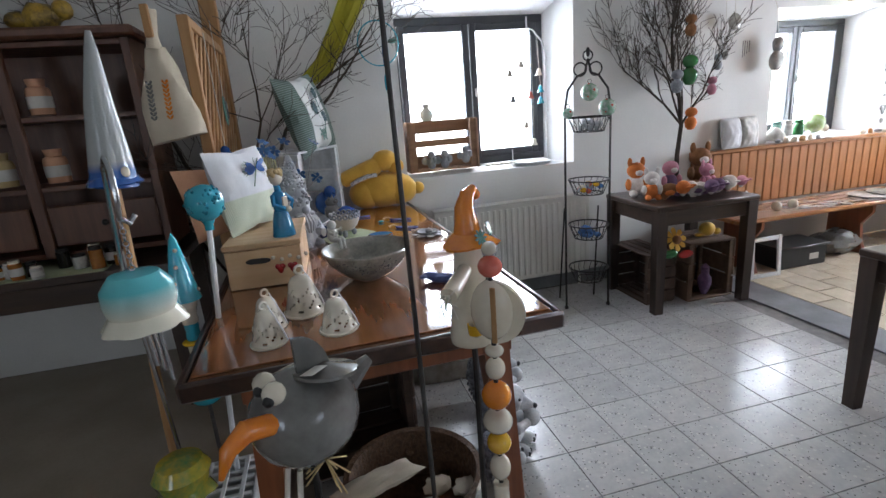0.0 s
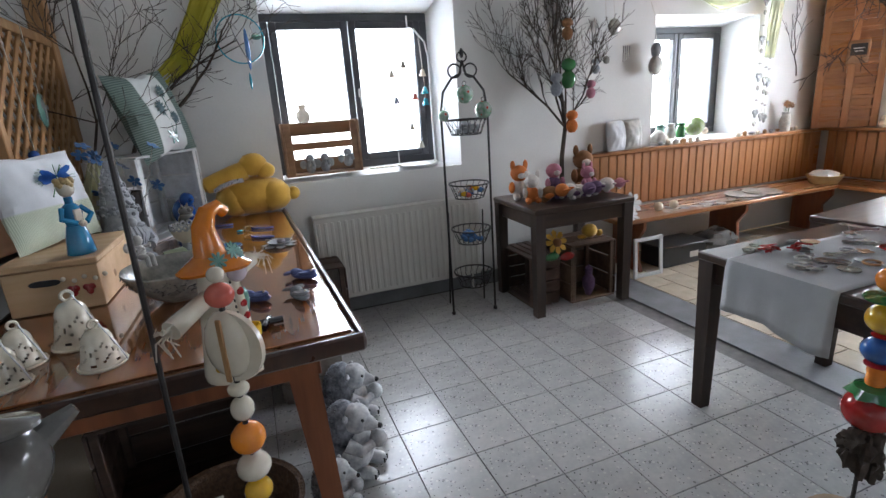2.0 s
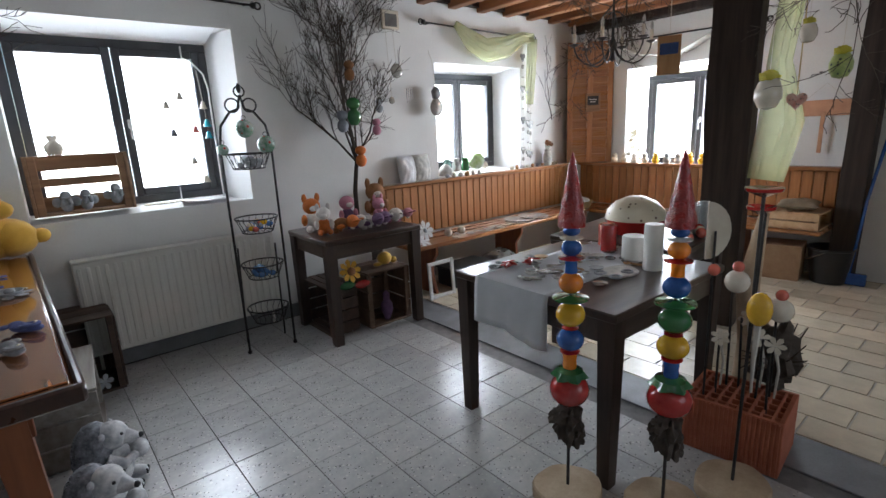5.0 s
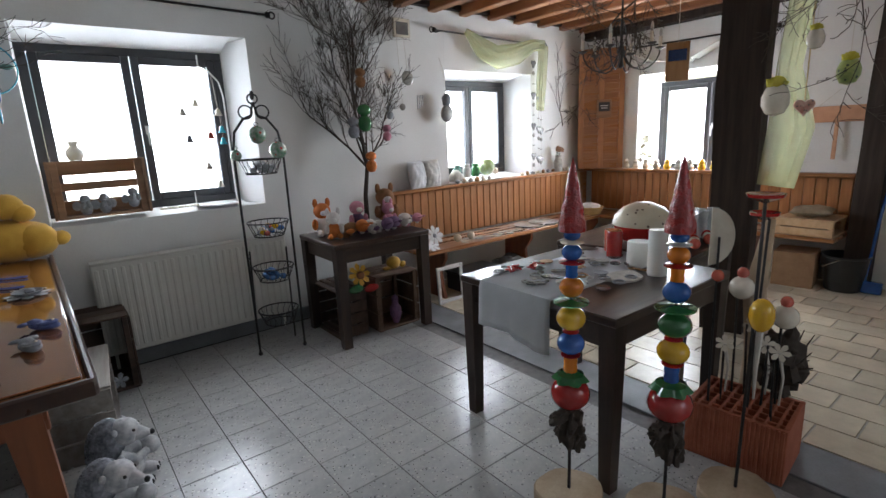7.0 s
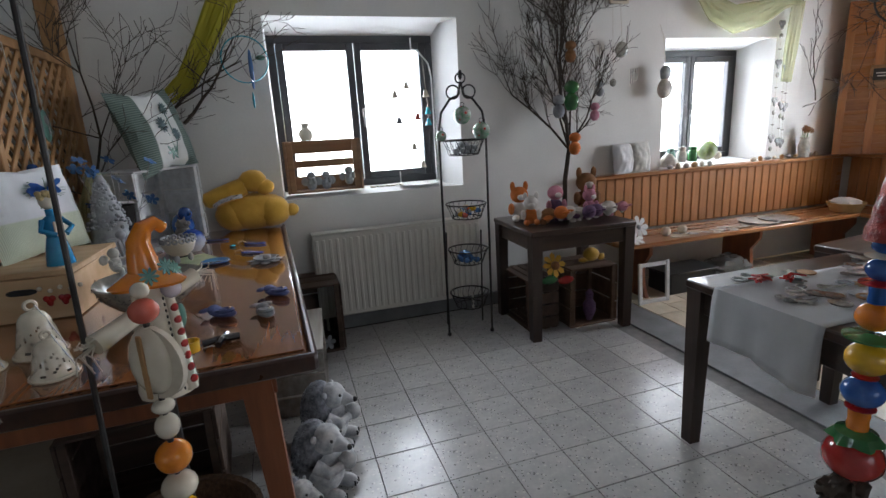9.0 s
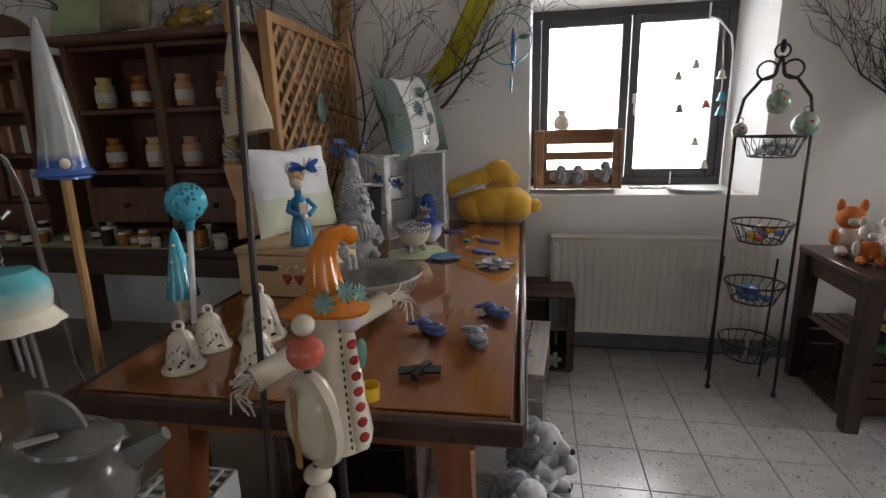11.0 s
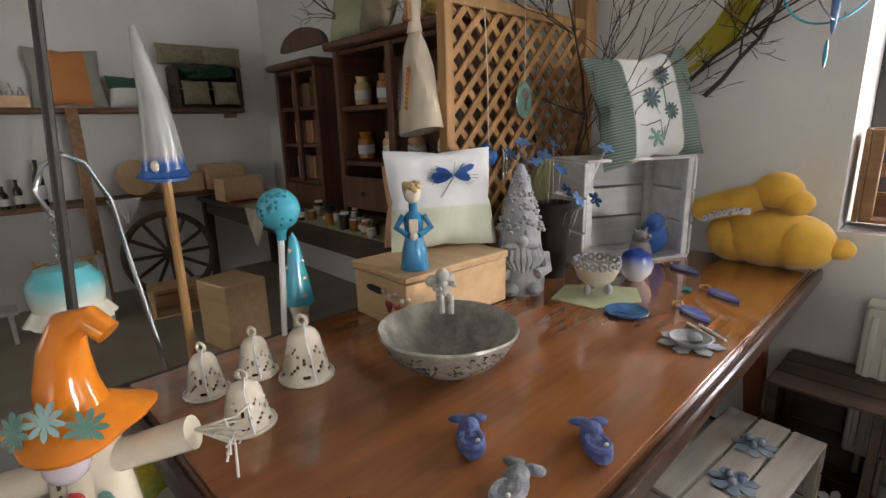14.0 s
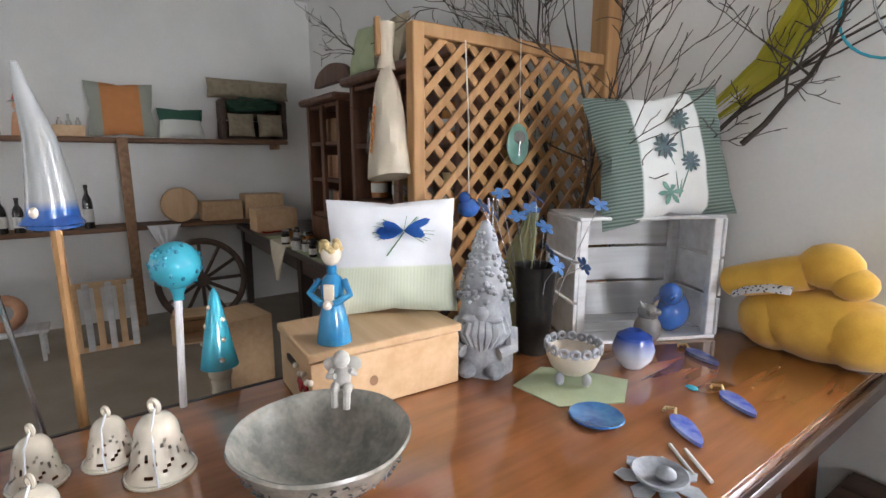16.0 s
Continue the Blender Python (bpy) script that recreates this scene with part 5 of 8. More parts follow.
# gnome figure with orange hat
gn = thing("gnome_stake", "cream ceramic scarecrow with an orange hat on a stake", "garden stake", pose(1.10, 1.655, 0.06, 0, 0, -38))
stake(gn, [(0, 0, 0), (0, 0, 0.82)], 0.008, PIPE)
part("body", Geo().lathe([(0.056, 0.80), (0.058, 0.815), (0.05, 0.88), (0.042, 0.96), (0.034, 1.04), (0.0, 1.055)], (0, 0, 0), 20, None, lambda a, j: 1 + 0.04 * math.sin(2 * a)), CREAM, gn)
for i in range(7):
    z = 0.83 + 0.027 * i
    part("button", Geo().ball((0.0645 - 0.0031 * i, 0.012, z), (0.006, 0.0095, 0.0095), 10), REDG, gn, "round red button")
part("arm", Geo().tube([(0, -0.135, 0.965), (0, 0, 1.0), (0, 0.115, 1.03)], (0.021, 0.017, 0.019), 14), CREAM, gn)
for s in (-1, 1):
    g = Geo()
    for i in range(14):
        dx, dz = rb.uniform(-0.03, 0.03), rb.uniform(-0.055, 0.02)
        g.tube([(0, s * 0.125 - 0.008, 1.0 + 0.033 * s), (dx * 0.6, s * (0.15 + rb.uniform(0, 0.02)), 1.0 + 0.033 * s + dz * 0.3), (dx, s * (0.14 + rb.uniform(0, 0.03)), 1.0 + 0.033 * s + dz)], 0.0016, 4)
    tagged(part("straw_hand", g, CORD, gn, "frayed white cord hand"), kind="stuff")
part("button_band", Geo().tube([(0.050, 0.012, 0.805), (0.046, 0.012, 0.88), (0.040, 0.012, 0.96), (0.032, 0.012, 1.03)], (0.016, 0.015, 0.013, 0.011), 10), CREAM, gn)
g = Geo()
for i in range(16):
    g.box((0.056 - 0.0011 * i, -0.008 + 0.0002 * i, 0.815 + 0.0135 * i), (0.004, 0.003, 0.007), 0.0008)
tagged(part("stitching", g, BLACK, gn, "row of dark stamped stitches"), kind="stuff")
part("leaf", Geo().ball((0.036, 0.034, 0.965), (0.006, 0.012, 0.028), 12), SAGE, gn, "sage ceramic leaf")
part("nose", Geo().ball((0.046, 0.012, 1.035), 0.021, 14), LILAC, gn, "pale lilac round nose")
part("hat_brim", Geo().lathe([(0.02, 0.026), (0.044, 0.012), (0.068, -0.006), (0.064, -0.012), (0.03, 0.0)], (0, 0, 1.058), 30, None, lambda a, j: 1 + 0.16 * math.sin(3 * a + 0.6) * (j in (2, 3))), ORANGE, gn)
part("hat", Geo().tube([(0, 0, 1.06), (0, -0.004, 1.10), (-0.004, -0.002, 1.135), (0, 0.012, 1.163), (0.004, 0.035, 1.17), (0.006, 0.052, 1.155)], (0.036, 0.029, 0.023, 0.018, 0.014, 0.013), 16), ORANGE, gn)
for y, z in ((-0.03, 1.072), (0.005, 1.085), (0.035, 1.07)):
    part("hat_flower", petals(9, 0.002, 0.02, 0.0035, 0, pose(0.052 - abs(y) * 0.3, y, z, 0, 70, math.degrees(y * 12))), SAGE, gn, "sage ceramic flower")
for y, z in ((-0.05, 0.85), (0.052, 0.88)):
    part("cup", Geo().lathe([(0.004, -0.02), (0.018, -0.01), (0.02, 0.015), (0.016, 0.015), (0.012, -0.005)], (0.025, y, z), 12), YELLOW, gn)

bs_ = thing("bead_stake", "stacked cream, coral and yellow ceramic beads on a stake", "garden stake", pose(1.112, 1.54, 0.035, 0, 0, -35))
stake(bs_, [(0, 0, 0), (0, 0, 1.06)], 0.006, PIPE)
beads(bs_, [("tube", 0.46, 0.02, 0.05, CREAM), ("ball", 0.53, 0.026, 0.07, CREAM), ("ball", 0.60, 0.03, 0.055, YELLOW), ("ball", 0.66, 0.036, 0.06, CREAM), ("ball", 0.73, 0.036, 0.07, ORANGE), ("ball", 0.80, 0.024, 0.055, CREAM), ("ball", 0.845, 0.022, 0.03, CREAM), ("ball", 1.047, 0.028, 0.05, PINKG), ("ball", 1.088, 0.017, 0.032, CREAM)])
g = Geo().slab([(0.075 * math.cos(a), 0.075 * math.sin(a)) for a in [-1.57 + i * 3.1416 / 14 for i in range(15)]], -0.006, 0.006, pose(0, 0, 0.94, 90, 0, 0))
part("half_disc", g, CREAM, bs_, "cream ceramic half disc")
part("pod", Geo().ball((0.0, 0, 0.945), (0.05, 0.036, 0.072), 18), CREAM, bs_)
part("leather_strip", Geo().box((0.012, -0.033, 0.945), (0.012, 0.006, 0.13), 0.002), LATTICE, bs_)

# floor things round the long table
bkt = thing("wicker_basket", "dark round wicker basket filled with pale ceramic pieces", "basket", pose(0.958, 2.042, 0))
part("basket", Geo().lathe([(0.0, 0.0), (0.17, 0), (0.2, 0.02), (0.235, 0.2), (0.245, 0.21), (0.225, 0.205), (0.19, 0.03), (0, 0.02)], (0, 0, 0), 36, None, lambda a, j: 1 + 0.012 * math.sin(18 * a)), WICKER, bkt)
for x, y, r in ((0.05, -0.06, 0.06), (-0.08, 0.02, 0.055), (0.08, 0.08, 0.05), (-0.02, 0.12, 0.05)):
    solid("ceramic_shell", Geo().ball((0, 0, 0), (r, r * 0.8, r * 0.6), 14, None, 0.3), CREAM, "pale ceramic piece lying in the basket", "ornament", pose(1.06 + x, 1.93 + y, 0.09 + 0.02), "pieces in the basket")
solid("sacking", Geo().pillow(0.3, 0.16, 0.05, pose(0, 0, 0, 70)), CANVAS, "crumpled canvas cloth on the basket", "cloth", pose(0.829, 1.991, 0.235, 0, 0, 20))
pc = thing("plastic_basket", "white slotted plastic basket on the floor", "basket", pose(0.166, 1.900, 0))
for i in range(2):
    part("side", Geo().box((0.01 + 0.26 * i, 0.17, 0.14), (0.012, 0.36, 0.26), 0.004), WHITEENAMEL, pc)
    part("end", Geo().box((0.14, -0.005 + 0.35 * i, 0.14), (0.25, 0.012, 0.26), 0.004), WHITEENAMEL, pc)
for i in range(8):
    part("slat", Geo().box((0.14, 0.02 + 0.043 * i, 0.262), (0.24, 0.018, 0.012), 0.003), WHITEENAMEL, pc)
for i in range(4):
    part("crossbar", Geo().box((0.05 + 0.06 * i, 0.17, 0.272), (0.014, 0.33, 0.008), 0.002), WHITEENAMEL, pc)
crate("dark_crate", "black-stained crate stored under the long table", pose(0.535, 2.345, 0, 0, 0, 4), 0.5, 0.4, 0.42, CRATEDARK)
crate("dark_crate", "dark slatted wooden crate standing beside the radiator", pose(1.31, 3.62, 0, 0, 0, 0), 0.34, 0.36, 0.46, CRATEDARK)
solid("leaf_ornament", petals(5, 0.005, 0.05, 0.018, 0, pose(0, 0, 0.05, 80)), STONEG, "pale leaf ornament standing in the dark crate", "ornament", pose(1.55, 3.64, 0.012, 0, 0, 20))
crate("grey_crate", "weathered grey slatted crate with blue leaf dishes on it", pose(1.48, 2.90, 0, 0, 0, 86), 0.62, 0.30, 0.35, GREYWOOD)
for x, y in ((1.37, 3.10), (1.36, 3.33)):
    g = petals(7, 0.008, 0.07, 0.022, 0.003)
    for k in range(3):
        g.ball((0.02 * math.cos(k * 2.1), 0.02 * math.sin(k * 2.1), 0.018), 0.014, 8)
    solid("leaf_dish", g, glaze("grey_blue_glaze", (0.14, 0.22, 0.32), (0.25, 0.29, 0.34)), "grey-blue ceramic leaf dish on the low crate", "dish", pose(x, y, 0.352, 0, 0, 30), "leaf dishes")


def hedgehog(m, s, label):
    """A seated stone hedgehog: pale belly and face, dark quilled back, a ball in its paws."""
    g = Geo().ball((0.01, 0, 0.115), (0.085, 0.088, 0.115), 22, None, 0.05).ball((0.035, 0, 0.245), (0.062, 0.064, 0.06), 18)
    g.tube([(0.06, 0, 0.238), (0.105, 0, 0.225), (0.135, 0, 0.222)], (0.042, 0.026, 0.010), 12)
    for k in (-1, 1):
        g.ball((0.08, 0.05 * k, 0.028), (0.05, 0.03, 0.028), 12).ball((0.02, 0.06 * k, 0.275), (0.012, 0.014, 0.016), 10)
        g.tube([(0.03, 0.085 * k, 0.18), (0.085, 0.075 * k, 0.15), (0.115, 0.03 * k, 0.16)], (0.028, 0.024, 0.018), 10)
    g.ball((0.125, 0.0, 0.165), (0.036, 0.036, 0.038), 14)
    rb = random.Random(int(s * 100))
    first = len(g.f)
    g.ball((-0.025, 0, 0.165), (0.085, 0.096, 0.15), 20, None, 0.05)
    for i in range(260):
        d = Vector((-abs(rb.gauss(0.45, 0.5)), rb.uniform(-1, 1), rb.uniform(-0.7, 1.2))).normalized()
        p = Vector((-0.025, 0, 0.165)) + Vector((d.x * 0.083, d.y * 0.094, d.z * 0.147))
        g.tube([p, p + d * 0.007 + Vector((0, 0, -0.014))], (0.007, 0.002), 4)
    dark = len(g.f)
    g.ball((0.138, 0, 0.224), 0.012, 10).ball((0.082, 0.034, 0.262), 0.007, 8).ball((0.082, -0.034, 0.262), 0.007, 8)
    for k in (-1, 1):
        for j in (-1, 0, 1):
            g.box((0.124, 0.05 * k + 0.014 * j, 0.026), (0.008, 0.003, 0.022), 0.001)
    ob = solid("hedgehog_figure", g, HEDGE, label, "figurine", m, "hedgehogs")
    ob.data.materials.append(QUILL)
    ob.data.materials.append(BLACK)
    for pg in ob.data.polygons:
        pg.material_index = 2 if pg.index >= dark else 1 if pg.index >= first else 0
    ob.scale = (s, s, s)


QUILL = mat("grey_quills", (0.045, 0.05, 0.065), (0.34, 0.35, 0.38), 0.8, scale=30, bump=0.4)
HEDGE = mat("painted_stone", (0.66, 0.66, 0.65), (0.34, 0.35, 0.37), 0.75, scale=26, bump=0.6)
hedgehog(pose(1.45, 2.62, 0, 0, 0, -20), 1.0, "grey and white stone hedgehog sitting on the floor")
hedgehog(pose(1.40, 2.31, 0, 0, 0, -35), 0.98, "stone hedgehog with crossed paws on the floor")
hedgehog(pose(1.30, 2.12, 0, 0, 0, -30), 0.7, "small stone hedgehog behind the table leg")
g = Geo().ball((0, 0, 0.09), (0.05, 0.05, 0.09), 14, None, 0.1).ball((0.02, 0, 0.2), (0.045, 0.035, 0.035), 12).ball((0.06, 0, 0.19), (0.03, 0.03, 0.025), 10).tube([(0, 0.02, 0.22), (-0.01, 0.04, 0.26)], (0.015, 0.005)).tube([(0, -0.02, 0.22), (-0.01, -0.04, 0.26)], (0.015, 0.005))
solid("stone_moose", g, LIGHTG, "pale stone animal figure beside the low crate", "figurine", pose(1.40, 3.06, 0.012, 0, 0, -40))

# ---- window 1 ----
sc_ = thing("sill_crate", "brown slatted crate standing on the window sill", "crate", pose(1.395, 4.050, 1.004))
for x in (0.03, 0.53):
    part("side", Geo().box((x, 0.075, 0.175), (0.018, 0.15, 0.35), 0.003), CRATEW, sc_)
    part("corner_post", Geo().box((x + (0.03 if x < 0.1 else -0.03), 0.02, 0.175), (0.04, 0.03, 0.345), 0.003), CRATEW, sc_)
for z, h in ((0.30, 0.075), (0.19, 0.05), (0.06, 0.09)):
    part("back_slat", Geo().box((0.28, 0.14, z), (0.48, 0.014, h), 0.002), CRATEW, sc_)
part("top_slat", Geo().box((0.28, 0.07, 0.345), (0.52, 0.07, 0.014), 0.002), CRATEW, sc_)
part("bottom_slat", Geo().box((0.28, 0.07, 0.007), (0.48, 0.13, 0.012), 0.002), CRATEW, sc_)
for i in range(3):
    g = Geo().ball((0, 0, 0.04), (0.034, 0.032, 0.04), 12, None, 0.1).ball((0, 0, 0.10), 0.03, 12).tube([(0.02, -0.03, 0.05), (0.01, -0.04, 0.09)], 0.012).tube([(-0.02, -0.03, 0.05), (-0.01, -0.04, 0.09)], 0.012).ball((-0.045, 0.015, 0.06), (0.025, 0.008, 0.03), 8).ball((0.045, 0.015, 0.06), (0.025, 0.008, 0.03), 8)
    solid("cherub_figurine", g, STONEG, "small grey stone cherub sitting in the sill crate", "figurine", pose(1.58 + 0.10 * i + (0.06 if i == 2 else 0), 4.08, 1.018 + (0.02 if i == 2 else 0), 0, 0, 10 * i), "cherubs")
solid("jug", Geo().lathe([(0, 0), (0.035, 0), (0.05, 0.03), (0.045, 0.06), (0.022, 0.085), (0.03, 0.115), (0.025, 0.115), (0.015, 0.08), (0, 0.03)], (0, 0, 0), 18), CREAM, "small cream ceramic jug on the sill crate", "jug", pose(1.578, 4.121, 1.357))
sc = thing("bell_mobile", "white metal arch hung with small ceramic bells", "mobile", pose(2.360, 4.120, 0.995))
part("base", Geo().lathe([(0.15, 0), (0.15, 0.008), (0, 0.01)], (0, 0, 0), 28), WHITEENAMEL, sc)
part("arch", Geo().tube([(0.14, 0, 0), (0.14, 0, 0.75), (0.12, 0, 0.85), (0.05, 0, 0.93), (0, 0, 0.95), (0, 0, 1.02)], 0.006, 8), WHITEENAMEL, sc)
part("arch", Geo().tube([(-0.14, 0, 0), (-0.14, 0, 0.10)], 0.004, 8), WHITEENAMEL, sc)
rb = random.Random(6)
for i, (x, z, mt) in enumerate(((-0.14, 0.62, 0), (-0.05, 0.68, 0), (-0.12, 0.44, 1), (0.02, 0.46, 2), (0.1, 0.42, 3), (-0.02, 0.25, 0), (0.04, 0.12, 0), (0.10, 0.5, 3), (0.09, 0.62, 0))):
    part("small_bell", Geo().lathe([(0.006, 0.05), (0.014, 0.04), (0.018, 0.02), (0.028, 0.0), (0.022, 0.002), (0.012, 0.025)], (x, 0, z), 14), (CREAM, STONEG, PINKG, TURQ)[mt], sc)
    part("thread", Geo().tube([(x, 0, z + 0.05), (x * 0.8, 0, 0.9)], 0.001, 4), CORD, sc)
rb = random.Random(31)
for i in range(7):
    solid("shell_piece", Geo().ball((0, 0, 0.008), (0.03, 0.014, 0.008), 10, None, 0.3), CREAM, "white ceramic leaf lying on the window sill", "ornament", pose(2.0 + 0.035 * i, 4.05 + rb.uniform(-0.01, 0.04), 1.002, 0, 0, rb.uniform(0, 180)), "sill pieces")


def rod(m, length):
    th = thing("curtain_rod", "black wrought-iron curtain rod with curled ends", "curtain rod", m)
    part("bar", Geo().tube([(0, 0, 0), (length, 0, 0)], 0.008, 8), IRON, th)
    for x in (0, length):
        part("finial", Geo().ring((0, 0, 0), 0.022, 0.006, pose(x + (0.03 if x else -0.03), 0, 0, 90), 14).ball((x, 0, 0), 0.022, 10), IRON, th)
        part("bracket", Geo().tube([(x + (-0.06 if x else 0.06), 0, 0), (x + (-0.06 if x else 0.06), 0.06, 0.0)], 0.009, 6), IRON, th)


rod(pose(1.121, 3.995, 2.33, 0, 1.2, 0), 1.72)
rod(pose(4.31, 3.955, 2.315, 0, 1.2, 0), 1.46)
rod(pose(6.635, 3.750, 2.24, 0, 1, -90), 1.7)
drape("green_scarf", "sheer green scarf draped along the curtain rod", [(4.655, 3.940, 2.33), (4.837, 3.940, 2.2), (5.055, 3.940, 2.12), (5.328, 3.940, 2.17), (5.580, 3.940, 2.27), (5.760, 3.940, 2.28)], [0.05, 0.2, 0.22, 0.2, 0.12, 0.1], GSHEER)
drape("green_scarf", "sheer green scarf end hanging beside the window", [(5.740, 3.940, 2.28), (5.700, 3.940, 1.9), (5.680, 3.940, 1.62)], [0.14, 0.16, 0.13], GSHEER)
drape("white_scarf", "sheer cream scarf over the east window rod", [(6.619, 3.600, 2.24), (6.576, 3.200, 2.06), (6.570, 2.800, 2.0), (6.570, 2.400, 2.2)], [0.1, 0.2, 0.25, 0.12], WSHEER)
vt = thing("wall_vent", "small beige wall vent with a dark slotted grille", "vent", pose(3.989, 4.001, 2.31))
part("frame", Geo().box((0, 0.0, 0), (0.17, 0.028, 0.15), 0.006), CREAM, vt)
part("grille", Geo().box((0, -0.015, -0.005), (0.12, 0.006, 0.10), 0.002), GREYG, vt)

# ---- plant stand ----
rk = thing("wire_stand", "black wrought-iron folding stand with four wire baskets", "stand", pose(2.498, 3.515, 0, 0, 0, -10))
for s in (-1, 1):
    part("upright", Geo().tube([(0.15 * s, 0, 0), (0.15 * s, 0, 1.36), (0.13 * s, 0, 1.48), (0.07 * s, 0, 1.56), (0.02 * s, 0, 1.58), (0.0, 0, 1.66)], 0.0075, 8), IRON, rk)
    part("foot", Geo().ball((0.15 * s, 0, 0.012), 0.015, 8), IRON, rk)
    part("scroll", Geo().ring((0, 0, 0), 0.04, 0.005, pose(0.05 * s, 0, 1.60, 90), 18), IRON, rk)
    part("back_leg", Geo().tube([(0.13 * s, 0.22, 0.0), (0.12 * s, 0.12, 0.7)], 0.006, 8), IRON, rk)
part("finial", Geo().ball((0, 0, 1.70), (0.014, 0.014, 0.03), 10).ring((0, 0, 0), 0.03, 0.005, pose(0, 0, 1.68, 90)), IRON, rk)
rb = random.Random(12)
for z, fill in ((1.22, STONEG), (0.82, None), (0.52, LBLUE), (0.22, None)):
    rr = 0.13
    bk_ = part("basket", Geo().ring((0, -0.02, z + 0.09), rr, 0.005, None, 24), IRON, rk)
    part("base_ring", Geo().ring((0, -0.02, z), rr * 0.72, 0.004, None, 20), IRON, bk_)
    for i in range(18):
        a = 2 * math.pi * i / 18
        part("wire", Geo().tube([(rr * math.cos(a), -0.02 + rr * math.sin(a), z + 0.09), (rr * 0.85 * math.cos(a + 0.12), -0.02 + rr * 0.85 * math.sin(a + 0.12), z + 0.045), (rr * 0.72 * math.cos(a), -0.02 + rr * 0.72 * math.sin(a), z)], 0.0024, 4), IRON, bk_)
    for i in range(-3, 4):
        hw = math.sqrt(max(0, (rr * 0.72) ** 2 - (i * 0.026) ** 2))
        part("wire", Geo().tube([(i * 0.026, -0.02 - hw, z), (i * 0.026, -0.02 + hw, z)], 0.002, 4), IRON, bk_)
    n = 0 if z < 0.3 else 13
    for i in range(n):
        a, q = rb.uniform(0, 6.28), rb.uniform(0, 0.075)
        mt = fill or rb.choice((PINKG, CREAM, YELLOW, STONEG, LBLUE))
        solid("ceramic_piece", Geo().ball((0, 0, 0), (0.024, 0.02, 0.017), 8, None, 0.25), mt, "small ceramic piece in a wire basket", "ornament", rk.matrix_basis @ pose(q * math.cos(a), -0.02 + q * math.sin(a), z + 0.022 + 0.02 * (i % 3), rb.uniform(0, 50), 0, rb.uniform(0, 180)), "pieces in the wire stand")
for x, z, r in ((0.0, 1.46, 0.055), (0.115, 1.36, 0.055), (-0.14, 1.34, 0.034)):
    h = thing("glass_ornament", "painted green and red glass ball on a hook", "ornament", rk.matrix_basis @ pose(x, -0.03, z), "hung balls")
    part("ball", Geo().ball((0, 0, 0), r, 16), mat("painted_glass", (0.10, 0.26, 0.14), (0.50, 0.52, 0.48), 0.15, scale=24, bump=0.1, coat=0.5, spots=[((0.5, 0.04, 0.03), 30, 0.2)]), h)
    part("hook", Geo().ring((0, 0, 0), 0.012, 0.002, pose(0, 0, r + 0.01, 90), 12, 5), IRON, h)

# ---- side table things ----
def toy(x, y, s, c1, c2, label, rz=0, lying=False, ears=True):
    s *= 0.92
    m = pose(x, y, 0.736 + (0.045 * s if lying else 0), 80 if lying else 0, 0, rz)
    if lying:
        m = pose(x, y, 0.742 + 0.05 * s, 0, 0, rz) @ pose(0, 0.1 * s, 0, 80)
    th = thing("soft_toy", label, "soft toy", m, "soft toys on the table")
    part("body", Geo().ball((0, 0, 0.06 * s), (0.05 * s, 0.045 * s, 0.06 * s), 14), c1, th)
    hd = part("head", Geo().ball((0, 0, 0.155 * s), (0.055 * s, 0.05 * s, 0.05 * s), 14), c2, th)
    part("snout", Geo().ball((0, -0.045 * s, 0.145 * s), (0.025 * s, 0.018 * s, 0.018 * s), 8), TOYW, hd)
    for k in (-1, 1):
        part("arm", Geo().ball((0.055 * s * k, -0.02 * s, 0.075 * s), (0.02 * s, 0.02 * s, 0.036 * s), 8), c2, th)
        part("foot", Geo().ball((0.035 * s * k, -0.05 * s, 0.022 * s), (0.024 * s, 0.036 * s, 0.022 * s), 8), c1, th)
        if ears:
            part("ear", Geo().ball((0.04 * s * k, 0, 0.205 * s), (0.016 * s, 0.01 * s, 0.03 * s), 8), c2, hd)


toy(2.926, 3.433, 1.0, TOYO, TOYW, "orange and white soft tiger toy", -20)
toy(2.928, 3.607, 1.25, TOYW, TOYO, "soft toy with a red frilly hat", -10)
toy(3.060, 3.367, 1.0, TOYB, TOYO, "brown and orange soft toy lying down", 40, True)
toy(3.167, 3.395, 0.9, TOYP, TOYW, "small purple and white soft toy", 0, True)
toy(3.248, 3.316, 0.95, TOYW, TOYP, "crocheted purple soft toy lying down", 20, True)
toy(3.348, 3.344, 0.95, TOYP, TOYP, "dark plum crocheted soft toy", -15, True)
toy(3.470, 3.370, 1.0, TOYK, TOYW, "pink and white soft toy", -25, True)
toy(3.422, 3.506, 1.0, TOYK, TOYK, "pink crocheted soft toy", 10)
toy(3.580, 3.408, 0.8, TOYP, TOYK, "small mauve soft toy at the table edge", 30, True)
toy(3.497, 3.661, 1.5, TOYB, TOYB, "brown soft deer toy sitting upright", -12)
toy(3.221, 3.625, 1.15, TOYP, TOYK, "round pink-faced soft toy", -5, ears=False)
branches("branch_tree", "tall bare branch tree hung with crocheted ornaments", (3.369, 3.740, 0.736), (0.02, 0.0, 1), 1.62, 0.02, 3, 5, spread=0.42, kids=10, cat="branch tree")
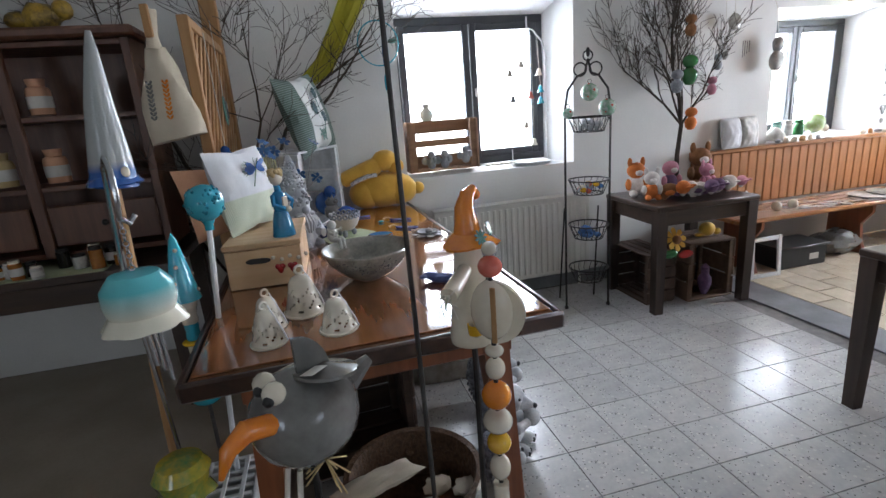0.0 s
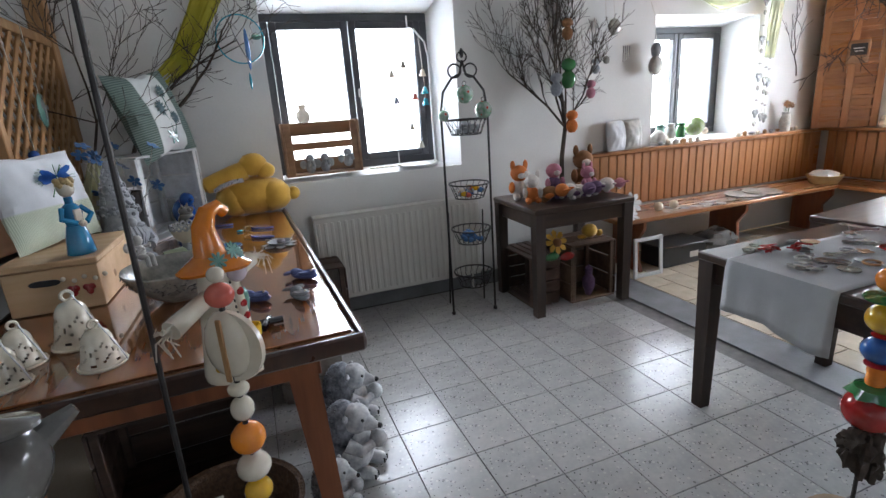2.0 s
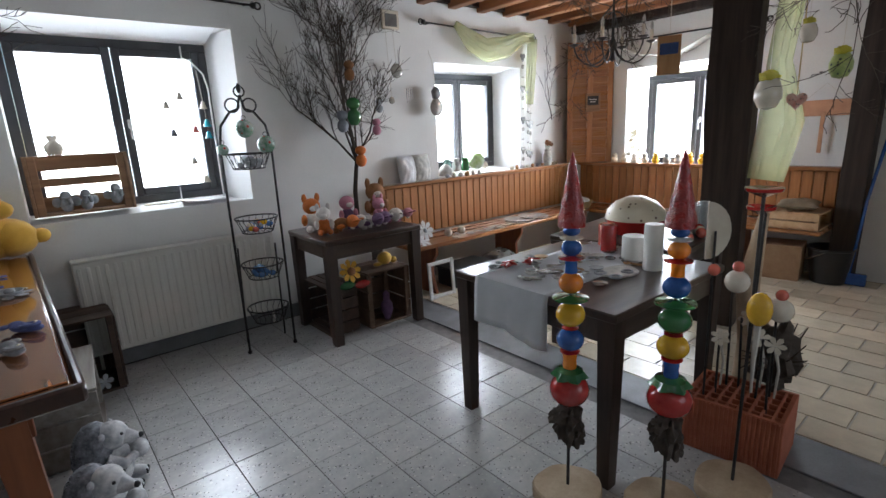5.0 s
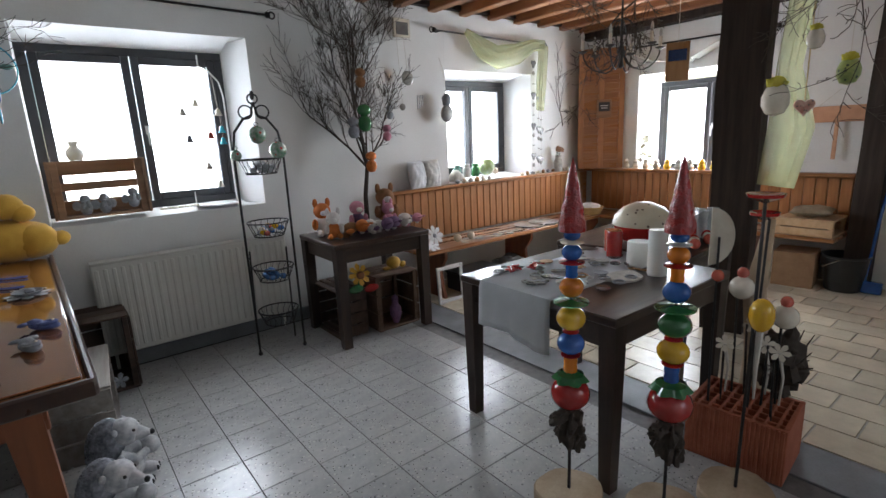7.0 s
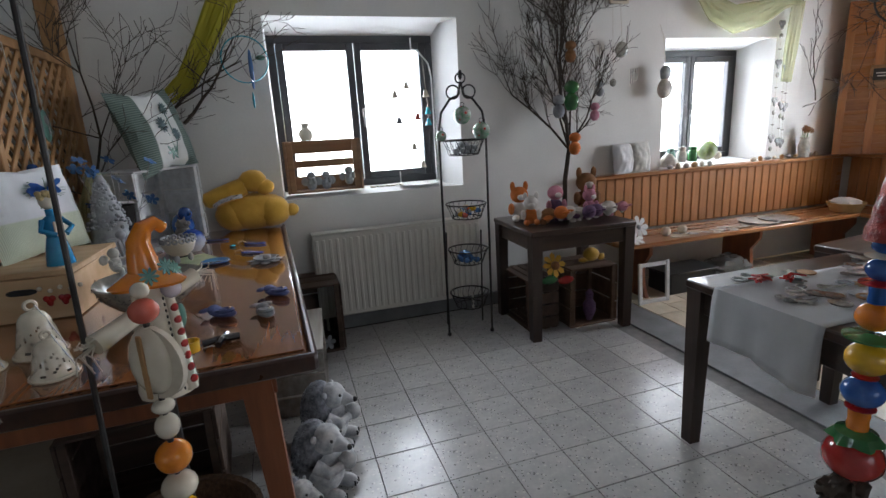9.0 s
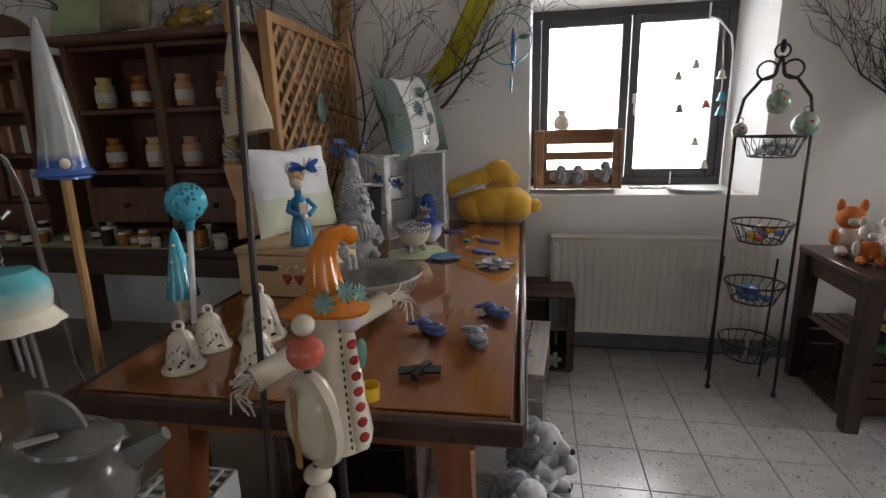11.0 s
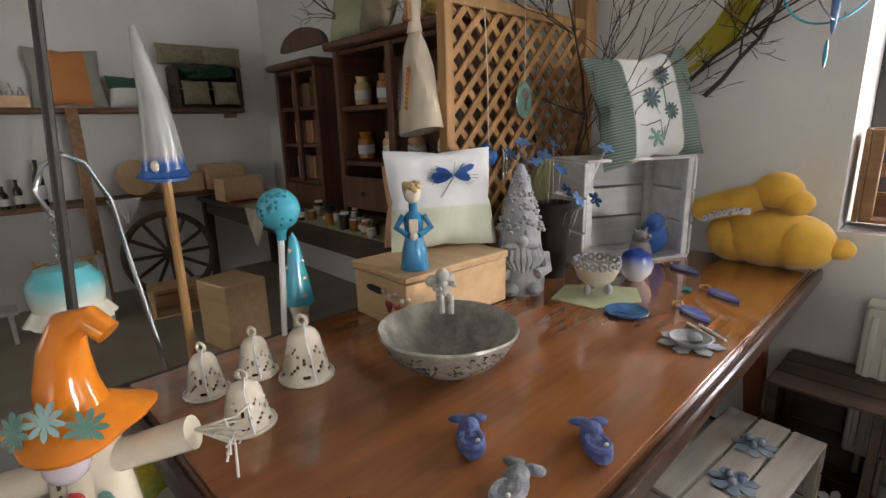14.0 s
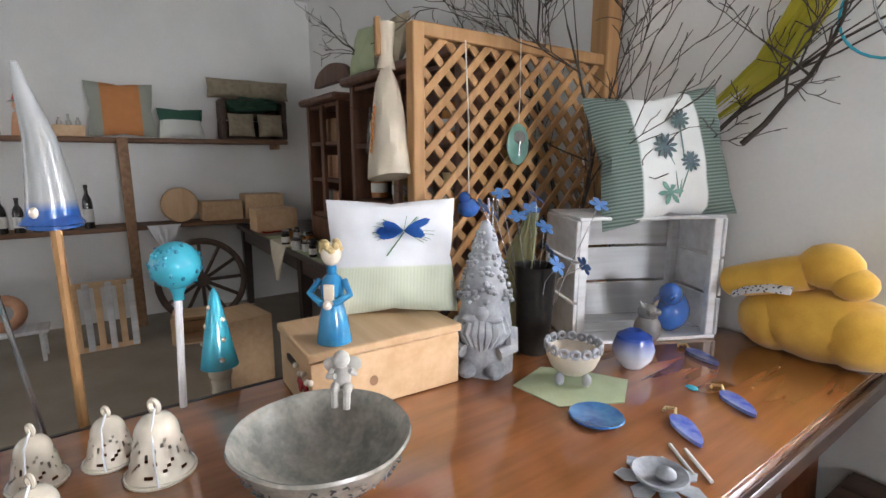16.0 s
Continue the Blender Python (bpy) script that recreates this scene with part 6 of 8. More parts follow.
for x, z, mt, s, lab in ((3.37, 1.52, GREENG, 1.3, "green crocheted frog hanging in the branches"), (3.27, 1.46, KNITG, 1.0, "grey crocheted ornament in the branches"), (3.40, 1.20, TOYO, 1.0, "rust-red crocheted ornament in the branches"), (3.36, 1.82, TOYB, 0.9, "brown crocheted ornament in the branches"), (3.56, 1.42, TOYK, 0.8, "coral crocheted ornament in the branches"), (3.60, 1.58, STONEG, 0.7, "grey ornament hanging in the branches")):
    h = thing("hanging_ornament", lab, "ornament", pose(x, 3.66, z), "branch ornaments")
    part("body", Geo().ball((0, 0, 0), (0.045 * s, 0.035 * s, 0.05 * s), 12, None, 0.12), mt, h)
    part("head", Geo().ball((0, 0, 0.075 * s), (0.045 * s, 0.036 * s, 0.035 * s), 12), mt, h)
    part("thread", Geo().tube([(0, 0, 0.1 * s), (0, 0.03, 0.3)], 0.0012, 4), CORD, h)
for x, z, r in ((3.99, 1.90, 0.06), (3.92, 1.66, 0.03)):
    h = thing("round_plaque", "round dark ceramic plaque hanging on the wall", "ornament", pose(x, 3.95, z))
    part("disc", Geo().ball((0, 0, 0), (r, 0.012, r), 20), BOWLM, h)
    part("cord", Geo().tube([(0, 0, r), (0, 0.03, 2.24 - z)], 0.0016, 4), CORD, h)
wc = thing("wind_chime", "thin metal wind-chime tubes hanging on the wall", "wind chime", pose(4.081, 3.950, 1.76))
for i in range(4):
    part("tube", Geo().tube([(0.02 * i, 0, 0.0), (0.02 * i, 0, -0.12 + 0.012 * i)], 0.004, 6), STEEL, wc)
h = thing("hanging_figure", "pale ceramic bird figures hanging by the window", "ornament", pose(4.395, 3.930, 1.6))
part("body", Geo().ball((0, 0, 0), (0.07, 0.035, 0.08), 16, None, 0.12), LIGHTG, h)
part("head", Geo().ball((0, 0, 0.12), (0.05, 0.035, 0.06), 14, None, 0.1), STONEG, h)
part("cord", Geo().tube([(0, 0, 0.17), (0, 0.04, 0.4), (0, 0.088, 0.5)], 0.002, 4), CORD, h)

crate("brown_crate", "brown slatted crate under the side table", pose(3.153, 3.298, 0, 0, 0, 0), 0.36, 0.32, 0.42, CRATEMID, 3)
crate("dark_crate", "dark slatted crate on its side under the side table", pose(2.869, 3.788, 0, 0, 0, -90), 0.42, 0.22, 0.36, CRATEDARK, 4)
fl = thing("toy_flower", "yellow felt flower with green and red leaves", "soft toy", pose(3.010, 3.280, 0.46))
part("petals", petals(8, 0.01, 0.085, 0.024, 0, pose(0, 0, 0.02, 65, 0, 0)), YELCL, fl)
part("centre", Geo().ball((0, -0.015, 0.02), 0.03, 10), TOYB, fl)
part("leaf", Geo().ball((-0.03, 0, -0.08), (0.06, 0.02, 0.03), 10), GREENG, fl)
part("leaf", Geo().ball((0.09, 0.0, -0.095), (0.06, 0.02, 0.03), 10), REDG, fl)
part("stem", Geo().tube([(0, 0.01, 0), (0, 0.02, -0.10)], 0.008, 6), GREENG, fl)
g = Geo().ball((0, 0, 0.05), (0.06, 0.05, 0.05), 14).ball((0.07, -0.02, 0.03), (0.03, 0.02, 0.025), 8).ball((-0.06, 0, 0.015), (0.04, 0.03, 0.015), 8)
solid("soft_turtle", g, YELCL, "pale yellow soft turtle on the crate", "soft toy", pose(3.390, 3.429, 0.42))
solid("striped_figure", Geo().lathe([(0.02, 0), (0.03, 0.03), (0.045, 0.07), (0.045, 0.12), (0.025, 0.15), (0.028, 0.2), (0.0, 0.23)], (0, 0, 0), 16), TOYP, "purple striped knitted doll in the crate", "soft toy", pose(3.339, 3.363, 0.014))
wf = thing("picture_frame", "white wooden picture frame leaning under the bench", "frame", pose(3.859, 3.465, 0, -4, 0, 0))
for x in (0.0, 0.25):
    part("stile", Geo().box((x, 0, 0.16), (0.03, 0.02, 0.32), 0.003), WHITEWOOD, wf)
for z in (0.017, 0.303):
    part("rail", Geo().box((0.125, 0, z), (0.22, 0.018, 0.03), 0.003), WHITEWOOD, wf)

# ---- bench and window 2 things ----
bxb = thing("storage_box", "black plastic storage box with clutter under the bench", "box", pose(4.42, 3.66, 0))
part("body", Geo().box((0, 0, 0.085), (0.46, 0.26, 0.17), 0.012), BLACK, bxb)
part("rim", Geo().box((0, 0, 0.172), (0.49, 0.29, 0.016), 0.006), BLACK, bxb)
part("label", Geo().box((0.1, -0.1315, 0.08), (0.09, 0.002, 0.05), 0.0005), PAPER, bxb, "pale paper label")
solid("dark_bag", Geo().ball((0, 0, 0.10), (0.21, 0.13, 0.10), 22, None, 0.35), GREYG, "crumpled dark bag lying under the bench", "bag", pose(4.95, 3.70, 0.0))
fl = thing("wooden_flower", "white painted wooden flower leaning on the bench back", "ornament", pose(3.998, 3.662, 0.47, -20, 0, 0))
part("petals", petals(8, 0.015, 0.095, 0.026, 0, pose(0, 0, 0.085, 90)), WHITEENAMEL, fl)
part("centre", Geo().ball((0, -0.004, 0.085), (0.02, 0.008, 0.02), 10), STONEG, fl)
solid("wooden_flower", petals(7, 0.015, 0.085, 0.024, 0, pose(0, 0, 0.03, 25)), WHITEENAMEL, "white painted wooden flower lying on the bench", "ornament", pose(3.874, 3.583, 0.462))
for x in (4.22, 4.38):
    solid("ceramic_ball", Geo().ball((0, 0, 0.038), 0.038, 16), CREAM, "cream ceramic ball on the bench", "ornament", pose(x, 3.64, 0.463), "ceramic balls")
rb = random.Random(22)
for i in range(26):
    x = 4.25 + 0.037 * i
    g = petals(6, 0.004, rb.uniform(0.03, 0.05), 0.015, 0) if i % 3 else Geo().lathe([(0, 0), (0.035, 0.0), (0.04, 0.006), (0, 0.006)], (0, 0, 0), 14)
    solid("ceramic_flower", g, rb.choice((CREAM, CREAM, STONEG, LIGHTG)), "flat pale ceramic flower on the bench", "ornament", pose(x, 3.57 + rb.uniform(-0.03, 0.1), 0.464 + 0.003 * (i % 3), 0, 0, rb.uniform(0, 90)), "ceramic flowers on the bench")
for x in (5.2, 5.42):
    solid("tray", Geo().lathe([(0, 0), (0.14, 0), (0.16, 0.018), (0.15, 0.02), (0.13, 0.008), (0, 0.008)], (0, 0, 0), 28), LIGHTG, "round grey ceramic tray on the bench", "tray", pose(x, 3.66, 0.463), "trays")
bw = thing("bread_basket", "small straw basket filled with white pieces", "basket", pose(6.203, 3.640, 0.463))
part("basket", Geo().lathe([(0, 0), (0.11, 0), (0.15, 0.08), (0.14, 0.08), (0.1, 0.012), (0, 0.01)], (0, 0, 0), 24), STRAW, bw)
part("filling", Geo().ball((0, 0, 0.07), (0.12, 0.12, 0.05), 16, None, 0.4), WHITECL, bw)
for x, mt in ((4.04, WHITECL), (4.2, LIGHTG)):
    cushion("lantern_cushion", "ruffled white knitted cushion leaning on the wall", pose(x, 3.955, 1.065, -8, 0, 4), 0.2, 0.25, 0.09, mt, 0.02)
for x, r, mt, lab in ((5.0, 0.085, glaze("lime_glaze", (0.30, 0.42, 0.12), (0.55, 0.62, 0.5)), "large lime and white glass ball on the window sill"), (5.12, 0.035, CREAM, "white ceramic ball on the window sill")):
    solid("glass_ball", Geo().ball((0, 0, r), r, 22), mt, lab, "ornament", pose(x, 4.06, 0.985))
for i in range(3):
    solid("storage_jar", Geo().lathe([(0, 0), (0.04, 0), (0.042, 0.08), (0.03, 0.1), (0.034, 0.11), (0.034, 0.13), (0, 0.13)], (0, 0, 0), 16), (SAGE, LIGHTG, GREENG)[i], "small glazed jar on the window sill", "jar", pose(4.62 + 0.12 * i, 4.08, 0.985), "sill jars")
solid("shell_house", Geo().lathe([(0.09, 0), (0.075, 0.05), (0.03, 0.1), (0, 0.11)], (0, 0, 0), 8), LIGHTG, "pale pointed ceramic house on the window sill", "ornament", pose(4.555, 4.030, 0.965))
rb = random.Random(41)
for i in range(16):
    x = 4.5 + 0.085 * i
    solid("small_ornament", Geo().ball((0, 0, 0.018), (rb.uniform(0.018, 0.035), 0.02, rb.uniform(0.014, 0.03)), 9, None, 0.35), rb.choice((LIGHTG, STONEG, CREAM, LATTICE)), "small ceramic ornament on the bench ledge", "ornament", pose(x + (0.4 if x > 5.0 else 0), 3.945, 0.948, 0, 0, rb.uniform(0, 180)), "ledge ornaments")
ds = thing("flower_vase", "glass vase with dried brown flowers", "vase", pose(6.006, 3.940, 0.948))
part("vase", Geo().lathe([(0, 0), (0.045, 0), (0.05, 0.1), (0.03, 0.16), (0.038, 0.18)], (0, 0, 0), 16), LIGHTG, ds)
for i in range(5):
    a = i * 1.3
    part("flower", petals(8, 0.003, 0.035, 0.01, 0, pose(0.03 * math.cos(a), 0.02 * math.sin(a) - 0.02, 0.24 + 0.02 * (i % 2), 50, 20 * (i - 2), 0)), TOYB, ds)
    part("stem", Geo().tube([(0, 0, 0.05), (0.03 * math.cos(a), 0.02 * math.sin(a), 0.24)], 0.002, 4), GREENG, ds)
for x, zt in ((5.58, 2.1), (5.70, 2.05), (5.66, 1.75)):
    gl = thing("garland", "hanging string of grey ceramic discs and hearts", "garland", pose(x, 3.93, 0))
    part("thread", Geo().tube([(0, 0, zt + 0.15), (0, 0, 1.02)], 0.0012, 4), CORD, gl)
    z, i = zt, 0
    while z > 1.05:
        r = 0.035 if i % 3 == 0 else 0.022
        if i % 3 == 0:
            part("heart", Geo().ball((-r * 0.5, 0, z), (r * 0.65, 0.006, r * 0.65), 10).ball((r * 0.5, 0, z), (r * 0.65, 0.006, r * 0.65), 10).ball((0, 0, z - r * 0.6), (r * 0.65, 0.006, r), 10), GREYG, gl)
        else:
            part("disc", Geo().ball((0, 0, z), (r, 0.006, r if i % 3 == 1 else r * 0.3), 12), BOWLM, gl)
        z -= 0.105
        i += 1

# corner shutter and east window
sh = thing("wood_shutter", "varnished slatted wooden shutter standing in the corner", "shutter", pose(6.310, 3.900, 0.95, 0, 0, -50))
part("panel", Geo().box((0.25, 0.03, 0.66), (0.5, 0.02, 1.32), 0.004), PINEX, sh)
for x in (0.03, 0.25, 0.47):
    part("stile", Geo().box((x, 0.01, 0.66), (0.06, 0.03, 1.32), 0.004), PINE, sh)
for i in range(13):
    part("louvre", Geo().box((0.25, 0.008, 0.08 + 0.098 * i), (0.44, 0.022, 0.035), 0.003, None), PINEX, sh)
pic = thing("small_board", "small black framed chalkboard on the shutter", "sign", pose(6.470, 3.670, 1.62, 0, 0, -50))
part("frame", Geo().box((0, 0, 0), (0.16, 0.02, 0.2), 0.004), CRATEW, pic)
part("board", Geo().box((0, -0.012, 0.02), (0.12, 0.006, 0.1), 0.002), BLACK, pic)
part("writing", Geo().box((0, -0.016, 0.03), (0.08, 0.002, 0.008), 0.0005).box((0, -0.016, 0.005), (0.06, 0.002, 0.008), 0.0005), WHITEENAMEL, pic)
branches("dry_twigs", "thin upright twigs hung with yellow bells", (6.052, 3.920, 1.45), (0.05, 0, 1), 0.62, 0.006, 2, 17, spread=0.25, kids=3)
for y, z in ((3.72, 1.42), (3.74, 1.32), (3.70, 1.22)):
    solid("yellow_bell", Geo().lathe([(0.006, 0.06), (0.018, 0.04), (0.03, 0.0), (0.024, 0.0), (0.01, 0.04)], (0, 0, 0), 14).tube([(0, 0, 0.05), (0, 0, 0.4)], 0.0012, 4), mat("pale_yellow_glaze", (0.68, 0.60, 0.28), (0.6, 0.5, 0.2), 0.15, coat=0.5), "pale yellow ceramic bell hanging by the window", "bell", pose(6.55, y, z), "yellow bells")
rb = random.Random(51)
for i in range(9):
    y = 3.45 - 0.12 * i
    solid("sill_figure", Geo().lathe([(0, 0), (0.03, 0), (0.04, 0.03), (0.025, 0.06), (0.03, 0.08), (0.02, 0.1), (0, 0.11)], (0, 0, 0), 12), rb.choice((YELLOW, CREAM, YELLOW, LIGHTG)), "yellow and cream ceramic figure on the window ledge", "figurine", pose(6.6, y, 0.948), "ledge figures")
g = Geo()
for k in range(30):
    a, z = rb.uniform(0, 6.28), rb.uniform(0.02, 0.38)
    rr = 0.09 * (1 - z / 0.5)
    petals(5, 0.003, 0.035, 0.012, 0, pose(rr * math.cos(a), rr * math.sin(a), z, rb.uniform(-60, 60), rb.uniform(-60, 60), 0), g)
solid("flower_arrangement", g, mat("cream_leaves", (0.45, 0.45, 0.30), (0.60, 0.55, 0.40), 0.8), "cream and green flower arrangement in the east window", "flowers", pose(6.670, 3.250, 0.92))

# chandelier
ch = thing("chandelier", "grey iron chandelier with curved arms and candle lamps", "chandelier", pose(4.66, 2.33, 1.86))
part("chain", Geo().tube([(0, 0, 0.25), (0, 0, 0.66)], 0.008, 6), IRON, ch)
part("column", Geo().lathe([(0.0, -0.06), (0.02, -0.05), (0.012, 0.0), (0.026, 0.05), (0.01, 0.1), (0.01, 0.26), (0.0, 0.27)], (0, 0, 0), 14), PIPE, ch)
for i in range(6):
    a = i * math.pi / 3 + 0.3
    c, s = math.cos(a), math.sin(a)
    ar = part("arm", Geo().tube([(0.02 * c, 0.02 * s, 0.03), (0.045 * c, 0.045 * s, -0.02), (0.09 * c, 0.09 * s, -0.06), (0.14 * c, 0.14 * s, -0.075), (0.19 * c, 0.19 * s, -0.06), (0.235 * c, 0.235 * s, -0.02), (0.255 * c, 0.255 * s, 0.02), (0.26 * c, 0.26 * s, 0.05)], 0.0055, 8), PIPE, ch)
    part("upper_scroll", Geo().tube([(0.01 * c, 0.01 * s, 0.26), (0.05 * c, 0.05 * s, 0.25), (0.1 * c, 0.1 * s, 0.2), (0.125 * c, 0.125 * s, 0.14), (0.12 * c, 0.12 * s, 0.08), (0.09 * c, 0.09 * s, 0.035), (0.05 * c, 0.05 * s, 0.02)], 0.0035, 6), PIPE, ch)
    part("drip_pan", Geo().lathe([(0.01, -0.005), (0.034, 0.008), (0.032, 0.012), (0, 0.006)], (0.26 * c, 0.26 * s, 0.055), 14), PIPE, ar)
    part("candle", Geo().tube([(0.26 * c, 0.26 * s, 0.06), (0.26 * c, 0.26 * s, 0.135)], 0.012, 10), CREAM, ar)
    part("bulb", Geo().lathe([(0.006, 0), (0.012, 0.02), (0.008, 0.045), (0, 0.06)], (0.26 * c, 0.26 * s, 0.135), 10), LIGHTG, ar)

# ---- work table things ----
WTM = pose(2.90, 1.20, 0, 0, 0, -1)
rn = thing("table_runner", "white cotton runner hanging over the table edge", "table runner", WTM)
vs, fs, n = [], [], 16
for j in range(15):
    for i in range(n + 1):
        y = 0.30 + 0.42 * i / n
        if j < 8:
            p = (0.90 - 0.90 * j / 7, y, 0.7375)
        else:
            k = (j - 7) / 7
            p = (-0.006 - 0.012 * abs(math.sin(i * 0.7)) * k, y, 0.7375 - 0.20 * k - 0.035 * k * (1 - i / n) - 0.01 * k * math.sin(i * 0.5))
        vs.append(p)
for j in range(14):
    for i in range(n):
        fs.append((j * (n + 1) + i, j * (n + 1) + i + 1, (j + 1) * (n + 1) + i + 1, (j + 1) * (n + 1) + i))
rc = part("cloth", Geo().add(vs, fs), sheer("runner_cloth", (0.72, 0.73, 0.74), 0.93), rn)
md = rc.modifiers.new("thickness", "SOLIDIFY")
md.thickness, md.offset = 0.003, 1
rb = random.Random(61)
for i in range(46):
    x, y = rb.uniform(0.12, 0.84), rb.uniform(0.2, 0.78)
    kind = i % 4
    if kind == 0:
        g = petals(rb.choice((4, 5, 6)), 0.004, rb.uniform(0.03, 0.05), 0.014, 0.002)
    elif kind == 1:
        g = Geo().ring((0, 0, 0.006), rb.uniform(0.02, 0.03), 0.005, None, 16)
    elif kind == 2:
        g = Geo().tube([(-0.045, 0, 0.005), (0, 0.012, 0.006), (0.045, -0.005, 0.005)], 0.005, 6).ring((0.05, 0, 0.006), 0.014, 0.004, None, 12)
    else:
        g = Geo().lathe([(0, 0), (0.03, 0), (0.036, 0.006), (0, 0.007)], (0, 0, 0), 12)
    solid("craft_piece", g, rb.choice((LIGHTG, STONEG, GREYG, GREYG, BOWLM, LATTICE)), "small grey ceramic craft piece on the runner", "ornament", WTM @ pose(x, y, 0.741, 0, 0, rb.uniform(0, 180)), "craft pieces")
for x, y in ((0.2, 0.70), (0.30, 0.66)):
    g = Geo()
    for k in range(9):
        g.tube([(rb.uniform(-0.05, 0.05), rb.uniform(-0.03, 0.03), 0.008 + 0.002 * k), (rb.uniform(-0.02, 0.02), rb.uniform(-0.03, 0.03), 0.012 + 0.002 * k), (rb.uniform(-0.05, 0.05), rb.uniform(-0.03, 0.03), 0.008 + 0.002 * k)], 0.004, 5)
    solid("red_ribbon", g, REDG, "bundle of red ribbon on the runner", "ribbon", WTM @ pose(x, y, 0.742))
for px, py, r, h, mt, nm, lab in ((3.52, 1.39, 0.042, 0.21, WAX, "candle", "thick white pillar candle"), (3.62, 1.54, 0.055, 0.12, WAX, "candle_glass", "white candle in a frosted glass"), (3.69, 1.72, 0.04, 0.14, REDG, "red_tin", "red glazed canister"), (3.80, 1.80, 0.045, 0.12, PINKG, "red_tin", "coral glazed canister")):
    solid(nm, Geo().lathe([(0, 0), (r, 0), (r * 1.02, 0.01), (r, h * 0.96), (r * 0.93, h), (0, h * 0.985)], (0, 0, 0), 24), mt, lab + " on the dark table", nm.replace("_", " "), pose(px, py, 0.737))
mu = thing("mushroom_bowl", "cream speckled dome with a red lower rim", "bowl", pose(4.19, 1.85, 0.737))
part("base", Geo().lathe([(0, 0), (0.13, 0), (0.17, 0.05), (0.175, 0.09), (0, 0.09)], (0, 0, 0), 30), REDG, mu)
part("dome", Geo().lathe([(0.176, 0.09), (0.165, 0.14), (0.12, 0.19), (0.05, 0.22), (0, 0.223)], (0, 0, 0), 30), mat("speckled_cream", (0.68, 0.62, 0.48), (0.6, 0.54, 0.4), 0.3, spots=[((0.1, 0.06, 0.04), 26, 0.16)]), mu)
solid("flat_plate", Geo().slab([(0.10 * math.cos(a) * (1 + 0.15 * math.sin(3 * a)), 0.075 * math.sin(a)) for a in [i * 0.35 for i in range(18)]], 0, 0.008), LIGHTG, "pale flat ceramic plate on bare dark wood", "plate", pose(3.380, 1.469, 0.737))
for i in range(5):
    solid("wire_glass", Geo().lathe([(0, 0), (0.035, 0), (0.03, 0.1), (0.036, 0.16), (0.033, 0.16), (0.026, 0.1), (0, 0.01)], (0, 0, 0), 16), SILVERG, "small silvery glass on the back table", "glass", pose(4.32 + 0.07 * i, 1.62 + 0.05 * (i % 2), 0.732), "glasses")
for i in range(8):
    solid("red_bauble", Geo().ball((0, 0, 0.03), 0.03, 12), (PINKG, CREAM, REDG)[i % 3], "red and pearl glass bauble", "ornament", pose(4.12 + 0.055 * i, 1.50 + 0.03 * (i % 3), 0.732), "baubles")

# cone sticks in log slices
def log_slice(x, y, r, seed):
    g = Geo().lathe([(r * 0.97, 0), (r, 0.006), (r, 0.05), (r * 0.96, 0.056), (0, 0.057)], (0, 0, 0), 28, None, lambda a, j: 1 + 0.05 * math.sin(2 * a + seed) + 0.03 * math.sin(5 * a + seed))
    return g


def cone_stick(x, y, s, label, top):
    th = thing("bead_totem", label, "garden stake", pose(x, y, 0))
    part("log_base", log_slice(0, 0, 0.125, x), LOGW, th, "round sawn log slice")
    stake(th, [(0, 0, 0.05), (0, 0, 1.05)], 0.006, PIPE)
    part("root", Geo().ball((0, 0, 0.335), (0.046, 0.042, 0.075), 30, None, 0.8).ball((-0.05, 0.01, 0.375), (0.045, 0.025, 0.024), 22, None, 0.7).ball((0.02, -0.02, 0.28), (0.03, 0.028, 0.05), 24, None, 0.8), BARK, th, "gnarled dark root")
    beads(th, [("ball", 0.46, 0.072 * s, 0.13, REDG), ("crown", 0.53, 0.06 * s, 0.035, GREENG), ("tube", 0.575, 0.026, 0.055, ORANGE if top else BLUEG), ("disc", 0.61, 0.035, 0.014, REDG), ("ball", 0.655, 0.05 * s, 0.085, BLUEG if top else YELLOW), ("disc", 0.70, 0.03, 0.012, REDG), ("ball", 0.75, 0.052 * s, 0.09, YELLOW if top else GREENG), ("disc", 0.81, 0.062 * s, 0.025, GREENG), ("ball", 0.865, 0.043 * s, 0.075, ORANGE if top else BLUEG), ("tube", 0.925, 0.022, 0.045, BLUEG if top else ORANGE), ("disc", 0.955, 0.045, 0.014, REDG), ("ball", 0.99, 0.036, 0.06, BLUEG if top else ORANGE), ("disc", 1.025, 0.04, 0.012, CREAM), ("ball", 1.05, 0.03, 0.04, BLUEG), ("cone", 1.19, 0.046, 0.25, REDCONE)])


cone_stick(2.78, 1.305, 1.0, "colourful ceramic bead totem with a red cone top", True)
cone_stick(2.965, 1.025, 1.06, "colourful ceramic bead totem in a log slice", False)
th = thing("sail_totem", "tall rod in a log slice with hanging ceramic sail", "garden stake", pose(3.245, 0.893, 0))
part("log_base", log_slice(0, 0, 0.13, 2.0), LOGW, th, "round sawn log slice")
stake(th, [(0, 0, 0.05), (0.02, 0, 0.6), (0.05, 0.01, 1.15)], 0.006, PIPE)
part("dish", Geo().lathe([(0.01, -0.02), (0.055, 0.0), (0.06, 0.012), (0.02, 0.004)], (0.05, 0.01, 1.15), 20), REDG, th)
part("egg", Geo().ball((0.03, -0.02, 0.74), (0.042, 0.042, 0.062), 16), YELLOW, th, "yellow glazed egg")
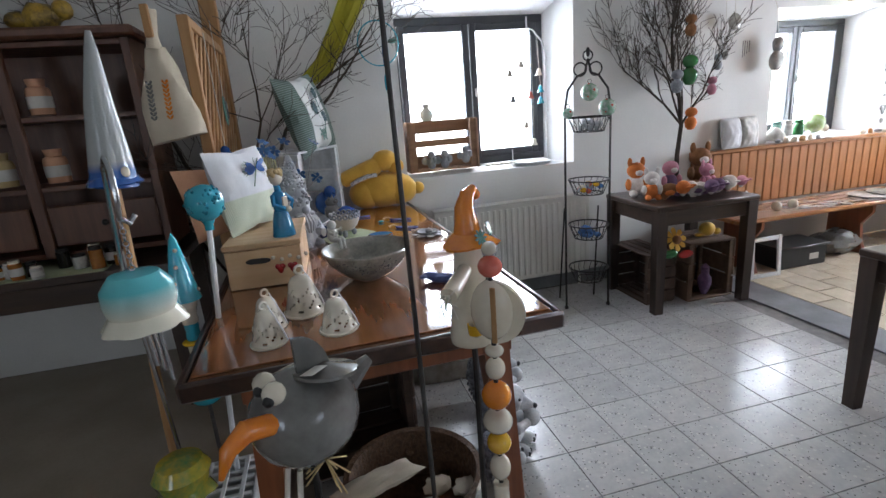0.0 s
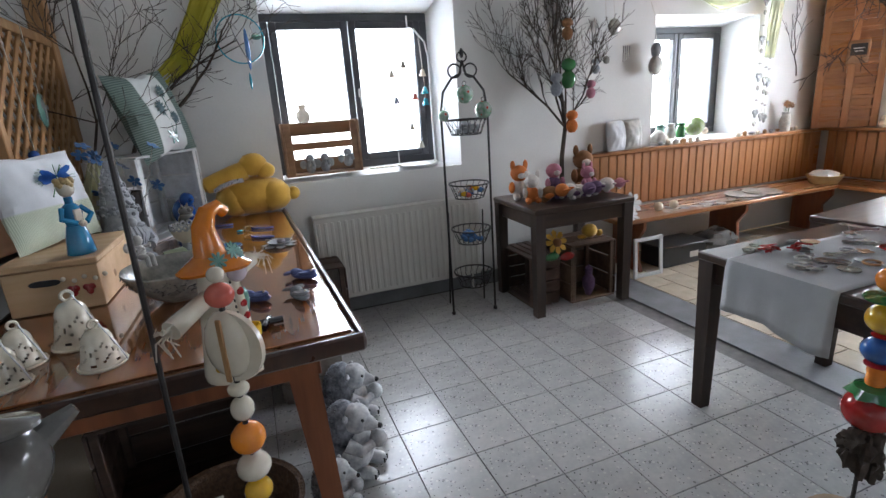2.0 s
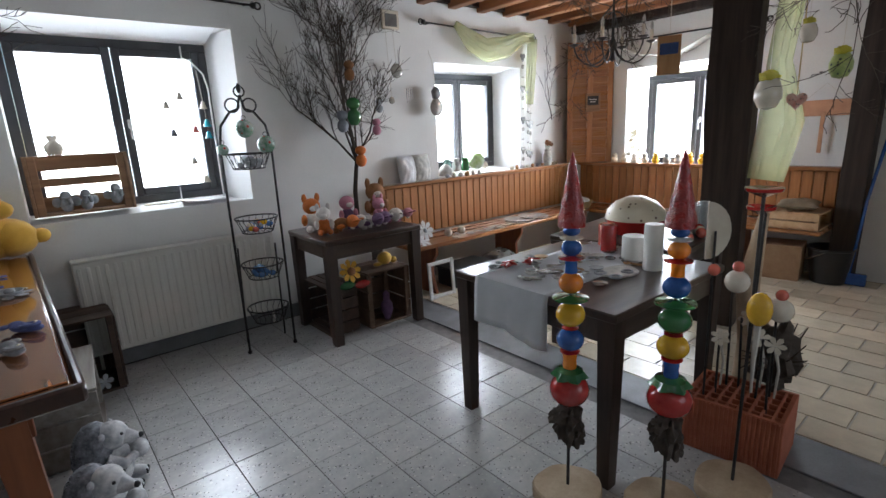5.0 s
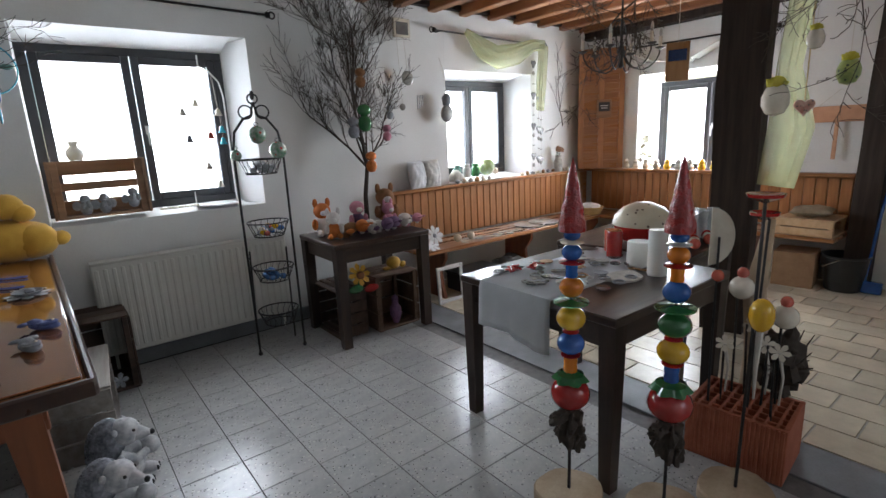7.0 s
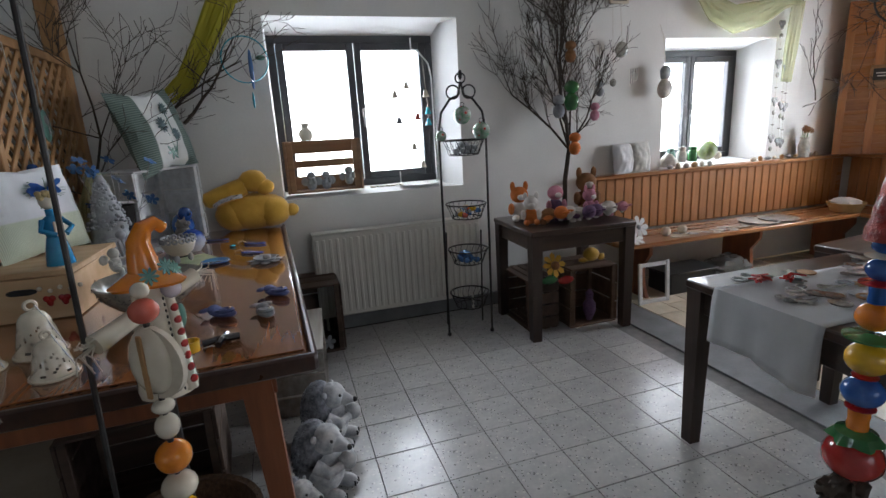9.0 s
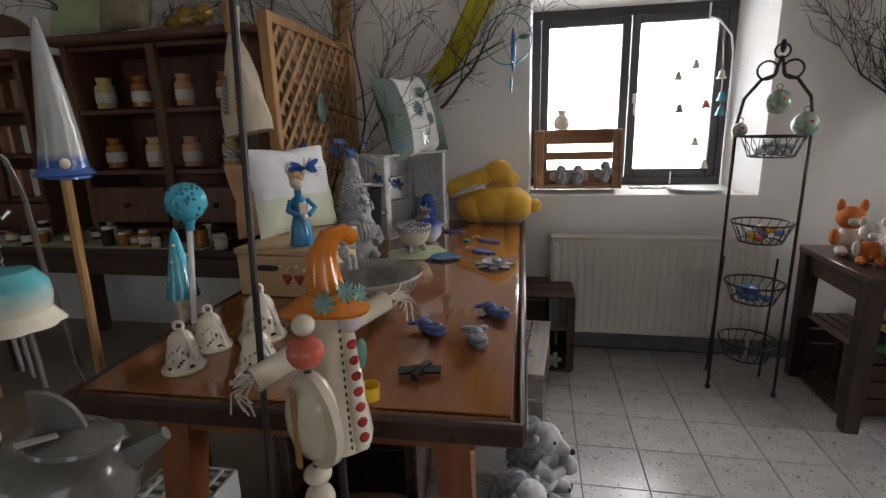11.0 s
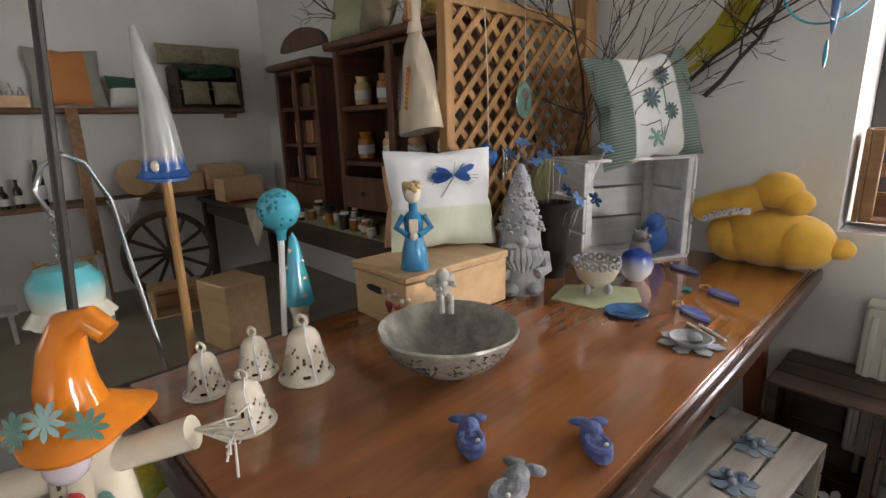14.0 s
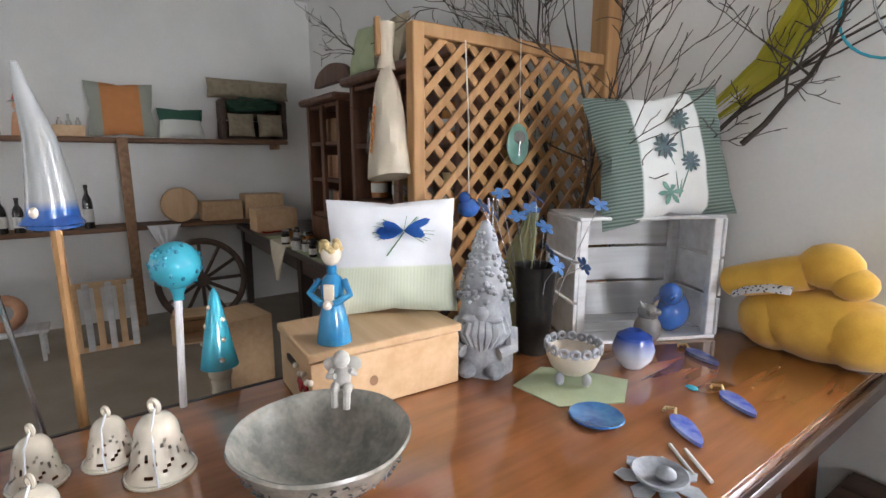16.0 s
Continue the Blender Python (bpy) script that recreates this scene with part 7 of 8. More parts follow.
part("tassel", Geo().tube([(0.03, -0.02, 0.69), (0.02, -0.02, 0.55), (0.03, -0.02, 0.42)], (0.012, 0.008, 0.004), 6), CORD, th)

# hollow brick with stakes
bk = thing("hollow_brick", "large red hollow clay brick used as a stand", "brick", pose(3.41, 1.168, 0, 0, 0, -84.5))
bw_, bd_, bh_ = 0.37, 0.30, 0.24
for y in (0.009, bd_ - 0.009):
    part("outer_wall", Geo().box((bw_ / 2, y, bh_ / 2), (bw_, 0.018, bh_), 0.002), TERRA, bk)
for x in (0.009, bw_ - 0.009):
    part("outer_wall", Geo().box((x, bd_ / 2, bh_ / 2), (0.018, bd_ - 0.037, bh_), 0.002), TERRA, bk)
for i in range(1, 9):
    part("web", Geo().box((bw_ * i / 9, bd_ / 2, bh_ / 2), (0.010, bd_ - 0.037, bh_ - 0.004), 0.001), TERRA, bk)
for j in range(1, 6):
    part("web", Geo().box((bw_ / 2, bd_ * j / 6, bh_ / 2), (bw_ - 0.037, 0.010, bh_ - 0.008), 0.001), TERRA, bk)
for i in range(22):
    part("rib", Geo().box((0.012 + (bw_ - 0.024) * i / 21, -0.002, bh_ / 2), (0.008, 0.006, bh_ - 0.01), 0.001), TERRA, bk)
rb = random.Random(71)
for i, (x, y, z, kind) in enumerate(((0.06, 0.08, 0.95, 0), (0.12, 0.2, 0.72, 1), (0.2, 0.1, 1.05, 2), (0.28, 0.22, 0.62, 1), (0.16, 0.25, 0.55, 3), (0.3, 0.08, 0.52, 3), (0.09, 0.14, 0.48, 3), (0.23, 0.18, 0.5, 3))):
    m = bk.matrix_basis @ pose(x, y, 0)
    th = thing("ornament_stake", ("cream ceramic sail on a rod in the brick", "pearl ceramic ball stake in the brick", "cream vase-shaped stake in the brick", "white ceramic flower stake in the brick")[kind], "garden stake", m)
    stake(th, [(0, 0, 0.02), (rb.uniform(-0.02, 0.02), rb.uniform(-0.02, 0.02), z)], 0.005, PIPE)
    if kind == 0:
        part("sail", Geo().slab([(0.09 * math.cos(a), 0.12 * math.sin(a)) for a in [-1.57 + k * 3.1416 / 12 for k in range(13)]], -0.006, 0.006, pose(-0.04, 0, z, 90, 0, 30)), CREAM, th)
        part("bead", Geo().ball((0, 0, z - 0.16), 0.025, 10), PINKG, th)
    elif kind == 1:
        part("ball", Geo().ball((0, 0, z), (0.05, 0.05, 0.05), 16), CREAM, th)
        part("bead", Geo().ball((0, 0, z + 0.065), 0.024, 10), PINKG, th)
    elif kind == 2:
        part("dish", Geo().lathe([(0.01, -0.02), (0.05, 0), (0.052, 0.012), (0.02, 0)], (0, 0, z), 18), REDG, th)
    else:
        part("flower", petals(6, 0.004, 0.04, 0.013, 0, pose(0, 0, z, 50, 20 * (i - 5), 0)), CREAM, th)
        part("tassel", Geo().tube([(0, 0, z), (0.02, 0, z - 0.1), (0.015, 0, z - 0.22)], (0.008, 0.006, 0.004), 6), CORD, th)
solid("driftwood", Geo().tube([(0, 0, 0), (0.02, 0, 0.3), (-0.02, 0.02, 0.6), (0.04, 0, 0.95)], (0.06, 0.055, 0.05, 0.02), 12), LOGW, "pale driftwood upright behind the brick", "driftwood", pose(4.0, 1.12, 0))
rt = thing("root_ornament", "gnarled dark root with dry bristles", "root", pose(3.72, 0.93, 0.0))
part("root", Geo().ball((0, 0, 0.4), (0.09, 0.08, 0.12), 18, None, 0.9).ball((0.06, 0, 0.3), (0.07, 0.06, 0.06), 14, None, 0.9).tube([(0, 0, 0), (0.01, 0, 0.35)], 0.02, 8), BARK, rt)
for k in range(26):
    a = rb.uniform(0, 6.28)
    part("bristle", Geo().tube([(0.05 * math.cos(a), 0.05 * math.sin(a), 0.38), (0.13 * math.cos(a), 0.12 * math.sin(a), rb.uniform(0.3, 0.52))], (0.008, 0.002), 4), BARK, rt)

# east end: bucket, boxes, branch, gauze
bu = thing("bucket", "black plastic bucket on the tiled floor", "bucket", pose(6.44, 1.33, 0.003))
part("body", Geo().lathe([(0, 0), (0.12, 0), (0.125, 0.01), (0.16, 0.28), (0.168, 0.285), (0.168, 0.3), (0.155, 0.295), (0.115, 0.015), (0, 0.012)], (0, 0, 0), 28), BLACK, bu)
part("handle", Geo().tube([(-0.165, 0, 0.28), (-0.12, 0.12, 0.2), (0, 0.17, 0.17), (0.12, 0.12, 0.2), (0.165, 0, 0.28)], 0.004, 6), STEEL, bu)
solid("carton", Geo().box((0, 0, 0.15), (0.3, 0.3, 0.3), 0.004), CARD, "brown cardboard carton under the bench end", "carton", pose(6.40, 1.66, 0.003, 0, 0, 8))
solid("broom", Geo().tube([(0, 0, 0.0), (0.02, -0.05, 0.7), (0.1, -0.14, 1.45)], 0.012, 8).box((0, 0, 0.05), (0.05, 0.25, 0.1), 0.01), BLUEG, "blue broom leaning on the wall", "broom", pose(6.45, 1.20, 0.003))
crate("towel_crate", "pale slatted crate of folded towels on the bench end", pose(6.20, 1.38, 0.463, 0, 0, 0), 0.38, 0.4, 0.14, PALEWOOD, 2)
cushion("towel_roll", "striped folded towels on the pale crate", pose(6.38, 1.58, 0.65, 90, 0, 10), 0.34, 0.3, 0.08, BURLAP)
sg = thing("wall_sign", "pale wooden wall sign hung on a cord", "sign", pose(6.625, 1.545, 1.43, 0, 0, -90))
part("board", Geo().box((0, 0, 0), (0.36, 0.016, 0.13), 0.004), PINKCL, sg)
part("cord", Geo().tube([(-0.15, 0, 0.06), (0, 0, 0.2), (0.15, 0, 0.06)], 0.002, 5), CORD, sg)
part("ribbon", Geo().box((0.0, -0.012, -0.2), (0.03, 0.01, 0.34), 0.004), PINKCL, sg)
branches("hanging_branch", "bare branch hung from the beam with painted eggs", (4.534, 1.139, 2.545), (-0.1, -0.2, -0.6), 0.95, 0.013, 3, 27, spread=0.6, kids=6, lean=(0, 0, -0.3))
branches("hanging_branch", "bare branch hung beside the timber post", (4.750, 1.951, 2.545), (-0.2, 0.2, -0.6), 0.8, 0.011, 3, 33, spread=0.6, kids=8, lean=(0, 0, -0.3))
for x, y, z, s, mt, lab in ((4.3, 1.24, 1.50, 1.35, CREAM, "large cream decorated egg hanging from the branch"), (4.3, 0.96, 1.60, 1.0, mat("green_egg", (0.40, 0.42, 0.12), (0.2, 0.26, 0.08), 0.3, spots=[((0.04, 0.05, 0.03), 40, 0.2)]), "yellow-green decorated egg hanging from the branch"), (4.3, 1.10, 1.76, 0.8, CREAM, "white egg with yellow bow hanging"), ):
    e = thing("hanging_egg", lab, "egg", pose(x, y, z), "hanging eggs")
    part("egg", Geo().lathe([(0.0, -0.06 * s), (0.03 * s, -0.05 * s), (0.045 * s, -0.02 * s), (0.046 * s, 0.01 * s), (0.035 * s, 0.04 * s), (0.018 * s, 0.06 * s), (0, 0.065 * s)], (0, 0, 0), 20), mt, e)
    part("bow", Geo().ball((0, 0, 0.06 * s), (0.035 * s, 0.03 * s, 0.02 * s), 12, None, 0.6), YSHEER, e)
    part("cord", Geo().tube([(0, 0, 0.06 * s), (0.0, 0, 2.545 - z)], 0.0015, 4), CORD, e)
HEARTM = mat("patterned_heart", (0.55, 0.36, 0.26), (0.40, 0.14, 0.09), 0.4, scale=30, spots=[((0.12, 0.10, 0.07), 55, 0.2)])
ht = thing("hanging_heart", "patterned ceramic heart on a ribbon", "ornament", pose(4.370, 1.136, 1.46))
part("heart", Geo().slab([(0.0028 * 16 * math.sin(a) ** 3, 0.0028 * (13 * math.cos(a) - 5 * math.cos(2 * a) - 2 * math.cos(3 * a) - math.cos(4 * a))) for a in [k * 6.2832 / 28 for k in range(28)]], -0.007, 0.007, pose(0, 0, 0, 90, 0, -55)), HEARTM, ht)
part("ribbon", Geo().tube([(0, 0, 0.03), (0, 0, 1.085)], 0.003, 6), STRAW, ht)
ob = drape("green_scarf", "sheer green scarf hanging down beside the timber post", [(0, 0, 2.545), (0.03, 0, 2.1), (-0.01, 0, 1.7), (0.03, 0, 1.35), (-0.02, 0, 1.0)], [0.16, 0.14, 0.13, 0.24, 0.20], GSHEER)
ob.matrix_basis = pose(4.97, 1.40, 0, 0, 0, -62)
hp = thing("small_plaque", "small blue and wood plaque hung on the post", "sign", pose(4.740, 1.971, 1.80, 0, 0, -70))
part("board", Geo().box((0, 0, 0), (0.14, 0.012, 0.24), 0.003), LATTICE, hp)
part("label", Geo().box((0, -0.008, 0.04), (0.11, 0.004, 0.07), 0.001), DKBLUE, hp)
part("cord", Geo().tube([(0, 0, 0.115), (0, 0, 0.745)], 0.002, 5), CORD, hp)

# ---- west side ----
def west(x, y, z, rx=0, ry=0, rz=0):
    """A pose in the west end, whose plan is drawn 1 : 0.87 from a corner of its own."""
    return pose(0.1, 0.38, 0) @ Matrix.Diagonal((0.87, 0.87, 0.87, 1)) @ pose(x, y, z, rx, ry, rz)


def shelf(z, y0, y1, label):
    th = thing("wall_shelf", label, "shelf", west(-4.15, 0, z), "wall shelves")
    part("board", Geo().box((0.18, (y0 + y1) / 2, 0), (0.36, y1 - y0, 0.045), 0.008), BROWNY, th)
    for y in (y0 + 0.2, 2.16, y1 - 0.1):
        part("bracket", Geo().box((0.17, y, -0.05), (0.3, 0.03, 0.05), 0.004), CRATEW, th)


BROWNY = wood("old_shelf_board", (0.17, 0.085, 0.04), (0.10, 0.048, 0.024), 0.7, 1)
shelf(1.835, 0.6, 3.75, "old brown plank shelf on the white wall")
shelf(0.985, 0.6, 3.75, "old brown plank shelf below with bottles and boxes")
for y in (0.8, 2.17):
    solid("shelf_post", Geo().box((0, 0, 0.93), (0.05, 0.09, 1.86), 0.006), CRATEW, "upright wooden batten carrying the shelves", "post", west(-3.765, y, 0), "shelf posts")
SZ = 1.86
ORP = banded("orange_grey_linen", (0.52, 0.21, 0.07), (0.30, 0.31, 0.26), 0.16, 0, 0)
cushion("shelf_cushion", "orange cushion with grey-green sides on the shelf", west(-3.900, 2.200, SZ + 0.26, -10, 0, 90), 0.56, 0.52, 0.16, ORP)
GRP = banded("green_white_cloth", (0.02, 0.08, 0.05), (0.55, 0.55, 0.50), 0.02, 0, 2)
cushion("shelf_cushion", "dark green cushion with a white stripe on the shelf", west(-3.881, 2.701, SZ + 0.15, -12, 0, 92), 0.42, 0.3, 0.14, GRP)
cushion("shelf_cushion", "grey linen cushion at the shelf end", west(-3.901, 1.121, SZ + 0.2, -12, 0, 88), 0.36, 0.4, 0.13, BURLAP)
crate("shelf_box", "open wooden case with green mossy decorations", west(-3.803, 3.083, SZ, 0, 0, 90), 0.66, 0.26, 0.42, CRATEDARK, 2)
for i in range(2):
    cushion("burlap_bag", "rolled beige linen sack lying on the case", west(-3.92, 3.2 + 0.38 * i, SZ + 0.53, 0, 0, 88), 0.46, 0.2, 0.2, BURLAP, 0.05)
    cushion("burlap_bag", "beige linen sack inside the case", west(-3.78, 3.26 + 0.3 * i, SZ + 0.15, -10, 0, 88), 0.26, 0.24, 0.14, BURLAP, 0.05)
solid("moss", Geo().ball((0, 0, 0), (0.1, 0.28, 0.07), 20, None, 0.8), GRCL, "dark green moss bundle in the case", "moss", west(-3.857, 3.407, SZ + 0.36))
g = Geo().lathe([(0.08, 0), (0.07, 0.1), (0.05, 0.2), (0.0, 0.21)], (0, 0, 0), 14).ball((0, 0, 0.25), 0.05, 12)
sf = thing("shelf_gnome", "small wooden gnome with a red hat on the shelf", "gnome", west(-3.850, 1.450, SZ))
part("body", g, PINKCL, sf)
part("hat", Geo().lathe([(0.09, 0), (0.05, 0.02), (0.03, 0.08), (0.0, 0.12)], (0, 0, 0.28), 14), REDG, sf)
bxx = thing("spice_box", "small pale box holding three bottles", "box", west(-3.850, 1.780, SZ))
part("box", Geo().box((0, 0, 0.05), (0.14, 0.24, 0.1), 0.004), PALEWOOD, bxx)
for i in range(3):
    part("bottle", Geo().lathe([(0.022, 0.1), (0.022, 0.13), (0.01, 0.15), (0.01, 0.2 if i == 1 else 0.17), (0, 0.2 if i == 1 else 0.17)], (0, -0.07 + 0.07 * i, 0), 12), LIGHTG, bxx)


def bottle(y, h, r):
    th = thing("bottle", "dark glass bottle with a pale paper label", "bottle", west(-3.86, y, 1.0085), "bottles")
    part("glass", Geo().lathe([(0, 0), (r, 0), (r, h * 0.58), (r * 0.85, h * 0.68), (r * 0.36, h * 0.8), (r * 0.34, h * 0.97), (0, h)], (0, 0, 0), 16), BOTTLE, th)
    part("label", Geo().lathe([(r * 1.02, h * 0.15), (r * 1.02, h * 0.45)], (0, 0, 0), 16), PAPER, th)
    part("cap", Geo().lathe([(r * 0.42, h * 0.93), (r * 0.42, h), (0, h)], (0, 0, 0), 12), IRON, th)


for y, h in ((0.95, 0.32), (1.08, 0.31), (1.21, 0.33), (1.33, 0.31), (1.46, 0.32), (1.58, 0.2), (1.68, 0.25), (1.84, 0.41)):
    bottle(y, h, 0.042 if h > 0.3 else 0.034)
solid("round_board", Geo().lathe([(0, 0), (0.17, 0), (0.18, 0.012), (0.17, 0.024), (0, 0.024)], (0, 0, 0), 28), PALEWOOD, "round pale wooden plaque leaning on the wall", "board", west(-3.920, 2.620, 1.185, 0, 80, 0))
for y, w, h, z in ((3.02, 0.4, 0.2, 1.0085), (3.46, 0.42, 0.26, 1.0085)):
    solid("wooden_box", Geo().box((0, 0, h / 2), (0.26, w, h), 0.006), PALEWOOD, "pale lidded wooden box on the shelf", "box", west(-3.95, y, z), "shelf boxes")
solid("wooden_box", Geo().box((0, 0, 0.1), (0.25, 0.36, 0.2), 0.006), PALEWOOD, "pale wooden box on the dark desk", "box", pose(-2.85, 3.36, 0.802))
drape("shelf_cloth", "patterned white cloth hanging over the lower shelf", [(-3.770, 2.450, 1.004), (-3.770, 2.450, 0.9), (-3.770, 2.450, 0.76)], [0.3, 0.22, 0.04], WHITECL, cat="cloth").matrix_basis = west(-3.795, 2.450, 0, 0, 0, 90) @ pose(3.77, -2.45, 0)
wh = thing("wagon_wheel", "old dark wooden wagon wheel leaning on the wall", "wheel", west(-3.552, 2.722, 0.44, 0, 78, 0))
part("rim", Geo().ring((0, 0, 0), 0.40, 0.032, None, 40, 8), CRATEDARK, wh)
part("hub", Geo().lathe([(0.06, -0.07), (0.075, 0), (0.06, 0.07)], (0, 0, 0), 16), CRATEDARK, wh)
for i in range(12):
    a = i * math.pi / 6
    part("spoke", Geo().tube([(0.06 * math.cos(a), 0.06 * math.sin(a), 0), (0.38 * math.cos(a), 0.38 * math.sin(a), 0)], 0.018, 8), CRATEDARK, wh)
crw = thing("slat_crate", "cream slatted wooden crate standing on end", "crate", west(-3.202, 1.642, 0, 0, 0, 90))
for i in range(6):
    part("slat", Geo().box((0.035 + 0.082 * i, 0, 0.31), (0.05, 0.014, 0.6), 0.003), WHITEWOOD if i % 2 else PALEWOOD, crw)
for z in (0.025, 0.595):
    part("rail", Geo().box((0.24, 0.012, z), (0.47, 0.012, 0.05), 0.003), PALEWOOD, crw)
for x in (0.01, 0.47):
    part("side", Geo().box((x, 0.13, 0.31), (0.014, 0.22, 0.6), 0.003), PALEWOOD, crw)
st = thing("stool", "low white wooden stool with a loaf-shaped basket", "stool", west(-3.304, 1.254, 0))
part("seat", Geo().box((0, 0, 0.26), (0.25, 0.46, 0.03), 0.006), WHITEWOOD, st)
for x in (-0.09, 0.09):
    for y in (-0.18, 0.18):
        part("leg", leg_geo(x, y, 0.246, 0.014, 0.018), WHITEWOOD, st)
solid("straw_wreath", Geo().ring((0, 0, 0), 0.11, 0.045, None, 24, 10), PINKCL, "orange-brown straw wreath on the stool", "wreath", west(-3.304, 1.204, 0.42, 0, 70, 0))
crate("fruit_crate", "pale slatted fruit crate by the wheel", west(-2.955, 2.355, 0, 0, 0, 80), 0.42, 0.3, 0.26, PALEWOOD, 2)
solid("storage_box", Geo().box((0, 0, 0.26), (0.4, 0.34, 0.52), 0.006), PALEWOOD, "cream wooden storage box before the desk", "box", west(-1.950, 2.720, 0, 0, 0, 10))

dk = thing("desk", "dark wooden desk carrying jars and cabinets", "desk", pose(-3.44, 3.17, 0))
part("top", Geo().box((1.74, 0.37, 0.78), (3.48, 0.76, 0.04), 0.006), DARKW, dk)
part("apron", Geo().box((1.74, 0.05, 0.70), (3.38, 0.025, 0.12), 0.003), DARKW, dk)
for x in (0.06, 1.75, 3.42):
    for y in (0.06, 0.68):
        part("leg", leg_geo(x, y, 0.76, 0.03, 0.04), DARKZ, dk)
solid("desk_runner", Geo().box((0, 0, 0), (2.2, 0.4, 0.003), 0.001), GREENCL, "green cloth runner on the desk", "cloth", pose(-1.379, 3.379, 0.802))
drape("desk_cloth", "cream patterned cloth corner hanging from the desk", [(-2.05, 3.30, 0.806), (-2.05, 3.172, 0.806), (-2.05, 3.16, 0.70), (-2.05, 3.16, 0.52)], [0.42, 0.40, 0.24, 0.02], CANVAS, cat="cloth")
solid("red_booklet", Geo().box((0, 0, 0.006), (0.28, 0.2, 0.012), 0.002), REDG, "red and white booklet on the desk", "booklet", pose(-2.804, 3.304, 0.802, 0, 0, 12))
rb = random.Random(81)
for i in range(44):
    x, y = rb.uniform(-2.25, -0.25), rb.uniform(3.19, 3.42)
    h, r = rb.uniform(0.06, 0.11), rb.uniform(0.024, 0.034)
    j = thing("jar", "small honey jar with a dark lid on the desk", "jar", pose(-2.2 + 0.047 * i, y, 0.805), "jars")
    part("glass", Geo().lathe([(0, 0), (r, 0), (r, h * 0.8), (r * 0.8, h * 0.86), (0, h * 0.86)], (0, 0, 0), 12), rb.choice((AMBER, BOTTLE, LIGHTG)), j)
    part("lid", Geo().lathe([(r * 0.85, h * 0.84), (r * 0.85, h), (0, h)], (0, 0, 0), 12), rb.choice((IRON, BLACK, CREAM)), j)
    if i % 2:
        part("label", Geo().lathe([(r * 1.03, h * 0.2), (r * 1.03, h * 0.6)], (0, 0, 0), 12), PAPER, j)


def cabinet(name, label, x, y, w, d, z0, z1, shelves, cols):
    th = thing(name, label, "cabinet", pose(x, y, z0))
    h = z1 - z0
    for xx in (0.02, w - 0.02):
        part("side", Geo().box((xx, d / 2, h / 2), (0.04, d, h), 0.004), BROWNCAB, th)
    part("back", Geo().box((w / 2, d - 0.01, h / 2), (w - 0.08, 0.02, h - 0.02)), BROWNCAB, th)
    part("crown", Geo().box((w / 2, d / 2 - 0.02, h + 0.02), (w + 0.08, d + 0.06, 0.05), 0.014), BROWNCAB, th)
    for k in range(shelves + 1):
        part("shelf", Geo().box((w / 2, d / 2, 0.02 + (h - 0.04) * k / shelves), (w - 0.082, d - 0.03, 0.025), 0.003), BROWNCAB, th)
    for c in range(1, cols):
        part("stile", Geo().box((w * c / cols, 0.01, h / 2), (0.055, 0.03, h - 0.03), 0.004), BROWNCAB, th)
    return th


hc = cabinet("hutch", "brown wooden hutch with honey jars on its shelves", -1.12, 3.37, 1.12, 0.36, 0.84, 1.87, 3, 2)
for xx in (0.28, 0.84):
    dr = part("drawer", Geo().box((xx, -0.008, 0.17), (0.48, 0.02, 0.2), 0.006), BROWNCAB, hc)
    part("knob", Geo().ball((xx, -0.03, 0.17), 0.016, 10), IRON, dr)
hc2 = cabinet("open_cabinet", "reddish brown open cabinet with an arched top", -2.13, 3.46, 0.62, 0.3, 1.0, 1.84, 3, 2)
part("arched_top", Geo().slab([(0.31 + 0.33 * math.cos(a), 0.14 * math.sin(a)) for a in [i * 3.1416 / 14 for i in range(15)]], -0.02, 0.02, pose(0, 0.1, 0.98, 90)), BROWNCAB, hc2)
solid("cabinet_plinth", Geo().box((0, 0, 0.1), (0.62, 0.3, 0.196), 0.004), BROWNCAB, "brown plinth box under the cabinet", "box", pose(-1.82, 3.61, 0.802))
for k in range(3):
    for i in range(4 if k else 0):
        x = -1.13 + 0.26 * i + rb.uniform(-0.02, 0.02)
        p = thing("honey_pot", "amber packet with a pale label in the hutch", "jar", pose(x + 0.13, 3.49, 0.885 + 0.33 * k), "hutch jars")
        part("pot", Geo().lathe([(0, 0), (0.05, 0), (0.052, 0.11), (0.046, 0.125), (0.034, 0.13), (0.042, 0.165), (0, 0.165)], (0, 0, 0), 14), rb.choice((AMBER, AMBER, PINKCL, STRAW)), p)
        part("label", Geo().lathe([(0.0535, 0.03), (0.0535, 0.085)], (0, 0, 0), 14), PAPER, p)
for k in range(3):
    for i in range(3):
        solid("paper_packet", Geo().box((0, 0, 0.085), (0.1, 0.07, 0.17), 0.008), rb.choice((PAPER, PINKCL, CARD)), "small paper packet in the open cabinet", "packet", pose(-1.99 + 0.17 * i, 3.58, 1.034 + 0.267 * k), "packets")
cushion("sack", "sage linen sack leaning on the hutch top", pose(-1.030, 3.480, 2.08, -15, 0, 10), 0.36, 0.3, 0.12, GREENCL)
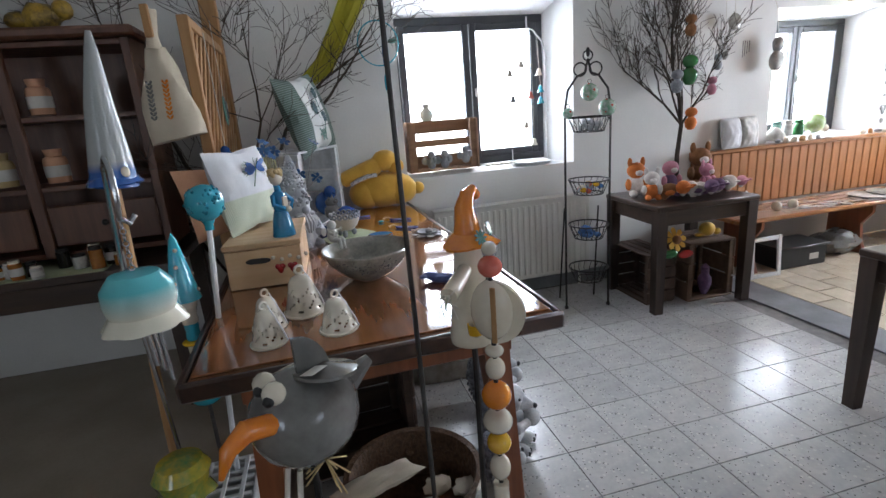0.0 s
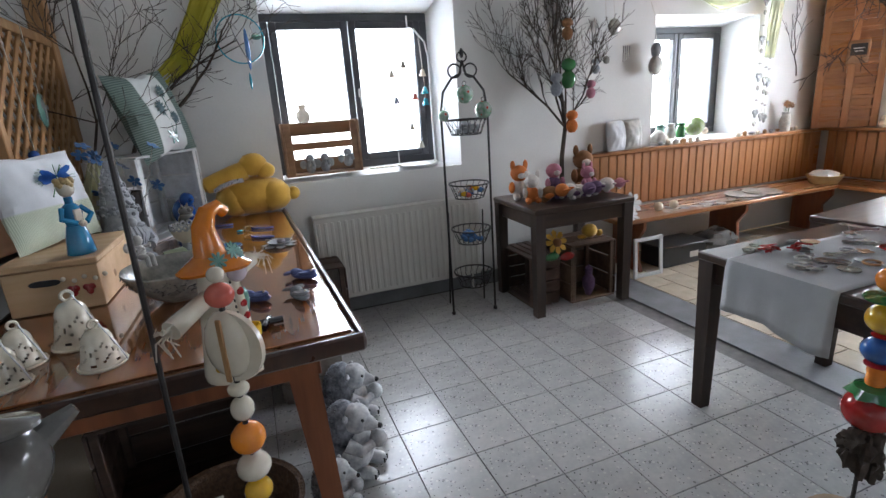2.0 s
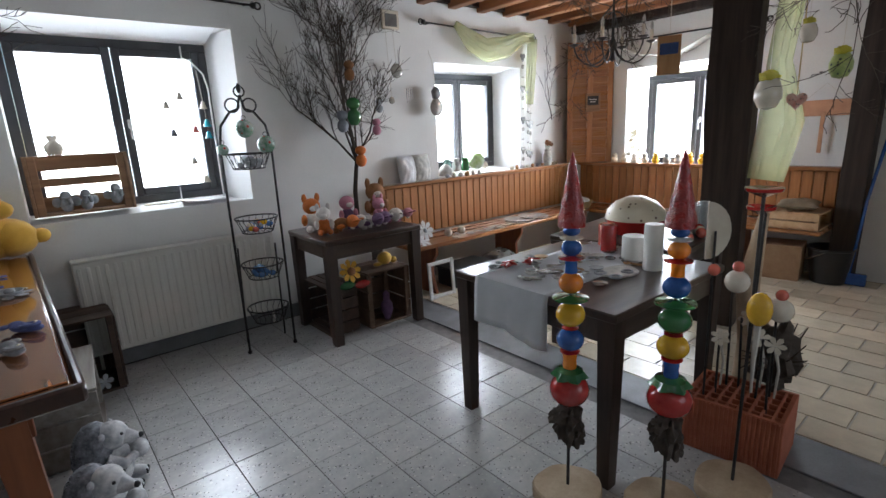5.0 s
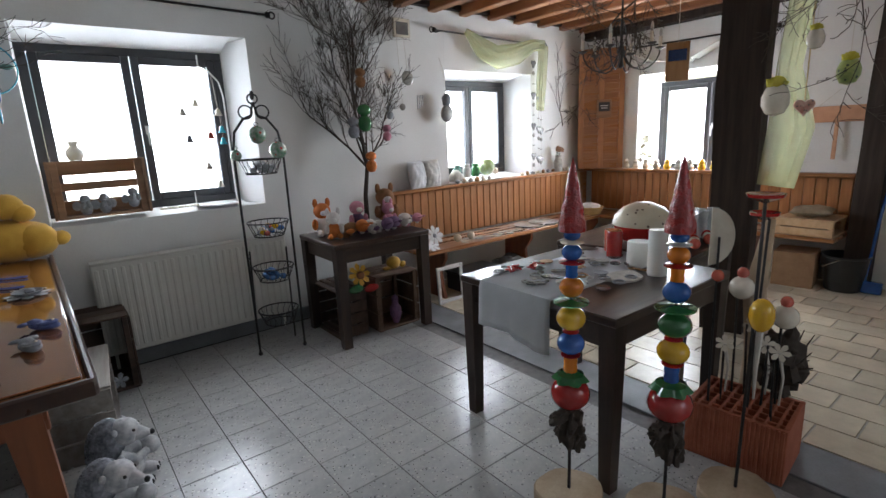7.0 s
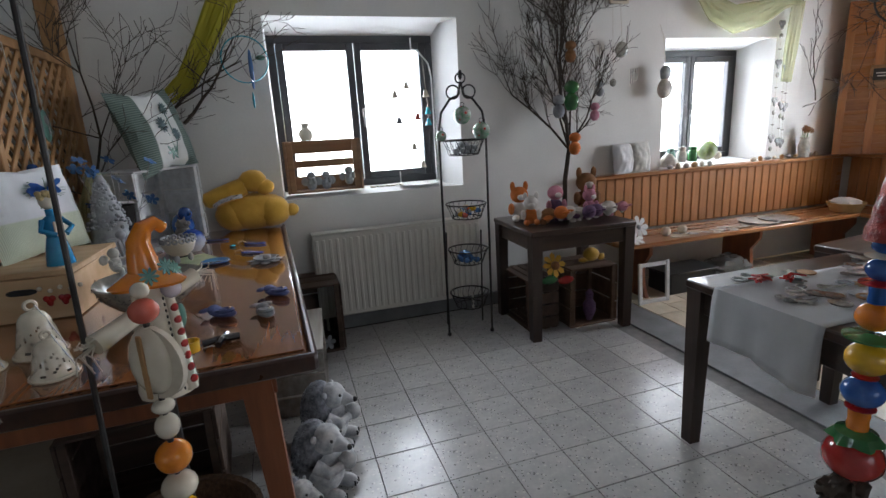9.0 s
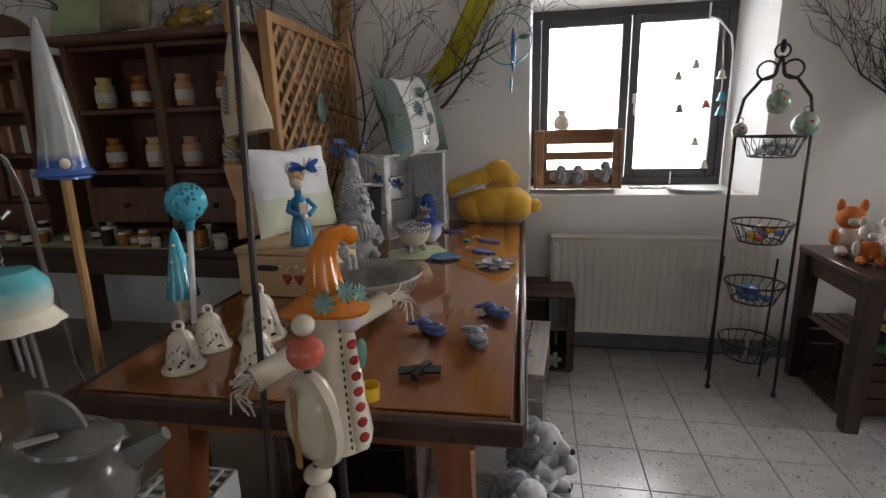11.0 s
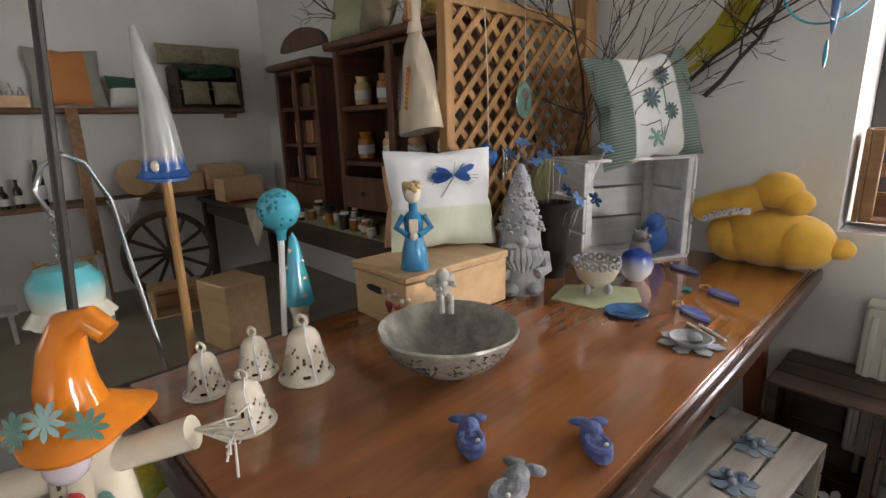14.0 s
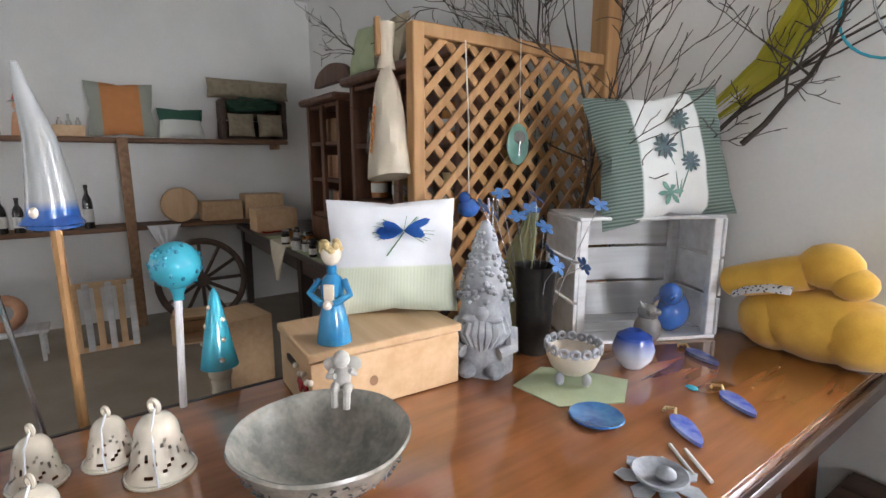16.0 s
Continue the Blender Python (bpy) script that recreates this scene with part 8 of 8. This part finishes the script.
cushion("sack", "beige linen sack on the hutch top", pose(-0.731, 3.451, 2.06, -15, 0, -8), 0.34, 0.26, 0.14, BURLAP)
branches("dry_twigs", "bare twigs lying on the hutch top", (-1.080, 3.430, 2.0), (-0.3, -0.2, 0.8), 0.4, 0.007, 2, 44, spread=0.6, kids=4)
g = Geo().ball((0, 0, 0.06), (0.09, 0.05, 0.06), 14, None, 0.4).ball((0.09, 0, 0.09), 0.045, 10).ball((-0.1, 0, 0.05), (0.06, 0.04, 0.04), 10)
solid("bee_ornament", g, mat("bee_stripes", (0.45, 0.28, 0.03), (0.03, 0.02, 0.015), 0.4, scale=14), "yellow and black ceramic bee on the hutch top", "ornament", pose(-0.363, 3.461, 1.916))

# ---- floor tiles ----
TX, TY, X0, Y0 = 0.258, 0.2575, 1.888, 2.174
tile_me = mesh_of("floor_tile", Geo().box((0, 0, 0), (TX - 0.003, TY - 0.003, 0.012), 0.0015), TERRAZZO)
far = Geo()
floor = bpy.data.objects["floor"]
for i in range(-5, 7):
    for j in range(-14, 9):
        x, y = X0 + TX * (i + 0.5), Y0 + TY * (j + 0.5)
        if y + TY / 2 > NORTH or x + TX / 2 > 3.58:
            continue
        if y > -0.2:
            o = new("floor_tile", tile_me)
            o.parent, o.location = floor, (x, y, -0.006)
        else:
            far.box((x, y, -0.006), (TX - 0.003, TY - 0.003, 0.012), 0.0015)
tagged(part("tiles_behind", far, TERRAZZO, floor), kind="stuff")
bed = bpy.data.objects["floor_bed_east"]
bt = mesh_of("beige_floor_tile", Geo().box((0, 0, 0), (0.192, 0.292, 0.01), 0.002), BEIGE)
far = Geo()
for i in range(14):
    for j in range(19):
        x, y = 3.94 + 0.2 * i, -1.4 + 0.3 * j + 0.15 * (i % 2)
        if x + 0.1 > EAST or y + 0.15 > NORTH:
            continue
        if y > 0.2:
            o = new("beige_floor_tile", bt)
            o.parent, o.location = bed, (x, y, -0.004)
        else:
            far.box((x, y, -0.004), (0.192, 0.292, 0.01), 0.002)
tagged(part("tiles_behind", far, BEIGE, bed), kind="stuff")
